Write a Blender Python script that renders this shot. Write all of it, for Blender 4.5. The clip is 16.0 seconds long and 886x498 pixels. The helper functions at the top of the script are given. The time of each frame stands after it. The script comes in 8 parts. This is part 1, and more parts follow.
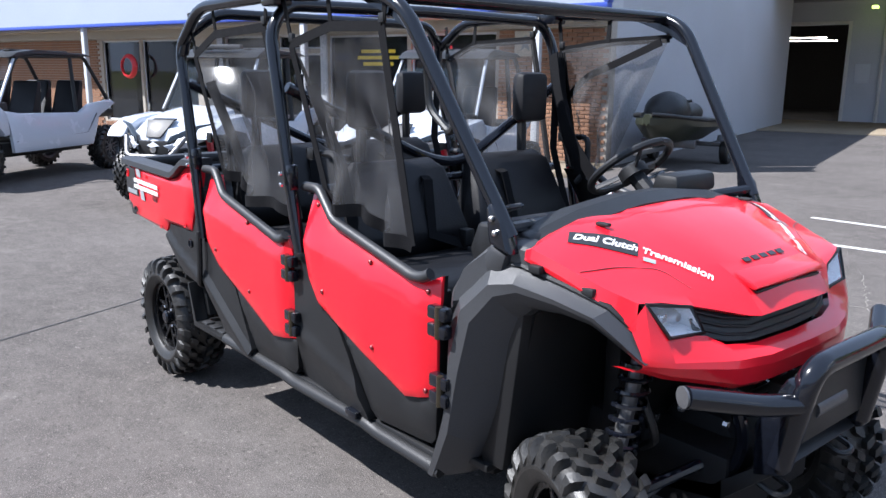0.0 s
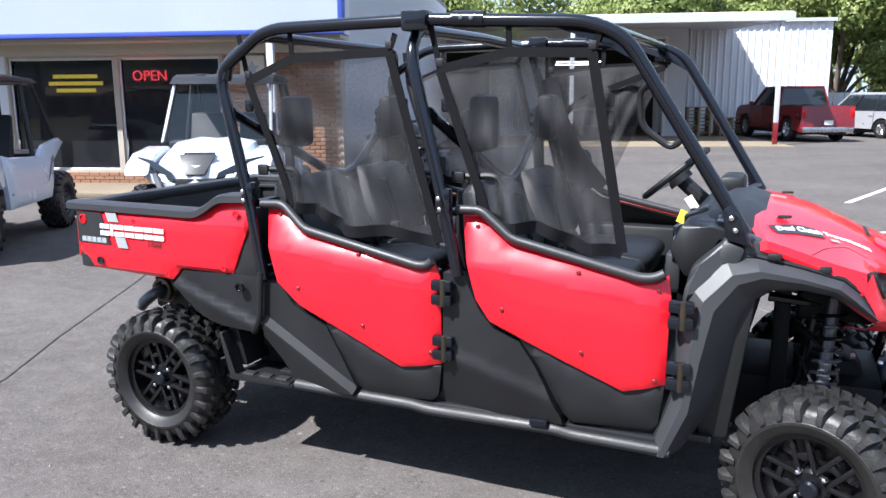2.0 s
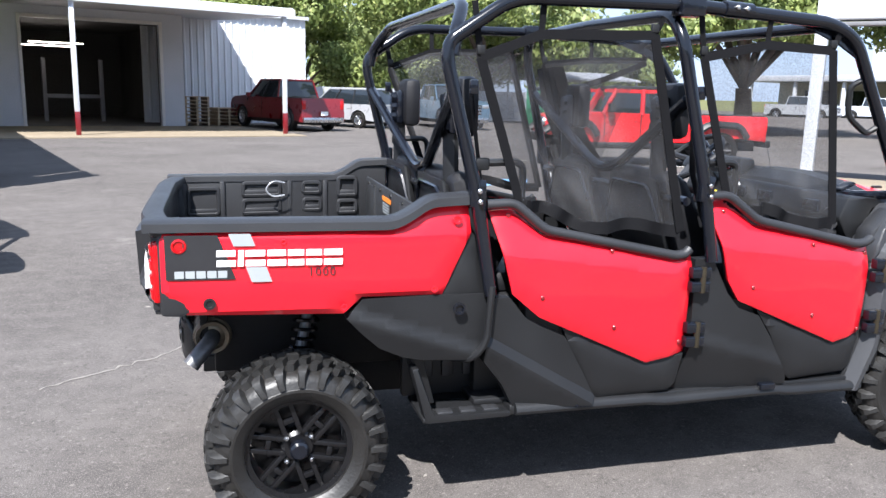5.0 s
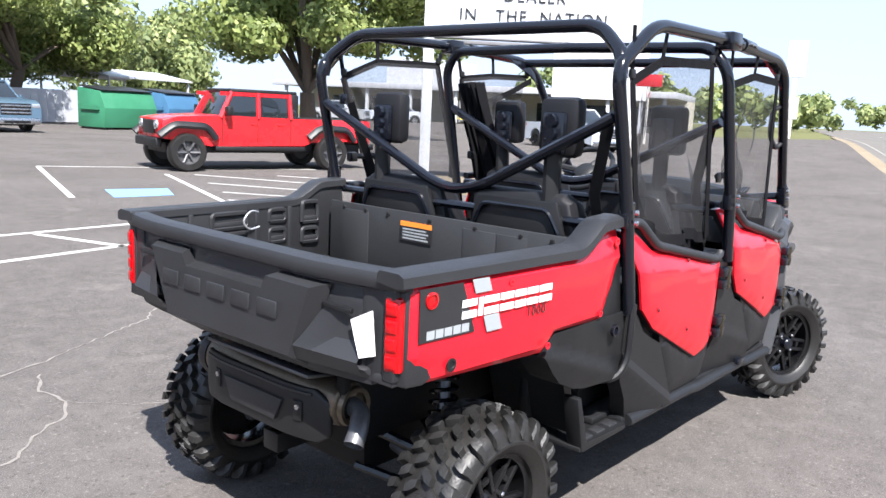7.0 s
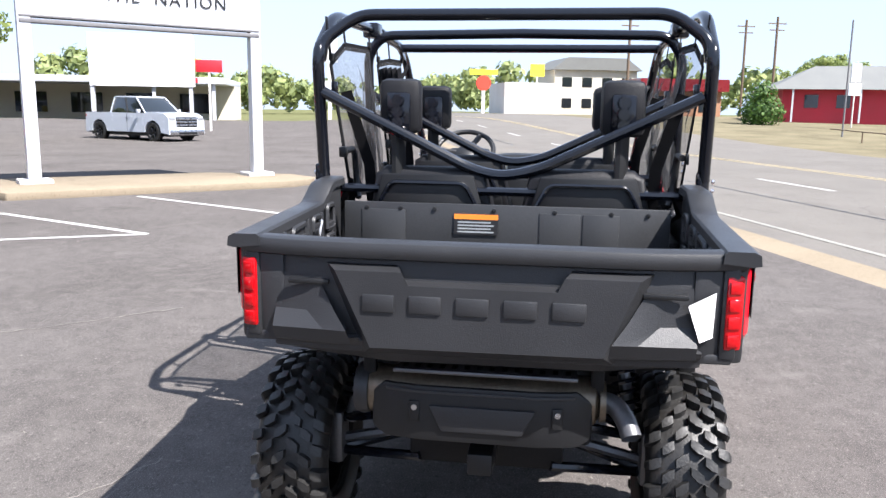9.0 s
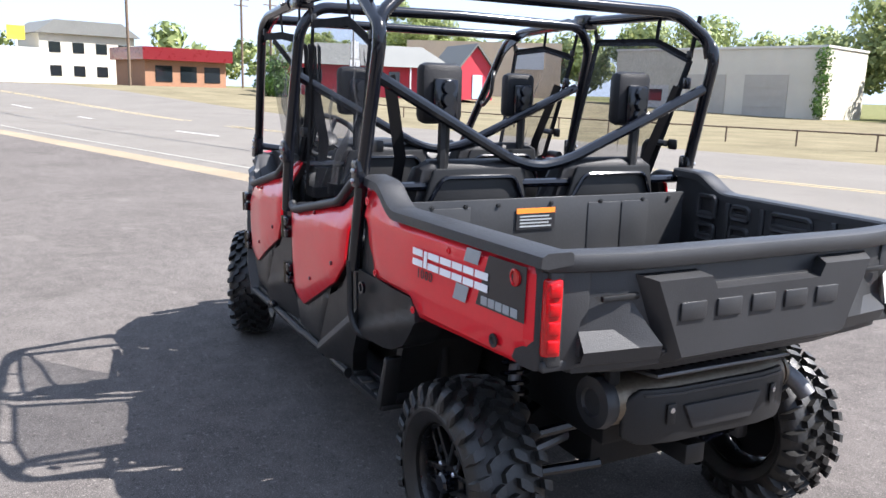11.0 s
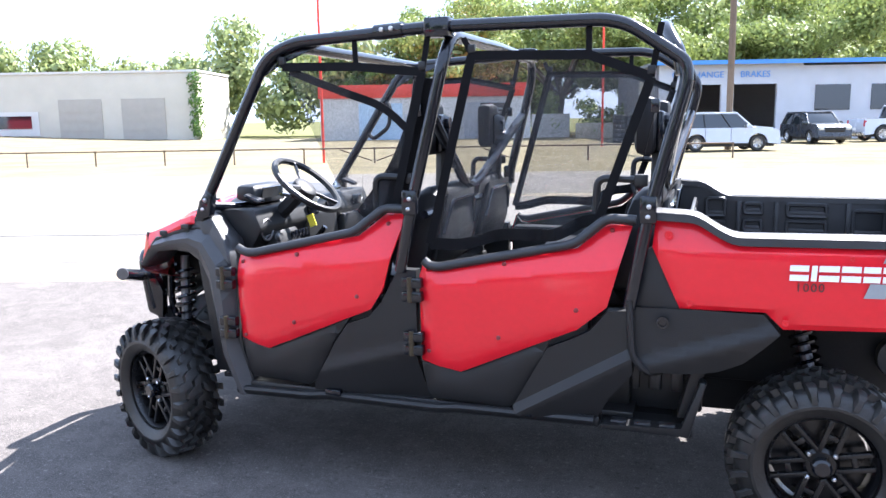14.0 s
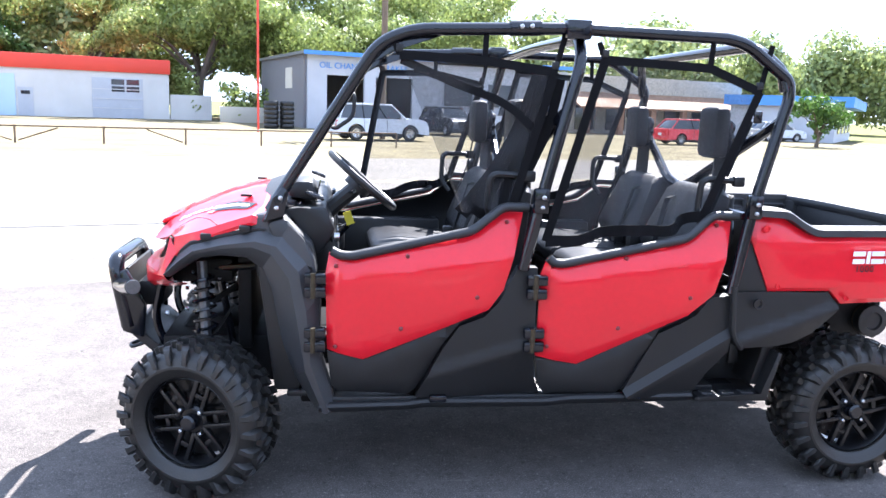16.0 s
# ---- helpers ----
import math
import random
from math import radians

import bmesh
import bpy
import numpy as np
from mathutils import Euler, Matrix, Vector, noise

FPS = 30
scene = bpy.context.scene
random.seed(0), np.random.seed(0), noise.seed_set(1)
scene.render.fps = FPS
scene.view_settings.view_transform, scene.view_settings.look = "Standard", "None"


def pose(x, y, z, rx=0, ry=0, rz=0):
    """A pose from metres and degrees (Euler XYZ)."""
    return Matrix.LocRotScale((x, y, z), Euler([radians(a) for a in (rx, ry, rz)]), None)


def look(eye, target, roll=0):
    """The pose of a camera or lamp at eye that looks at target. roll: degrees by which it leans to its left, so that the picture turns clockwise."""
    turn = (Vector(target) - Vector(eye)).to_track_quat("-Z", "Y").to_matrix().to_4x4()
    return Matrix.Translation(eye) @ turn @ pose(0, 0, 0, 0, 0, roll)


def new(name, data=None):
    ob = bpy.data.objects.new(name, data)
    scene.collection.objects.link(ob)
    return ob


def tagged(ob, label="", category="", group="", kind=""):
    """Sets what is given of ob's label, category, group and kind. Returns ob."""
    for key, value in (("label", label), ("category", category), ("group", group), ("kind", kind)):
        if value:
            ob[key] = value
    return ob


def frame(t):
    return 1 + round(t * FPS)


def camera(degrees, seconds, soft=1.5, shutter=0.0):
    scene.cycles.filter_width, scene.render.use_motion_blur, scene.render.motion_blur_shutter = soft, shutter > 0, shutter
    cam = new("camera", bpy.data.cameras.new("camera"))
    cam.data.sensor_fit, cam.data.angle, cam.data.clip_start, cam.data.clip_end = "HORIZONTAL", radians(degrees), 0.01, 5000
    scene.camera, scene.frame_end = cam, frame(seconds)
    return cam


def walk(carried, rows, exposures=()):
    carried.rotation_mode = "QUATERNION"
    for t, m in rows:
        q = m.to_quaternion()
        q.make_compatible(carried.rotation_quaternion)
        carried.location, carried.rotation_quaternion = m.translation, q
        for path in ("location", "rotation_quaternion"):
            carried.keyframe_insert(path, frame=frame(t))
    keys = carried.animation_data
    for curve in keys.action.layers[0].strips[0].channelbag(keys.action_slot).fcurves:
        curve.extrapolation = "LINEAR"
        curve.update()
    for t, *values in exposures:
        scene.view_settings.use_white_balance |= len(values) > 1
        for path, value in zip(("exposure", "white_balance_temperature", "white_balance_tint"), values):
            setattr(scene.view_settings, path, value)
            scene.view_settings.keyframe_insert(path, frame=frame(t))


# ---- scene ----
cam = camera(58.5, 16.0, 1.5)
PATH = [
    (0, (2.697, -2.251, 1.647), (1.203, -0.995, 1.213), 0.5),
    (0.5, (2.47, -2.691, 1.641), (1.117, -1.287, 1.197), 0.5),
    (1, (2.13, -3.018, 1.641), (0.935, -1.461, 1.255), 0.3),
    (1.5, (1.69, -3.266, 1.658), (0.655, -1.594, 1.295), -0.4),
    (2, (1.256, -3.483, 1.643), (0.457, -1.688, 1.267), -0.4),
    (2.5, (0.751, -3.593, 1.668), (0.171, -1.712, 1.311), -0.8),
    (3, (0.252, -3.757, 1.678), (-0.033, -1.805, 1.348), -1.6),
    (3.5, (-0.26, -3.77, 1.631), (-0.343, -1.804, 1.276), -0.6),
    (4, (-0.813, -3.764, 1.615), (-0.619, -1.81, 1.236), -0.1),
    (4.5, (-1.274, -3.623, 1.598), (-0.912, -1.695, 1.207), 0.7),
    (7, (-3.379, -2.105, 1.583), (-1.886, -0.819, 1.239), 2.7),
    (7.5, (-3.717, -1.689, 1.543), (-2.052, -0.649, 1.159), 3.0),
    (8, (-3.908, -1.19, 1.51), (-2.171, -0.295, 1.086), 1.7),
    (8.5, (-4.063, -0.69, 1.523), (-2.18, -0.111, 1.18), 0.0),
    (9, (-4.111, -0.215, 1.525), (-2.161, 0.071, 1.181), 0.8),
    (11.5, (-3.236, 2.266, 1.551), (-1.641, 1.12, 1.175), 0.1),
    (12, (-2.895, 2.641, 1.548), (-1.474, 1.281, 1.185), -1.5),
    (12.5, (-2.479, 2.919, 1.533), (-1.245, 1.391, 1.154), -0.8),
    (13, (-2.031, 3.239, 1.575), (-0.974, 1.586, 1.191), -0.8),
    (13.5, (-1.6, 3.476, 1.545), (-0.757, 1.691, 1.226), -1.1),
    (14, (-1.062, 3.678, 1.578), (-0.42, 1.812, 1.255), -0.9),
    (14.5, (-0.59, 3.852, 1.574), (-0.181, 1.926, 1.224), -1.4),
    (15, (-0.065, 3.917, 1.577), (0.138, 1.956, 1.238), -0.7),
    (15.5, (0.396, 3.968, 1.6), (0.312, 2.002, 1.243), 0.2),
    (16, (0.881, 3.819, 1.605), (0.599, 1.87, 1.255), 2.1),
]
EXPOSURES = [(0.0, 1.96, 6020, 12), (1.0, 2.0, 6050, 12), (3.0, 2.2, 6120, 11), (4.5, 2.24, 6180, 11), (7.0, 2.25, 6400, 12), (9.0, 2.25, 6420, 13), (11.5, 2.5, 6400, 13), (12.5, 2.78, 6300, 13), (13.0, 2.93, 6250, 13), (14.0, 3.3, 6150, 14), (16.0, 3.42, 6100, 14)]
walk(cam, [(t, look(eye, target, roll)) for t, eye, target, roll in PATH], EXPOSURES)

# the sun stands behind the road side, about 51 degrees high
SUN_WAY = Vector((-0.43, -0.69, 1.0)).normalized()
world = bpy.data.worlds.new("sky")
scene.world = world
world.use_nodes = True
sky_node = world.node_tree.nodes.new("ShaderNodeTexSky")
sky_node.sky_type = "NISHITA"
sky_node.sun_disc = False
sky_node.sun_elevation = math.asin(SUN_WAY.z)
sky_node.sun_rotation = math.atan2(SUN_WAY.x, SUN_WAY.y) % (2 * math.pi)
sky_node.air_density, sky_node.dust_density, sky_node.ozone_density = 1.0, 0.6, 1.0
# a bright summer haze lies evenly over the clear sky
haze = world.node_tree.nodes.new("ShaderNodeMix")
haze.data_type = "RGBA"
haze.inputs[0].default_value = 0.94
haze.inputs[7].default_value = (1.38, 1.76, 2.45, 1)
background = world.node_tree.nodes["Background"]
background.inputs["Strength"].default_value = 0.12
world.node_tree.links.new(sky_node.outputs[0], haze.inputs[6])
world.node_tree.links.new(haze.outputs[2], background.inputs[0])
sun_data = bpy.data.lights.new("sun", "SUN")
sun_data.energy, sun_data.angle, sun_data.color = 3.1, radians(0.53), (1.0, 0.97, 0.93)
sun = new("sun", sun_data)
sun.matrix_world = look(SUN_WAY * 60, (0, 0, 0))


# ---- small tools ----
def material(name, color, rough=0.5, metal=0.0, scale=6.0, vary=0.12, fine=60.0, bump=0.1, coat=0.0, spread=0.0, stretch=(1, 1, 1), spec=0.5):
    """A surface with variation at two scales, in metres of the object's own space."""
    m = bpy.data.materials.new(name)
    m.use_nodes = True
    n, l = m.node_tree.nodes, m.node_tree.links
    p = n["Principled BSDF"]
    p.inputs["Metallic"].default_value = metal
    p.inputs["Specular IOR Level"].default_value = spec
    p.inputs["Coat Weight"].default_value = coat
    p.inputs["Coat Roughness"].default_value = 0.06
    at = n.new("ShaderNodeTexCoord")
    mp = n.new("ShaderNodeMapping")
    mp.inputs["Scale"].default_value = stretch
    l.new(at.outputs["Object"], mp.inputs[0])
    big, small = n.new("ShaderNodeTexNoise"), n.new("ShaderNodeTexNoise")
    big.inputs["Scale"].default_value, big.inputs["Detail"].default_value = scale, 5
    small.inputs["Scale"].default_value, small.inputs["Detail"].default_value = fine, 3
    for q in (big, small):
        l.new(mp.outputs[0], q.inputs["Vector"])
    both = n.new("ShaderNodeMath")
    both.operation = "MULTIPLY_ADD"
    both.inputs[1].default_value = 0.5
    half = n.new("ShaderNodeMath")
    half.operation = "MULTIPLY"
    half.inputs[1].default_value = 0.5
    l.new(big.outputs[0], half.inputs[0])
    l.new(small.outputs[0], both.inputs[0])
    l.new(half.outputs[0], both.inputs[2])
    ramp = n.new("ShaderNodeMapRange")
    ramp.inputs[1].default_value, ramp.inputs[2].default_value = 0.3, 0.7
    ramp.inputs[3].default_value, ramp.inputs[4].default_value = 1 - vary, 1 + vary
    l.new(both.outputs[0], ramp.inputs[0])
    hsv = n.new("ShaderNodeHueSaturation")
    hsv.inputs["Color"].default_value = (*color, 1)
    if spread:
        info, add = n.new("ShaderNodeObjectInfo"), n.new("ShaderNodeMath")
        add.operation = "MULTIPLY_ADD"
        add.inputs[1].default_value = spread
        l.new(info.outputs["Random"], add.inputs[0])
        l.new(ramp.outputs[0], add.inputs[2])
        l.new(add.outputs[0], hsv.inputs["Value"])
    else:
        l.new(ramp.outputs[0], hsv.inputs["Value"])
    l.new(hsv.outputs[0], p.inputs["Base Color"])
    rr = n.new("ShaderNodeMapRange")
    rr.inputs[1].default_value, rr.inputs[2].default_value = 0.3, 0.7
    rr.inputs[3].default_value, rr.inputs[4].default_value = max(0.02, rough * 0.85), min(1, rough * 1.15)
    l.new(big.outputs[0], rr.inputs[0])
    l.new(rr.outputs[0], p.inputs["Roughness"])
    if bump:
        b = n.new("ShaderNodeBump")
        b.inputs["Strength"].default_value, b.inputs["Distance"].default_value = bump, 0.004
        l.new(small.outputs[0], b.inputs["Height"])
        l.new(b.outputs[0], p.inputs["Normal"])
    return m


def mesh_of(name, bm, mat, angle=35):
    bmesh.ops.remove_doubles(bm, verts=bm.verts, dist=0.00005)
    bmesh.ops.recalc_face_normals(bm, faces=bm.faces)
    me = bpy.data.meshes.new(name)
    bm.to_mesh(me)
    bm.free()
    for f in me.polygons:
        f.use_smooth = True
    me.set_sharp_from_angle(angle=radians(angle))
    if mat:
        me.materials.append(mat)
    return me


def part(name, bm, mat, parent=None, label="", angle=35):
    ob = new(name, mesh_of(name, bm, mat, angle))
    ob.parent = parent
    if label:
        tagged(ob, label)
    return ob


def thing(name, label, category, group="", at=(0, 0, 0), turn=0.0):
    ob = new(name)
    ob.empty_display_size = 0.2
    ob.matrix_world = pose(*at, 0, 0, turn)
    return tagged(ob, label, category, group)


def single(name, bm, mat, label, category, kind="", group="", angle=35):
    return tagged(part(name, bm, mat, None, "", angle), label, category, group, kind)


def box(bm, x0, x1, y0, y1, z0, z1, bevel=0.0, m=None):
    vs = [bm.verts.new((x, y, z)) for x in (x0, x1) for y in (y0, y1) for z in (z0, z1)]
    fs = [bm.faces.new([vs[i] for i in q]) for q in ((0, 1, 3, 2), (4, 6, 7, 5), (0, 4, 5, 1), (2, 3, 7, 6), (0, 2, 6, 4), (1, 5, 7, 3))]
    if bevel:
        es = list({e for f in fs for e in f.edges})
        made = bmesh.ops.bevel(bm, geom=es, offset=bevel, segments=2, profile=0.5, affect="EDGES")
        vs = list({v for v in vs if v.is_valid} | set(made["verts"]))
    if m is not None:
        bmesh.ops.transform(bm, matrix=m, verts=[v for v in vs if v.is_valid])
    return bm


def boxes(*rows, bevel=0.0):
    bm = bmesh.new()
    for r in rows:
        box(bm, *r, bevel=bevel)
    return bm


def prism(poly, a, b, axis="y", bevel=0.0, bm=None):
    """A flat outline pushed from a to b along an axis. For y the outline is (x, z); for x (y, z); for z (x, y)."""
    own = bmesh.new()
    def place(p, c):
        return {"y": (p[0], c, p[1]), "x": (c, p[0], p[1]), "z": (p[0], p[1], c)}[axis]
    low, high = [own.verts.new(place(p, a)) for p in poly], [own.verts.new(place(p, b)) for p in poly]
    own.faces.new(low), own.faces.new(high[::-1])
    for i in range(len(poly)):
        own.faces.new((low[i - 1], high[i - 1], high[i], low[i]))
    if bevel:
        bmesh.ops.bevel(own, geom=list(own.edges), offset=bevel, segments=2, profile=0.5, affect="EDGES", clamp_overlap=True)
    if bm is None:
        return own
    merge(bm, own)
    return bm


def merge(bm, other):
    me = bpy.data.meshes.new("tmp")
    other.to_mesh(me)
    other.free()
    bm.from_mesh(me)
    bpy.data.meshes.remove(me)
    return bm


def rounded(pts, rad, n=5):
    """The points of a line with its inner corners rounded."""
    pts = [Vector(p) for p in pts]
    out = [pts[0]]
    for a, b, c in zip(pts, pts[1:], pts[2:]):
        r = min(rad, (a - b).length * 0.48, (c - b).length * 0.48)
        p, q = b + (a - b).normalized() * r, b + (c - b).normalized() * r
        for i in range(n + 1):
            t = i / n
            out.append((1 - t) ** 2 * p + 2 * t * (1 - t) * b + t * t * q)
    out.append(pts[-1])
    return out


def tube(bm, pts, r, rad=0.06, seg=10, flat=1.0, caps=True):
    """A round bar along a line; flat squeezes it across its second axis."""
    line = rounded(pts, rad) if rad and len(pts) > 2 else [Vector(p) for p in pts]
    way = (line[1] - line[0]).normalized()
    side = way.orthogonal().normalized()
    rings = []
    for i, p in enumerate(line):
        now = ((line[min(i + 1, len(line) - 1)] - line[max(i - 1, 0)])).normalized()
        side = (side - now * side.dot(now)).normalized()
        up = now.cross(side)
        rings.append([bm.verts.new(p + (side * math.cos(a) * r + up * math.sin(a) * r * flat)) for a in (2 * math.pi * k / seg for k in range(seg))])
    for a, b in zip(rings, rings[1:]):
        for k in range(seg):
            bm.faces.new((a[k - 1], a[k], b[k], b[k - 1]))
    if caps:
        bm.faces.new(rings[0]), bm.faces.new(rings[-1][::-1])
    return bm


def strap(bm, pts, w, across=(0, 1, 0), thick=0.003, rad=0.0):
    """A flat band along a line, w wide along the direction square to it and to `across`."""
    line = rounded(pts, rad) if rad else [Vector(p) for p in pts]
    n = Vector(across)
    prev = None
    for i, p in enumerate(line):
        now = (line[min(i + 1, len(line) - 1)] - line[max(i - 1, 0)]).normalized()
        side = now.cross(n).normalized() * (w / 2)
        up = side.cross(now).normalized() * (thick / 2)
        ring = [bm.verts.new(p + d) for d in (side + up, -side + up, -side - up, side - up)]
        if prev:
            for k in range(4):
                bm.faces.new((prev[k - 1], prev[k], ring[k], ring[k - 1]))
        else:
            bm.faces.new(ring)
        prev = ring
    bm.faces.new(prev[::-1])
    return bm


def lathe(bm, profile, seg=24, axis="y", centre=(0, 0, 0), close=False):
    """Turns (radius, along) pairs round an axis."""
    rings = []
    for r, h in profile:
        ring = []
        for k in range(seg):
            a = 2 * math.pi * k / seg
            c, s = r * math.cos(a), r * math.sin(a)
            p = {"y": (c, h, s), "z": (c, s, h), "x": (h, c, s)}[axis]
            ring.append(bm.verts.new(Vector(p) + Vector(centre)))
        rings.append(ring)
    pairs = list(zip(rings, rings[1:])) + ([(rings[-1], rings[0])] if close else [])
    for a, b in pairs:
        for k in range(seg):
            bm.faces.new((a[k - 1], a[k], b[k], b[k - 1]))
    if not close:
        for ring, flip in ((rings[0], 1), (rings[-1], -1)):
            if (ring[0].co - ring[seg // 2].co).length > 0.0005:
                bm.faces.new(ring[::flip])
    return bm


def edge_gap(p, poly):
    """How far a point lies from the outline."""
    best = 9.0
    for a, b in zip(poly, poly[1:] + poly[:1]):
        ax, ay, bx, by = *a, *b
        dx, dy = bx - ax, by - ay
        t = max(0, min(1, ((p[0] - ax) * dx + (p[1] - ay) * dy) / (dx * dx + dy * dy + 1e-12)))
        best = min(best, math.hypot(p[0] - ax - t * dx, p[1] - ay - t * dy))
    return best


def skin(poly, out, s=1, thick=0.02, step=0.04, lip=0.014, soft=0.03, creases=()):
    """A moulded side panel: an outline in (x, z), pillowed at its edges, whose outer face stands at s * out(x, z)."""
    bm = bmesh.new()
    face = bm.faces.new([bm.verts.new((x, 0, z)) for x, z in poly])
    xs, zs = [p[0] for p in poly], [p[1] for p in poly]
    cuts = [((v, 0, 0), (1, 0, 0)) for v in np.arange(min(xs) + step / 2, max(xs), step)] + [((0, 0, v), (0, 0, 1)) for v in np.arange(min(zs) + step / 2, max(zs), step)]
    cuts += [((0, 0, z0), (-m, 0, 1)) for z0, m in creases]
    for co, no in cuts:
        bmesh.ops.bisect_plane(bm, geom=list(bm.verts) + list(bm.edges) + list(bm.faces), plane_co=co, plane_no=no)
    bmesh.ops.triangulate(bm, faces=[f for f in bm.faces if len(f.verts) > 4])
    rim = [e for e in bm.edges if e.is_boundary]
    for v in bm.verts:
        d = min(1.0, edge_gap((v.co.x, v.co.z), poly) / soft)
        v.co.y = s * (out(v.co.x, v.co.z) - lip * (1 - d) ** 2)
    made = bmesh.ops.extrude_edge_only(bm, edges=rim)
    for v in made["geom"]:
        if isinstance(v, bmesh.types.BMVert):
            v.co.y -= s * thick
    return bm


def writing(body, size, deep=0.002, spacing=1.0, bold=0.0):
    """Raised letters in the built-in font, centred, in the xy plane."""
    c = bpy.data.curves.new("letters", "FONT")
    c.body, c.size, c.extrude, c.align_x, c.align_y, c.space_character, c.resolution_u = body, size, deep, "CENTER", "CENTER", spacing, 3
    c.offset = bold
    ob = bpy.data.objects.new("letters", c)
    scene.collection.objects.link(ob)
    me = bpy.data.meshes.new_from_object(ob.evaluated_get(bpy.context.evaluated_depsgraph_get()))
    bpy.data.objects.remove(ob)
    bm = bmesh.new()
    bm.from_mesh(me)
    bpy.data.meshes.remove(me)
    return bm


def moved(bm, m):
    bmesh.ops.transform(bm, matrix=m, verts=bm.verts)
    return bm


# ---- materials ----
RED = material("red body plastic", (0.66, 0.0095, 0.021), 0.36, 0, 2.5, 0.05, 40, 0.015, coat=0.65, spec=0.2)
BLACK = material("moulded black plastic", (0.0085, 0.0088, 0.0097), 0.47, 0, 4, 0.25, 220, 0.18, spec=0.42)
GREY_PLASTIC = material("grained grey-black plastic", (0.0185, 0.019, 0.021), 0.47, 0, 3, 0.2, 260, 0.2, spec=0.5)
FLARE = material("dark grey flare plastic", (0.031, 0.032, 0.035), 0.42, 0, 3, 0.2, 260, 0.2, spec=0.5)
GLOSS = material("gloss black paint", (0.005, 0.006, 0.0095), 0.16, 0, 3, 0.15, 80, 0.02, coat=0.2, spec=0.4)
SHEET_GREY = material("dull grey painted sheet", (0.034, 0.035, 0.037), 0.42, 0.2, 4, 0.15, 120, 0.1)
RUBBER = material("black tyre rubber", (0.012, 0.0112, 0.0104), 0.45, 0, 9, 0.3, 120, 0.3)
DUSTY = material("dusty tread rubber", (0.0155, 0.0152, 0.0148), 0.48, 0, 14, 0.5, 120, 0.35)
ALLOY = material("black painted alloy", (0.007, 0.007, 0.008), 0.28, 0.2, 6, 0.2, 100, 0.03)
STEEL = material("bright steel", (0.55, 0.55, 0.56), 0.28, 1, 8, 0.1, 90, 0.03)
ZINC = material("yellow zinc plate", (0.06, 0.05, 0.034), 0.36, 0.7, 12, 0.25, 90, 0.05)
DULL_STEEL = material("dull grey steel", (0.13, 0.13, 0.135), 0.45, 0.7, 8, 0.2, 90, 0.1)
SEAT = material("black seat vinyl", (0.008, 0.008, 0.0095), 0.5, 0, 5, 0.2, 160, 0.35, spec=0.3)
STRAP = material("black webbing", (0.007, 0.007, 0.008), 0.8, 0, 20, 0.2, 300, 0.4, spec=0.1)
LAMP_RED = material("red lamp lens", (0.42, 0.003, 0.006), 0.16, 0, 30, 0.25, 90, 0.05, coat=0.5, spec=0.3)
LAMP_CLEAR = material("clear lamp lens", (0.55, 0.57, 0.6), 0.08, 0.7, 40, 0.35, 90, 0.1, coat=0.8)
WHITE_DECAL = material("white decal film", (0.8, 0.8, 0.8), 0.35, 0, 8, 0.04, 60, 0.0)
GREY_DECAL = material("grey decal film", (0.27, 0.29, 0.3), 0.4, 0, 8, 0.05, 60, 0.0)
BLACK_DECAL = material("black decal film", (0.018, 0.018, 0.02), 0.35, 0, 8, 0.1, 60, 0.0)
ORANGE_DECAL = material("orange decal film", (0.75, 0.22, 0.03), 0.4, 0, 8, 0.05, 60, 0.0)
PAPER = material("white paper", (0.8, 0.8, 0.78), 0.7, 0, 10, 0.04, 60, 0.05)
YELLOW_TAG = material("yellow paper tag", (0.8, 0.65, 0.05), 0.6, 0, 10, 0.05, 60, 0.05)
WHITE_PAINT = material("white vehicle paint", (0.46, 0.49, 0.545), 0.25, 0, 3, 0.04, 60, 0.01, coat=0.5)
SILVER_PAINT = material("silver vehicle paint", (0.42, 0.43, 0.45), 0.3, 0.4, 3, 0.06, 60, 0.01, coat=0.5)
TEAL_PAINT = material("blue-grey vehicle paint", (0.07, 0.12, 0.17), 0.3, 0.2, 3, 0.06, 60, 0.01, coat=0.5)
MAROON_PAINT = material("dark red vehicle paint", (0.16, 0.008, 0.012), 0.3, 0.1, 3, 0.06, 60, 0.01, coat=0.5)
JEEP_RED = material("bright red vehicle paint", (0.62, 0.012, 0.018), 0.28, 0, 3, 0.05, 60, 0.01, coat=0.5)
NAVY_PAINT = material("dark vehicle paint", (0.02, 0.023, 0.03), 0.28, 0.1, 3, 0.06, 60, 0.01, coat=0.5)
GLASS_DARK = material("tinted glass", (0.012, 0.016, 0.02), 0.06, 0, 3, 0.1, 40, 0.0, spec=0.8)


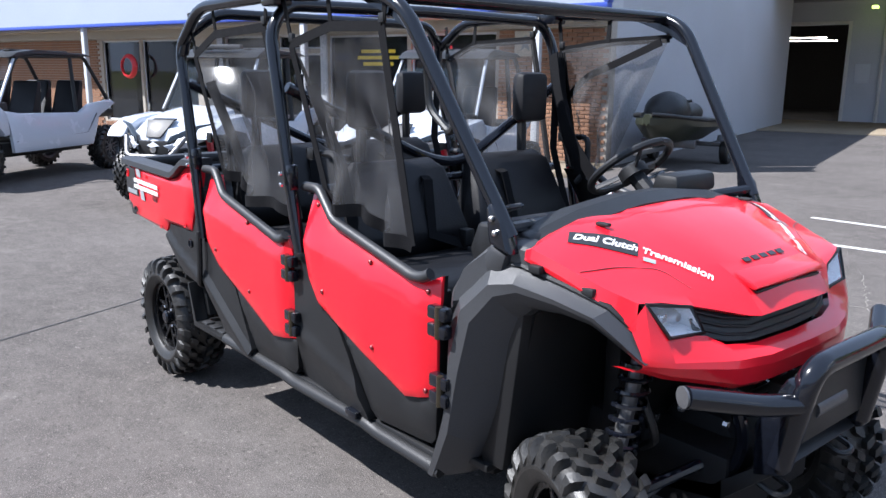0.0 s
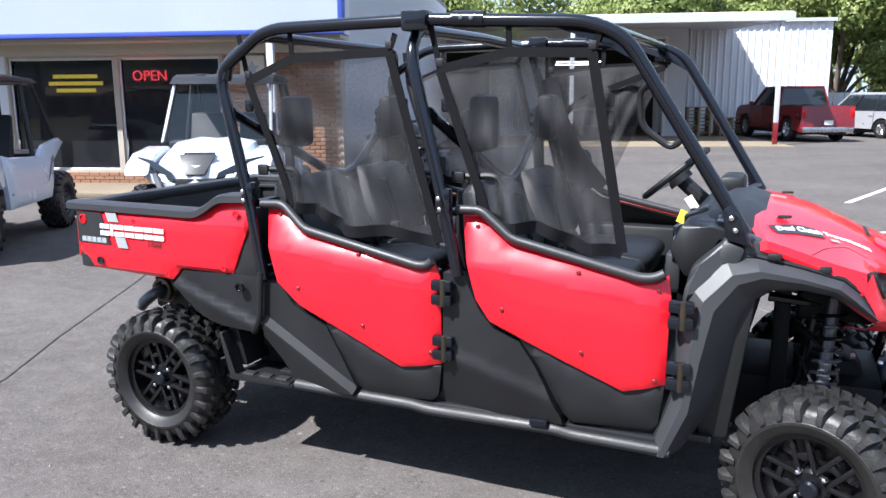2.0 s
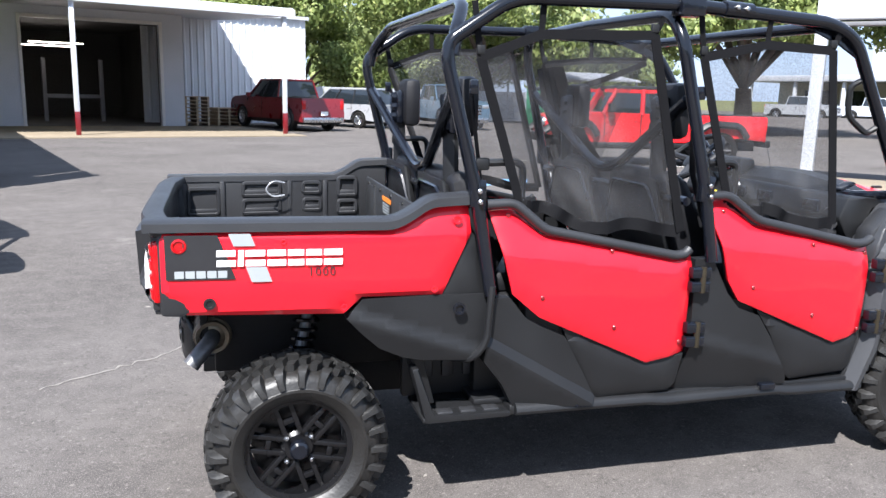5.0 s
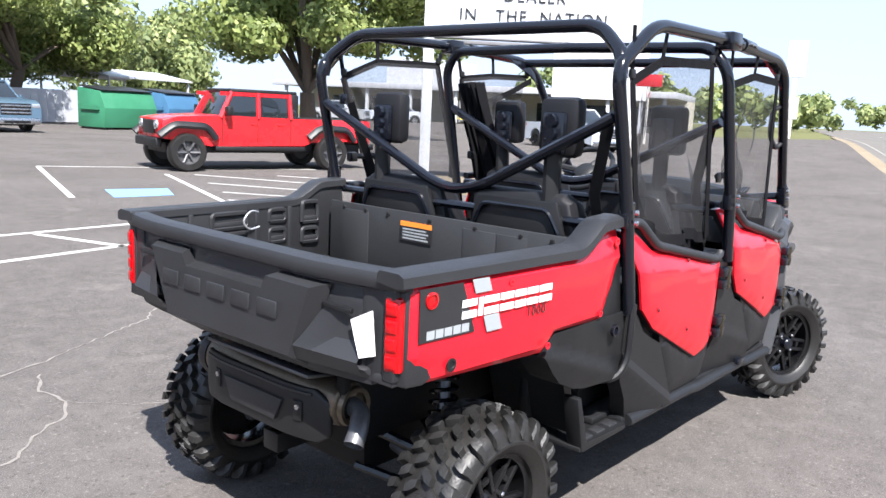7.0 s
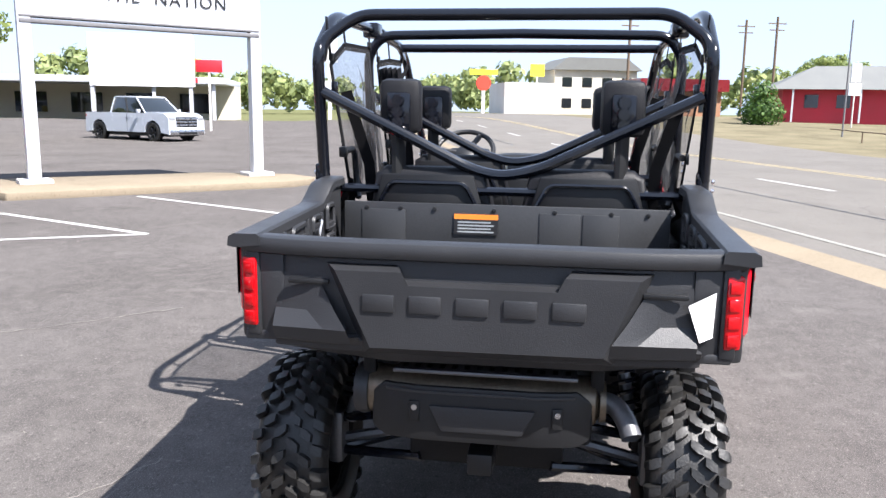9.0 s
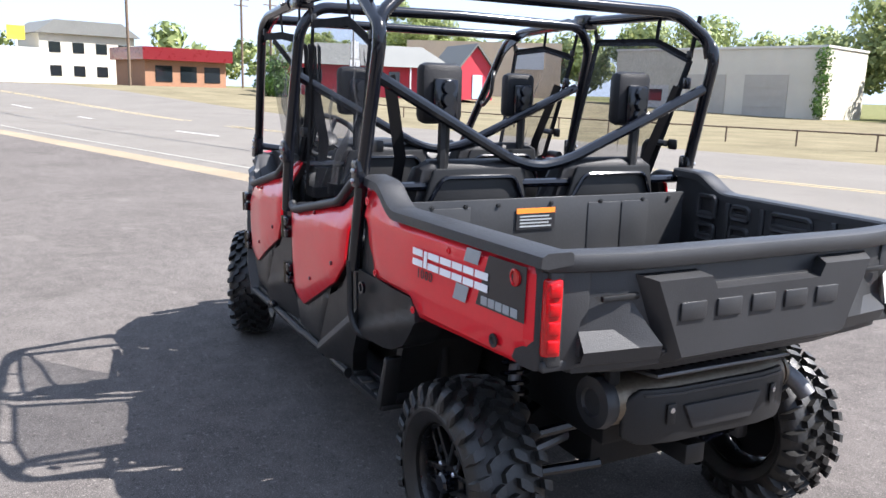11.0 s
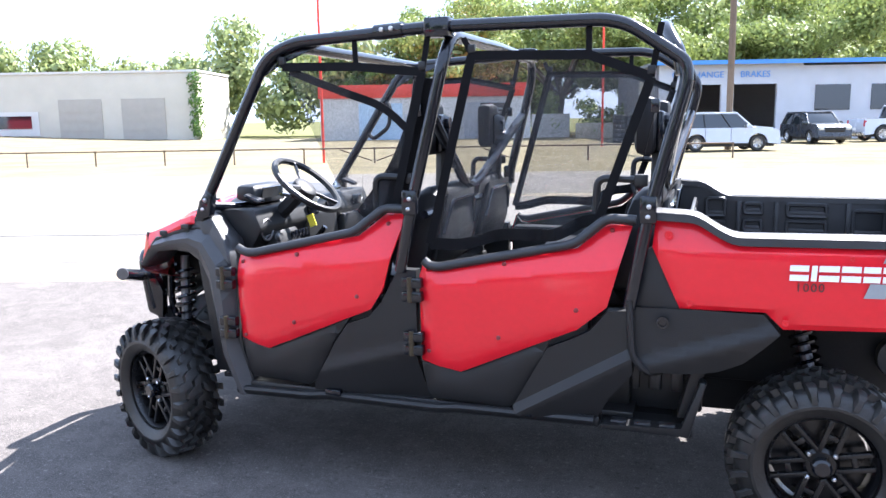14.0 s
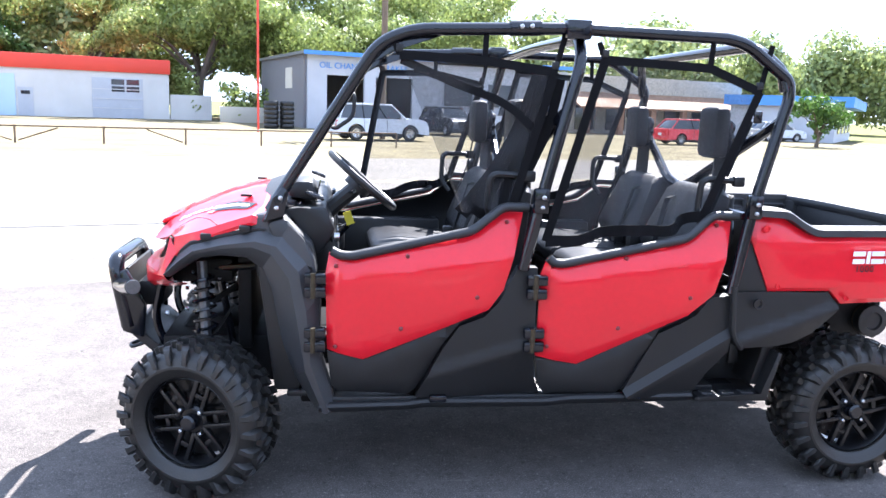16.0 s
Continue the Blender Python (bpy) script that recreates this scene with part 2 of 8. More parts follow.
def see_through(name, color, rough, clear, tint=(1, 1, 1)):
    """Thin glass or film: part clear, part glossy."""
    m = bpy.data.materials.new(name)
    m.use_nodes = True
    n, l = m.node_tree.nodes, m.node_tree.links
    p = n["Principled BSDF"]
    p.inputs["Base Color"].default_value, p.inputs["Roughness"].default_value = (*color, 1), rough
    t, mix = n.new("ShaderNodeBsdfTransparent"), n.new("ShaderNodeMixShader")
    t.inputs[0].default_value = (*tint, 1)
    mix.inputs[0].default_value = clear
    l.new(p.outputs[0], mix.inputs[1]), l.new(t.outputs[0], mix.inputs[2])
    l.new(mix.outputs[0], n["Material Output"].inputs[0])
    return m


def netting(name, color, clear):
    """Fine woven net: a dark sheet that lets about half the light through, unevenly."""
    m = see_through(name, color, 0.7, clear)
    n, l = m.node_tree.nodes, m.node_tree.links
    at, f, g = n.new("ShaderNodeTexCoord"), n.new("ShaderNodeTexNoise"), n.new("ShaderNodeMapRange")
    f.inputs["Scale"].default_value, f.inputs["Detail"].default_value = 190.0, 1.0
    g.inputs["From Min"].default_value, g.inputs["From Max"].default_value = 0.3, 0.7
    g.inputs["To Min"].default_value, g.inputs["To Max"].default_value = clear - 0.13, clear + 0.13
    l.new(at.outputs["Object"], f.inputs["Vector"]), l.new(f.outputs["Fac"], g.inputs["Value"])
    mix = [q for q in n if q.type == "MIX_SHADER"][0]
    l.new(g.outputs[0], mix.inputs[0])
    return m


WINDSCREEN = see_through("clear windscreen film", (0.05, 0.07, 0.09), 0.02, 0.8)
SHOP_GLASS = see_through("shop window glass", (0.02, 0.022, 0.025), 0.03, 0.35, (0.5, 0.52, 0.55))
NET = netting("black side net", (0.030, 0.030, 0.033), 0.56)
# plain white stands in for the sky that the shell would mirror
LAMP_SHELL = material("lamp shell whitened for its shine", (0.88, 0.9, 0.93), 0.3, 0.0, 30, 0.15, 60, 0.05)
LENS = see_through("clear lamp cover", (0.9, 0.92, 0.95), 0.05, 0.9)
MUFFLER_TAN = material("heat-tanned steel", (0.16, 0.13, 0.095), 0.4, 0.7, 10, 0.25, 90, 0.1)
UNDERSIDE = material("dull black chassis paint", (0.006, 0.006, 0.0065), 0.6, 0, 6, 0.3, 90, 0.2, spec=0.25)


# ---- the site, turned 17 degrees from the vehicle: u along the road, v away from it ----
SITE = Matrix.Rotation(radians(17), 4, "Z")


def rise(u, v):
    """The land climbs a little to the far end of the road."""
    t = max(0.0, min(1.0, (u - 22) / 45))
    k = max(0.0, min(1.0, (4 - v) / 24))
    return t * t * (3 - 2 * t) * (0.35 + 0.95 * k)


def paving(name, dark, light, cracks, crack_color, patch=0.35, seam=0.045, grain=0.5, gloss=0.0):
    """Worn asphalt: aggregate, blotches, dusty scuffs and a few cracks."""
    m = bpy.data.materials.new(name)
    m.use_nodes = True
    n, l = m.node_tree.nodes, m.node_tree.links
    p = n["Principled BSDF"]
    p.inputs["Specular IOR Level"].default_value = gloss
    at = n.new("ShaderNodeTexCoord")
    def noise_node(scale, detail=4, rough=0.6):
        q = n.new("ShaderNodeTexNoise")
        q.inputs["Scale"].default_value, q.inputs["Detail"].default_value, q.inputs["Roughness"].default_value = scale, detail, rough
        l.new(at.outputs["Object"], q.inputs["Vector"])
        return q
    def ramp(src, a, b, c, d):
        q = n.new("ShaderNodeMapRange")
        for i, v in enumerate((a, b, c, d)):
            q.inputs[i + 1].default_value = v
        l.new(src, q.inputs[0])
        return q.outputs[0]
    def mixed(fac, a, b):
        q = n.new("ShaderNodeMix")
        q.data_type = "RGBA"
        for i, v in ((0, fac), (6, a), (7, b)):
            if isinstance(v, tuple):
                q.inputs[i].default_value = (*v, 1)
            else:
                l.new(v, q.inputs[i])
        return q.outputs[2]
    grit, mid, big, dust = noise_node(160, 3), noise_node(7, 5), noise_node(0.45, 5), noise_node(1.6, 6, 0.7)
    base = mixed(ramp(big.outputs[0], 0.35, 0.65, 0, 1), dark, tuple(v * (1 + patch) for v in dark))
    base = mixed(ramp(dust.outputs[0], 0.58, 0.75, 0, 0.45), base, light)
    base = mixed(ramp(mid.outputs[0], 0.4, 0.7, 0, 0.18), base, light)
    base = mixed(ramp(grit.outputs[0], 0.52, 0.68, 0, grain), base, light)
    chips, stain = noise_node(42, 2, 0.5), noise_node(0.8, 6, 0.65)
    base = mixed(ramp(chips.outputs[0], 0.62, 0.72, 0, 0.55), base, light)
    base = mixed(ramp(chips.outputs[0], 0.40, 0.30, 0, 0.45), base, tuple(v * 0.45 for v in dark))
    base = mixed(ramp(stain.outputs[0], 0.58, 0.70, 0, 0.4), base, tuple(v * 0.6 for v in dark))
    drag = n.new("ShaderNodeMapping")
    drag.inputs["Rotation"].default_value, drag.inputs["Scale"].default_value = (0, 0, 0.5), (0.5, 7.0, 1.0)
    l.new(at.outputs["Object"], drag.inputs[0])
    scuff = noise_node(2.2, 5, 0.7)
    l.new(drag.outputs[0], scuff.inputs["Vector"])
    base = mixed(ramp(scuff.outputs[0], 0.63, 0.76, 0, 0.35), base, tuple(v * 1.15 for v in light))
    if cracks:
        warp, vor, sub = n.new("ShaderNodeVectorMath"), n.new("ShaderNodeTexVoronoi"), n.new("ShaderNodeVectorMath")
        wob = noise_node(1.3, 4)
        sub.operation, sub.inputs[1].default_value = "MULTIPLY", (0.9, 0.9, 0.0)
        l.new(wob.outputs["Color"], sub.inputs[0])
        warp.operation = "ADD"
        l.new(at.outputs["Object"], warp.inputs[0]), l.new(sub.outputs[0], warp.inputs[1])
        vor.feature = "DISTANCE_TO_EDGE"
        vor.inputs["Scale"].default_value = cracks
        l.new(warp.outputs[0], vor.inputs["Vector"])
        here = n.new("ShaderNodeMath")
        here.operation = "MULTIPLY"
        l.new(ramp(vor.outputs["Distance"], 0.0, seam * cracks * 0.5, 0.75, 0), here.inputs[0])
        l.new(ramp(noise_node(0.35, 2).outputs[0], 0.48, 0.58, 0, 1), here.inputs[1])
        base = mixed(here.outputs[0], base, crack_color)
    l.new(base, p.inputs["Base Color"])
    l.new(ramp(mid.outputs[0], 0.3, 0.7, 0.72, 0.9), p.inputs["Roughness"])
    b = n.new("ShaderNodeBump")
    b.inputs["Strength"].default_value, b.inputs["Distance"].default_value = grain, 0.006
    l.new(grit.outputs[0], b.inputs["Height"])
    l.new(b.outputs[0], p.inputs["Normal"])
    return m


LOT = paving("worn lot asphalt", (0.074, 0.0675, 0.0645), (0.228, 0.208, 0.190), 0, (0, 0, 0), grain=0.75)
ROAD = paving("faded road surface", (0.122, 0.112, 0.099), (0.190, 0.174, 0.152), 0.12, (0.07, 0.065, 0.06), 0.2, gloss=0.12)
APRON = paving("tan concrete", (0.20, 0.165, 0.12), (0.29, 0.245, 0.185), 0.3, (0.15, 0.12, 0.09), 0.2, 0.02)
VERGE = paving("dry grass and gravel verge", (0.120, 0.105, 0.068), (0.205, 0.180, 0.132), 0, (0, 0, 0), 0.5)
LAND = paving("far ground", (0.10, 0.105, 0.05), (0.19, 0.17, 0.10), 0, (0, 0, 0), 0.4)
LINE = material("worn white road paint", (0.46, 0.45, 0.42), 0.7, 0, 5, 0.22, 90, 0.2)
FADED_LINE = material("almost worn off road paint", (0.22, 0.21, 0.18), 0.75, 0, 4, 0.3, 90, 0.2)
YELLOW_LINE = material("worn yellow road paint", (0.34, 0.27, 0.14), 0.7, 0, 5, 0.22, 90, 0.2)
BLUE_LINE = material("faded blue ground paint", (0.16, 0.36, 0.62), 0.7, 0, 5, 0.2, 90, 0.2)


def steps(a, b, near, far):
    """Grid lines from a to b, close together near the origin and wider apart far out."""
    out, v = [a], a
    while v < b - 1e-6:
        v = min(b, v + (near if -60 <= v < 60 else far))
        out.append(v)
    return out


def sheet(name, us, vs, lift, mat, label, category):
    bm = bmesh.new()
    grid = [[bm.verts.new(SITE @ Vector((u, v, rise(u, v) + lift))) for v in vs] for u in us]
    for a, b in zip(grid, grid[1:]):
        for i in range(len(vs) - 1):
            bm.faces.new((a[i], b[i], b[i + 1], a[i + 1]))
    ob = single(name, bm, mat, label, category, "structure")
    return ob


sheet("ground", steps(-1500, 1500, 10, 120), steps(-1500, 1500, 8, 120), -0.06, LAND, "flat grassy ground that reaches the horizon", "ground")
sheet("pavement_lot", steps(-60, 75, 5, 10), steps(-4.0, 62, 4, 10), 0.0, LOT, "worn dark asphalt parking lot with cracks and scuffs", "pavement")
sheet("road", steps(-400, 400, 8, 40), [-20.0, -16, -12, -8, -4.6], -0.008, ROAD, "wide faded road beside the lot", "road")
sheet("gutter", steps(-60, 100, 5, 10), [-4.6, -4.0], -0.003, APRON, "pale concrete gutter between lot and road", "kerb")
sheet("verge", steps(-60, 110, 6, 12), [-75, -60, -45, -34, -27, -23, -20.0], -0.014, VERGE, "dry grass and gravel verge across the road", "verge")


def stripe(name, a, b, w, mat, label, frame_of=None, lift=0.004):
    """A painted line on the ground from a to b (world x, y; or site u, v)."""
    a, b = Vector((*a, 0)), Vector((*b, 0))
    side = (b - a).normalized().cross(Vector((0, 0, 1))) * w / 2
    bm = bmesh.new()
    n = max(1, int((b - a).length / 6))
    prev = None
    for i in range(n + 1):
        c = a + (b - a) * i / n
        ring = []
        for d in (side, -side):
            q = c + d
            if frame_of is None:
                uv = SITE.inverted() @ q
                ring.append(bm.verts.new((q.x, q.y, rise(uv.x, uv.y) + lift)))
            else:
                ring.append(bm.verts.new(SITE @ Vector((q.x, q.y, rise(q.x, q.y) + lift))))
        if prev:
            bm.faces.new((prev[0], prev[1], ring[1], ring[0]))
        prev = ring
    return single(name, bm, mat, label, "road marking", "structure")


for a, b in (((3.78, 15.7), (2.03, 10.13)), ((5.36, 13.2), (3.3, 7.35)), ((3.78, 15.7), (9.6, 13.05)), ((5.84, 12.91), (7.02, 10.41)), ((5.14, 11.28), (6.12, 9.33)), ((4.52, 9.85), (5.29, 8.55)), ((3.96, 8.85), (4.53, 7.9)),
             ((-1.6, 7.1), (1.38, 7.27)), ((-0.9, 5.68), (0.73, 5.92)), ((0.27, 7.1), (0.69, 5.85)), ((1.38, 7.27), (3.3, 7.35)), ((8.56, 6.96), (6.8, 3.44)), ((6.03, 7.66), (4.75, 4.72)), ((3.99, 6.1), (4.75, 4.72)), ((3.99, 6.1), (0.73, 5.92)), ((3.3, 7.35), (3.99, 6.1)), ((7.4, 12.1), (9.0, 9.2))):
    stripe("parking_line", a, b, 0.10, LINE, "worn white parking line")
bm = bmesh.new()
bm.faces.new([bm.verts.new((x, y, 0.004)) for x, y in ((3.56, 9.80), (2.58, 9.88), (2.96, 11.0), (3.97, 10.72))])
single("accessible_bay_mark", bm, BLUE_LINE, "faded blue accessible-bay mark on the asphalt", "road marking", "structure")
stripe("edge_line", (-60, -5.2), (90, -5.2), 0.11, FADED_LINE, "white edge line of the road", 1, -0.003)
for i in range(-5, 12):
    stripe("lane_dash", (i * 9 + 2.0, -9.5), (i * 9 + 5.0, -9.5), 0.12, LINE, "white lane dash", 1, -0.003)
for v in (-12.6, -12.9):
    stripe("centre_line", (-60, v), (100, v), 0.11, YELLOW_LINE, "faded yellow centre line", 1, -0.003)
for a, b in (((-1.6, -3.9), (-2.65, -1.33)), ((-2.65, -1.33), (-3.0, -0.4)), ((-3.0, -0.4), (-3.4, 0.3)), ((-3.4, 0.3), (-4.2, 1.85)), ((-4.2, 1.85), (-5.6, 4.4))):
    stripe("tar_joint", a, b, 0.012, RUBBER, "thin dark tar joint in the asphalt", lift=0.003)
stripe("road_joint", (-60, -7.4), (90, -7.4), 0.05, RUBBER, "dark tar joint along the road", 1, -0.004)
# filled cracks that wander over the lot, and loose grit
CRACK = material("pale crack filling", (0.185, 0.168, 0.150), 0.9, 0, 12, 0.3, 120, 0.3)


def crack(points, wide, seed):
    rnd = random.Random(seed)
    line = [Vector((*p, 0)) for p in points]
    bm, prev = bmesh.new(), None
    for a, b in zip(line, line[1:]):
        n = max(2, int((b - a).length / 0.045))
        side = (b - a).normalized().cross(Vector((0, 0, 1)))
        for i in range(n):
            c = a + (b - a) * i / n + side * rnd.gauss(0, 0.010)
            w = wide * (0.22 + 0.68 * rnd.random())
            pair = [bm.verts.new((q.x, q.y, 0.003)) for q in (c + side * w / 2, c - side * w / 2)]
            if prev:
                bm.faces.new((prev[0], prev[1], pair[1], pair[0]))
            prev = pair
    single("asphalt_crack", bm, CRACK, "pale filled crack in the asphalt", "crack", "structure")


crack([(-1.9, 2.45), (-1.5, 2.62), (-1.19, 2.79), (-0.92, 2.93), (-0.56, 3.12), (-0.40, 3.33), (0.03, 3.53), (0.45, 3.67), (0.75, 3.32), (1.5, 2.6)], 0.022, 1)
crack([(-0.06, 4.79), (0.20, 4.24), (0.45, 3.67)], 0.012, 2)
crack([(-1.6, 2.4), (-1.71, 2.14), (-1.68, 1.90), (-1.75, 1.74), (-1.97, 1.56), (-2.12, 1.40), (-2.29, 1.27), (-2.7, 0.95)], 0.024, 3)
crack([(-1.68, 1.90), (-1.4, 1.6), (-1.0, 1.45)], 0.008, 4)
rnd = random.Random(9)
verts, faces = [], []
for i in range(900):
    x, y = rnd.uniform(-6, 5), rnd.uniform(-4.2, 6)
    r = 0.0022 + 0.0045 * rnd.random() ** 4 + (0.008 if i % 90 == 0 else 0)
    a, k = rnd.random() * 6.28, len(verts)
    for j in range(4):
        verts.append((x + r * math.cos(a + j * 1.57) * (1.6 if j % 2 else 0.8), y + r * math.sin(a + j * 1.57) * (1.6 if j % 2 else 0.8), 0.0005))
    verts.append((x, y, r * 0.8))
    faces += [(k + j, k + (j + 1) % 4, k + 4) for j in range(4)]
me = bpy.data.meshes.new("loose_grit")
me.from_pydata(verts, [], faces)
me.materials.append(CRACK)
tagged(new("loose_grit", me), "pale grit and scraps scattered on the asphalt", "grit", "", "stuff")
# concrete island under the sign
isl = [(7.4, 8.6), (8.0, 9.9), (9.6, 10.4), (12.3, 7.4), (12.5, 5.6), (11.8, 4.75), (10.9, 5.0)]
single("kerb_island", prism(isl, -0.03, 0.13, "z", 0.03), APRON, "low tan concrete island under the sign", "kerb", "structure")

# ---- buildings ----
BRICK = material("tan-red brick", (0.24, 0.125, 0.072), 0.85, 0, 3, 0.25, 60, 0.4, spread=0.35)
MORTAR = material("pale mortar", (0.36, 0.32, 0.27), 0.9, 0, 3, 0.15, 60, 0.3)
FASCIA = material("off-white fascia panel", (0.33, 0.37, 0.43), 0.45, 0, 1.2, 0.05, 20, 0.03)
SIGN_WHITE = material("off-white sign panel", (0.50, 0.52, 0.55), 0.45, 0, 1.2, 0.05, 20, 0.03)
SIGN_BLUE = material("blue sign border", (0.05, 0.09, 0.42), 0.4, 0, 2, 0.1, 30, 0.03)
SIGN_RED = material("red sign paint", (0.55, 0.02, 0.03), 0.4, 0, 2, 0.1, 30, 0.03)
SIGN_YELLOW = material("yellow sign paint", (0.8, 0.6, 0.04), 0.4, 0, 2, 0.1, 30, 0.03)
SOFFIT = material("beige painted soffit", (0.36, 0.33, 0.28), 0.7, 0, 1.5, 0.1, 30, 0.1)
# sun and eave shade are in the colour: a lighter and a darker white
SUNLIT_SIDING = material("white metal siding with sun in its tone", (0.66, 0.67, 0.69), 0.5, 0, 0.8, 0.06, 25, 0.06)
WHITE_WALL = material("white painted metal wall with shade in its tone", (0.42, 0.43, 0.46), 0.55, 0, 0.8, 0.12, 25, 0.08)
GREY_WALL = material("pale grey painted wall", (0.55, 0.53, 0.50), 0.75, 0, 0.6, 0.14, 20, 0.15)
TAN_WALL = material("tan rendered wall", (0.46, 0.36, 0.26), 0.8, 0, 0.5, 0.16, 20, 0.15)
CREAM_WALL = material("cream painted wall", (0.50, 0.46, 0.38), 0.8, 0, 0.5, 0.14, 20, 0.15)
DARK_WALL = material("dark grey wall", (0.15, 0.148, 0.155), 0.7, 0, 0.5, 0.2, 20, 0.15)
RED_WALL = material("red painted wall", (0.46, 0.03, 0.05), 0.7, 0, 0.6, 0.16, 20, 0.15)
RED_BAND = material("orange-red roof band", (0.66, 0.05, 0.025), 0.55, 0, 0.6, 0.08, 20, 0.08)
ROOF_GREY = material("grey shingle roof", (0.135, 0.138, 0.13), 0.85, 0, 0.8, 0.18, 14, 0.4)
ROOF_BROWN = material("brown awning roof", (0.30, 0.17, 0.10), 0.8, 0, 0.8, 0.2, 14, 0.3)
BLUE_ROOF = material("blue metal roof", (0.06, 0.22, 0.55), 0.5, 0, 0.8, 0.1, 14, 0.1)
# the unlit rooms' darkness is put into this lining's colour
ROOM_SHADE = material("room lining darkened as unlit", (0.05, 0.048, 0.045), 0.8, 0, 0.6, 0.25, 12, 0.1)
BLUE_DOOR = material("pale blue roller door", (0.42, 0.55, 0.68), 0.6, 0, 0.8, 0.06, 20, 0.08)
WOOD = material("weathered pallet wood", (0.30, 0.22, 0.14), 0.85, 0, 4, 0.3, 60, 0.4, spread=0.25)
POLE_WOOD = material("brown pole timber", (0.13, 0.09, 0.06), 0.85, 0, 3, 0.25, 40, 0.4)
GREEN_PAINT = material("green skip paint", (0.03, 0.17, 0.09), 0.55, 0, 1.2, 0.2, 30, 0.1)
BLUE_PAINT = material("blue skip paint", (0.04, 0.12, 0.22), 0.55, 0, 1.2, 0.2, 30, 0.1)
OLIVE = material("olive green hull plastic", (0.022, 0.025, 0.015), 0.35, 0, 2, 0.2, 40, 0.05)


def glow(name, color, power):
    m = bpy.data.materials.new(name)
    m.use_nodes = True
    p = m.node_tree.nodes["Principled BSDF"]
    p.inputs["Base Color"].default_value = (*color, 1)
    p.inputs["Emission Color"].default_value = (*color, 1)
    p.inputs["Emission Strength"].default_value = power
    return m


NEON_RED, TUBE_LIGHT, LIME_LIGHT = glow("red neon", (1.0, 0.05, 0.06), 6.0), glow("fluorescent tube", (1.0, 0.9, 0.8), 3.0), glow("lime lamp", (0.6, 0.9, 0.1), 1.5)


def building(name, label, u, v, z=0.0, turn=0.0, category="building"):
    e = new(name)
    e.matrix_world = SITE @ pose(u, v, z, 0, 0, turn)
    return tagged(e, label, category)


def wall_face(parent, u0, u1, z0, z1, v, thick, openings, mat, name="wall"):
    """A wall along u with real openings (u0, u1, z0, z1), made of the pieces between them."""
    us = sorted({u0, u1, *[o[0] for o in openings], *[o[1] for o in openings]})
    bm = bmesh.new()
    for a, b in zip(us, us[1:]):
        mid = (a + b) / 2
        cuts = sorted((o[2], o[3]) for o in openings if o[0] <= mid <= o[1])
        z = z0
        for c, d in cuts + [(z1, z1)]:
            if c > z + 1e-4:
                box(bm, a, b, v, v + thick, z, c)
            z = max(z, d)
    return part(name, bm, mat, parent)


def bricks(parent, u0, u1, z0, z1, v, limit):
    """Courses of single bricks standing proud of the mortar, facing -v."""
    w, h = 0.2, 0.072
    mesh = mesh_of("brick", boxes((0, w - 0.012, -0.016, 0.01, 0, h - 0.011), bevel=0.003), BRICK)
    half = mesh_of("brick", boxes((0, w / 2 - 0.012, -0.016, 0.01, 0, h - 0.011), bevel=0.003), BRICK)
    rest, n = bmesh.new(), 0
    rows = int((z1 - z0) / h)
    for r in range(rows):
        u = u0 if r % 2 == 0 else u0 + w / 2
        if r % 2:
            ob = new("brick", half)
            ob.parent, ob.location = parent, (u0, v, z0 + r * h)
        while u + w * 0.9 < u1:
            if n < limit:
                ob = new("brick", mesh)
                ob.parent, ob.location = parent, (u, v, z0 + r * h)
            else:
                box(rest, u, u + w - 0.012, v - 0.016, v + 0.01, z0 + r * h, z0 + (r + 1) * h - 0.011)
            n += 1
            u += w
    if rest.verts:
        tagged(part("brickwork", rest, BRICK, parent), "", "", "", "stuff")
    else:
        rest.free()


# showroom with its sign fascia: face at v = 10.6, right corner at u = -3.4
A = building("showroom_building", "brick showroom with large dark windows under a white sign fascia", 0, 0)
wins = [(-7.68, -5.7, 0.32, 2.42), (-9.9, -7.78, 0.32, 2.42), (-11.4, -10.1, 0.05, 2.05), (-13.2, -11.7, 0.05, 2.05), (-13.2, -11.7, 2.15, 2.45), (-11.4, -10.1, 2.15, 2.45), (-16.3, -14.2, 0.32, 2.42), (-18.0, -16.4, 0.32, 2.42)]
wall_face(A, -24, -3.4, -0.05, 2.75, 10.62, 0.25, wins, MORTAR)
wall_face(A, -24, -3.4, 2.75, 4.9, 10.62, 0.25, [], WHITE_WALL, "upper_wall")
part("side_wall", boxes((-3.65, -3.4, 10.87, 27.0, -0.05, 4.9)), WHITE_WALL, A)
part("roof", boxes((-24, -3.4, 10.6, 27, 4.9, 5.05)), ROOF_GREY, A)
part("room_floor", boxes((-24, -3.66, 10.88, 16, 0.0, 0.05)), ROOM_SHADE, A)
part("room_back", boxes((-24, -3.66, 16, 16.1, 0, 2.75)), ROOM_SHADE, A)
part("room_ceiling", boxes((-24, -3.66, 10.88, 16, 2.7, 2.75)), ROOM_SHADE, A)
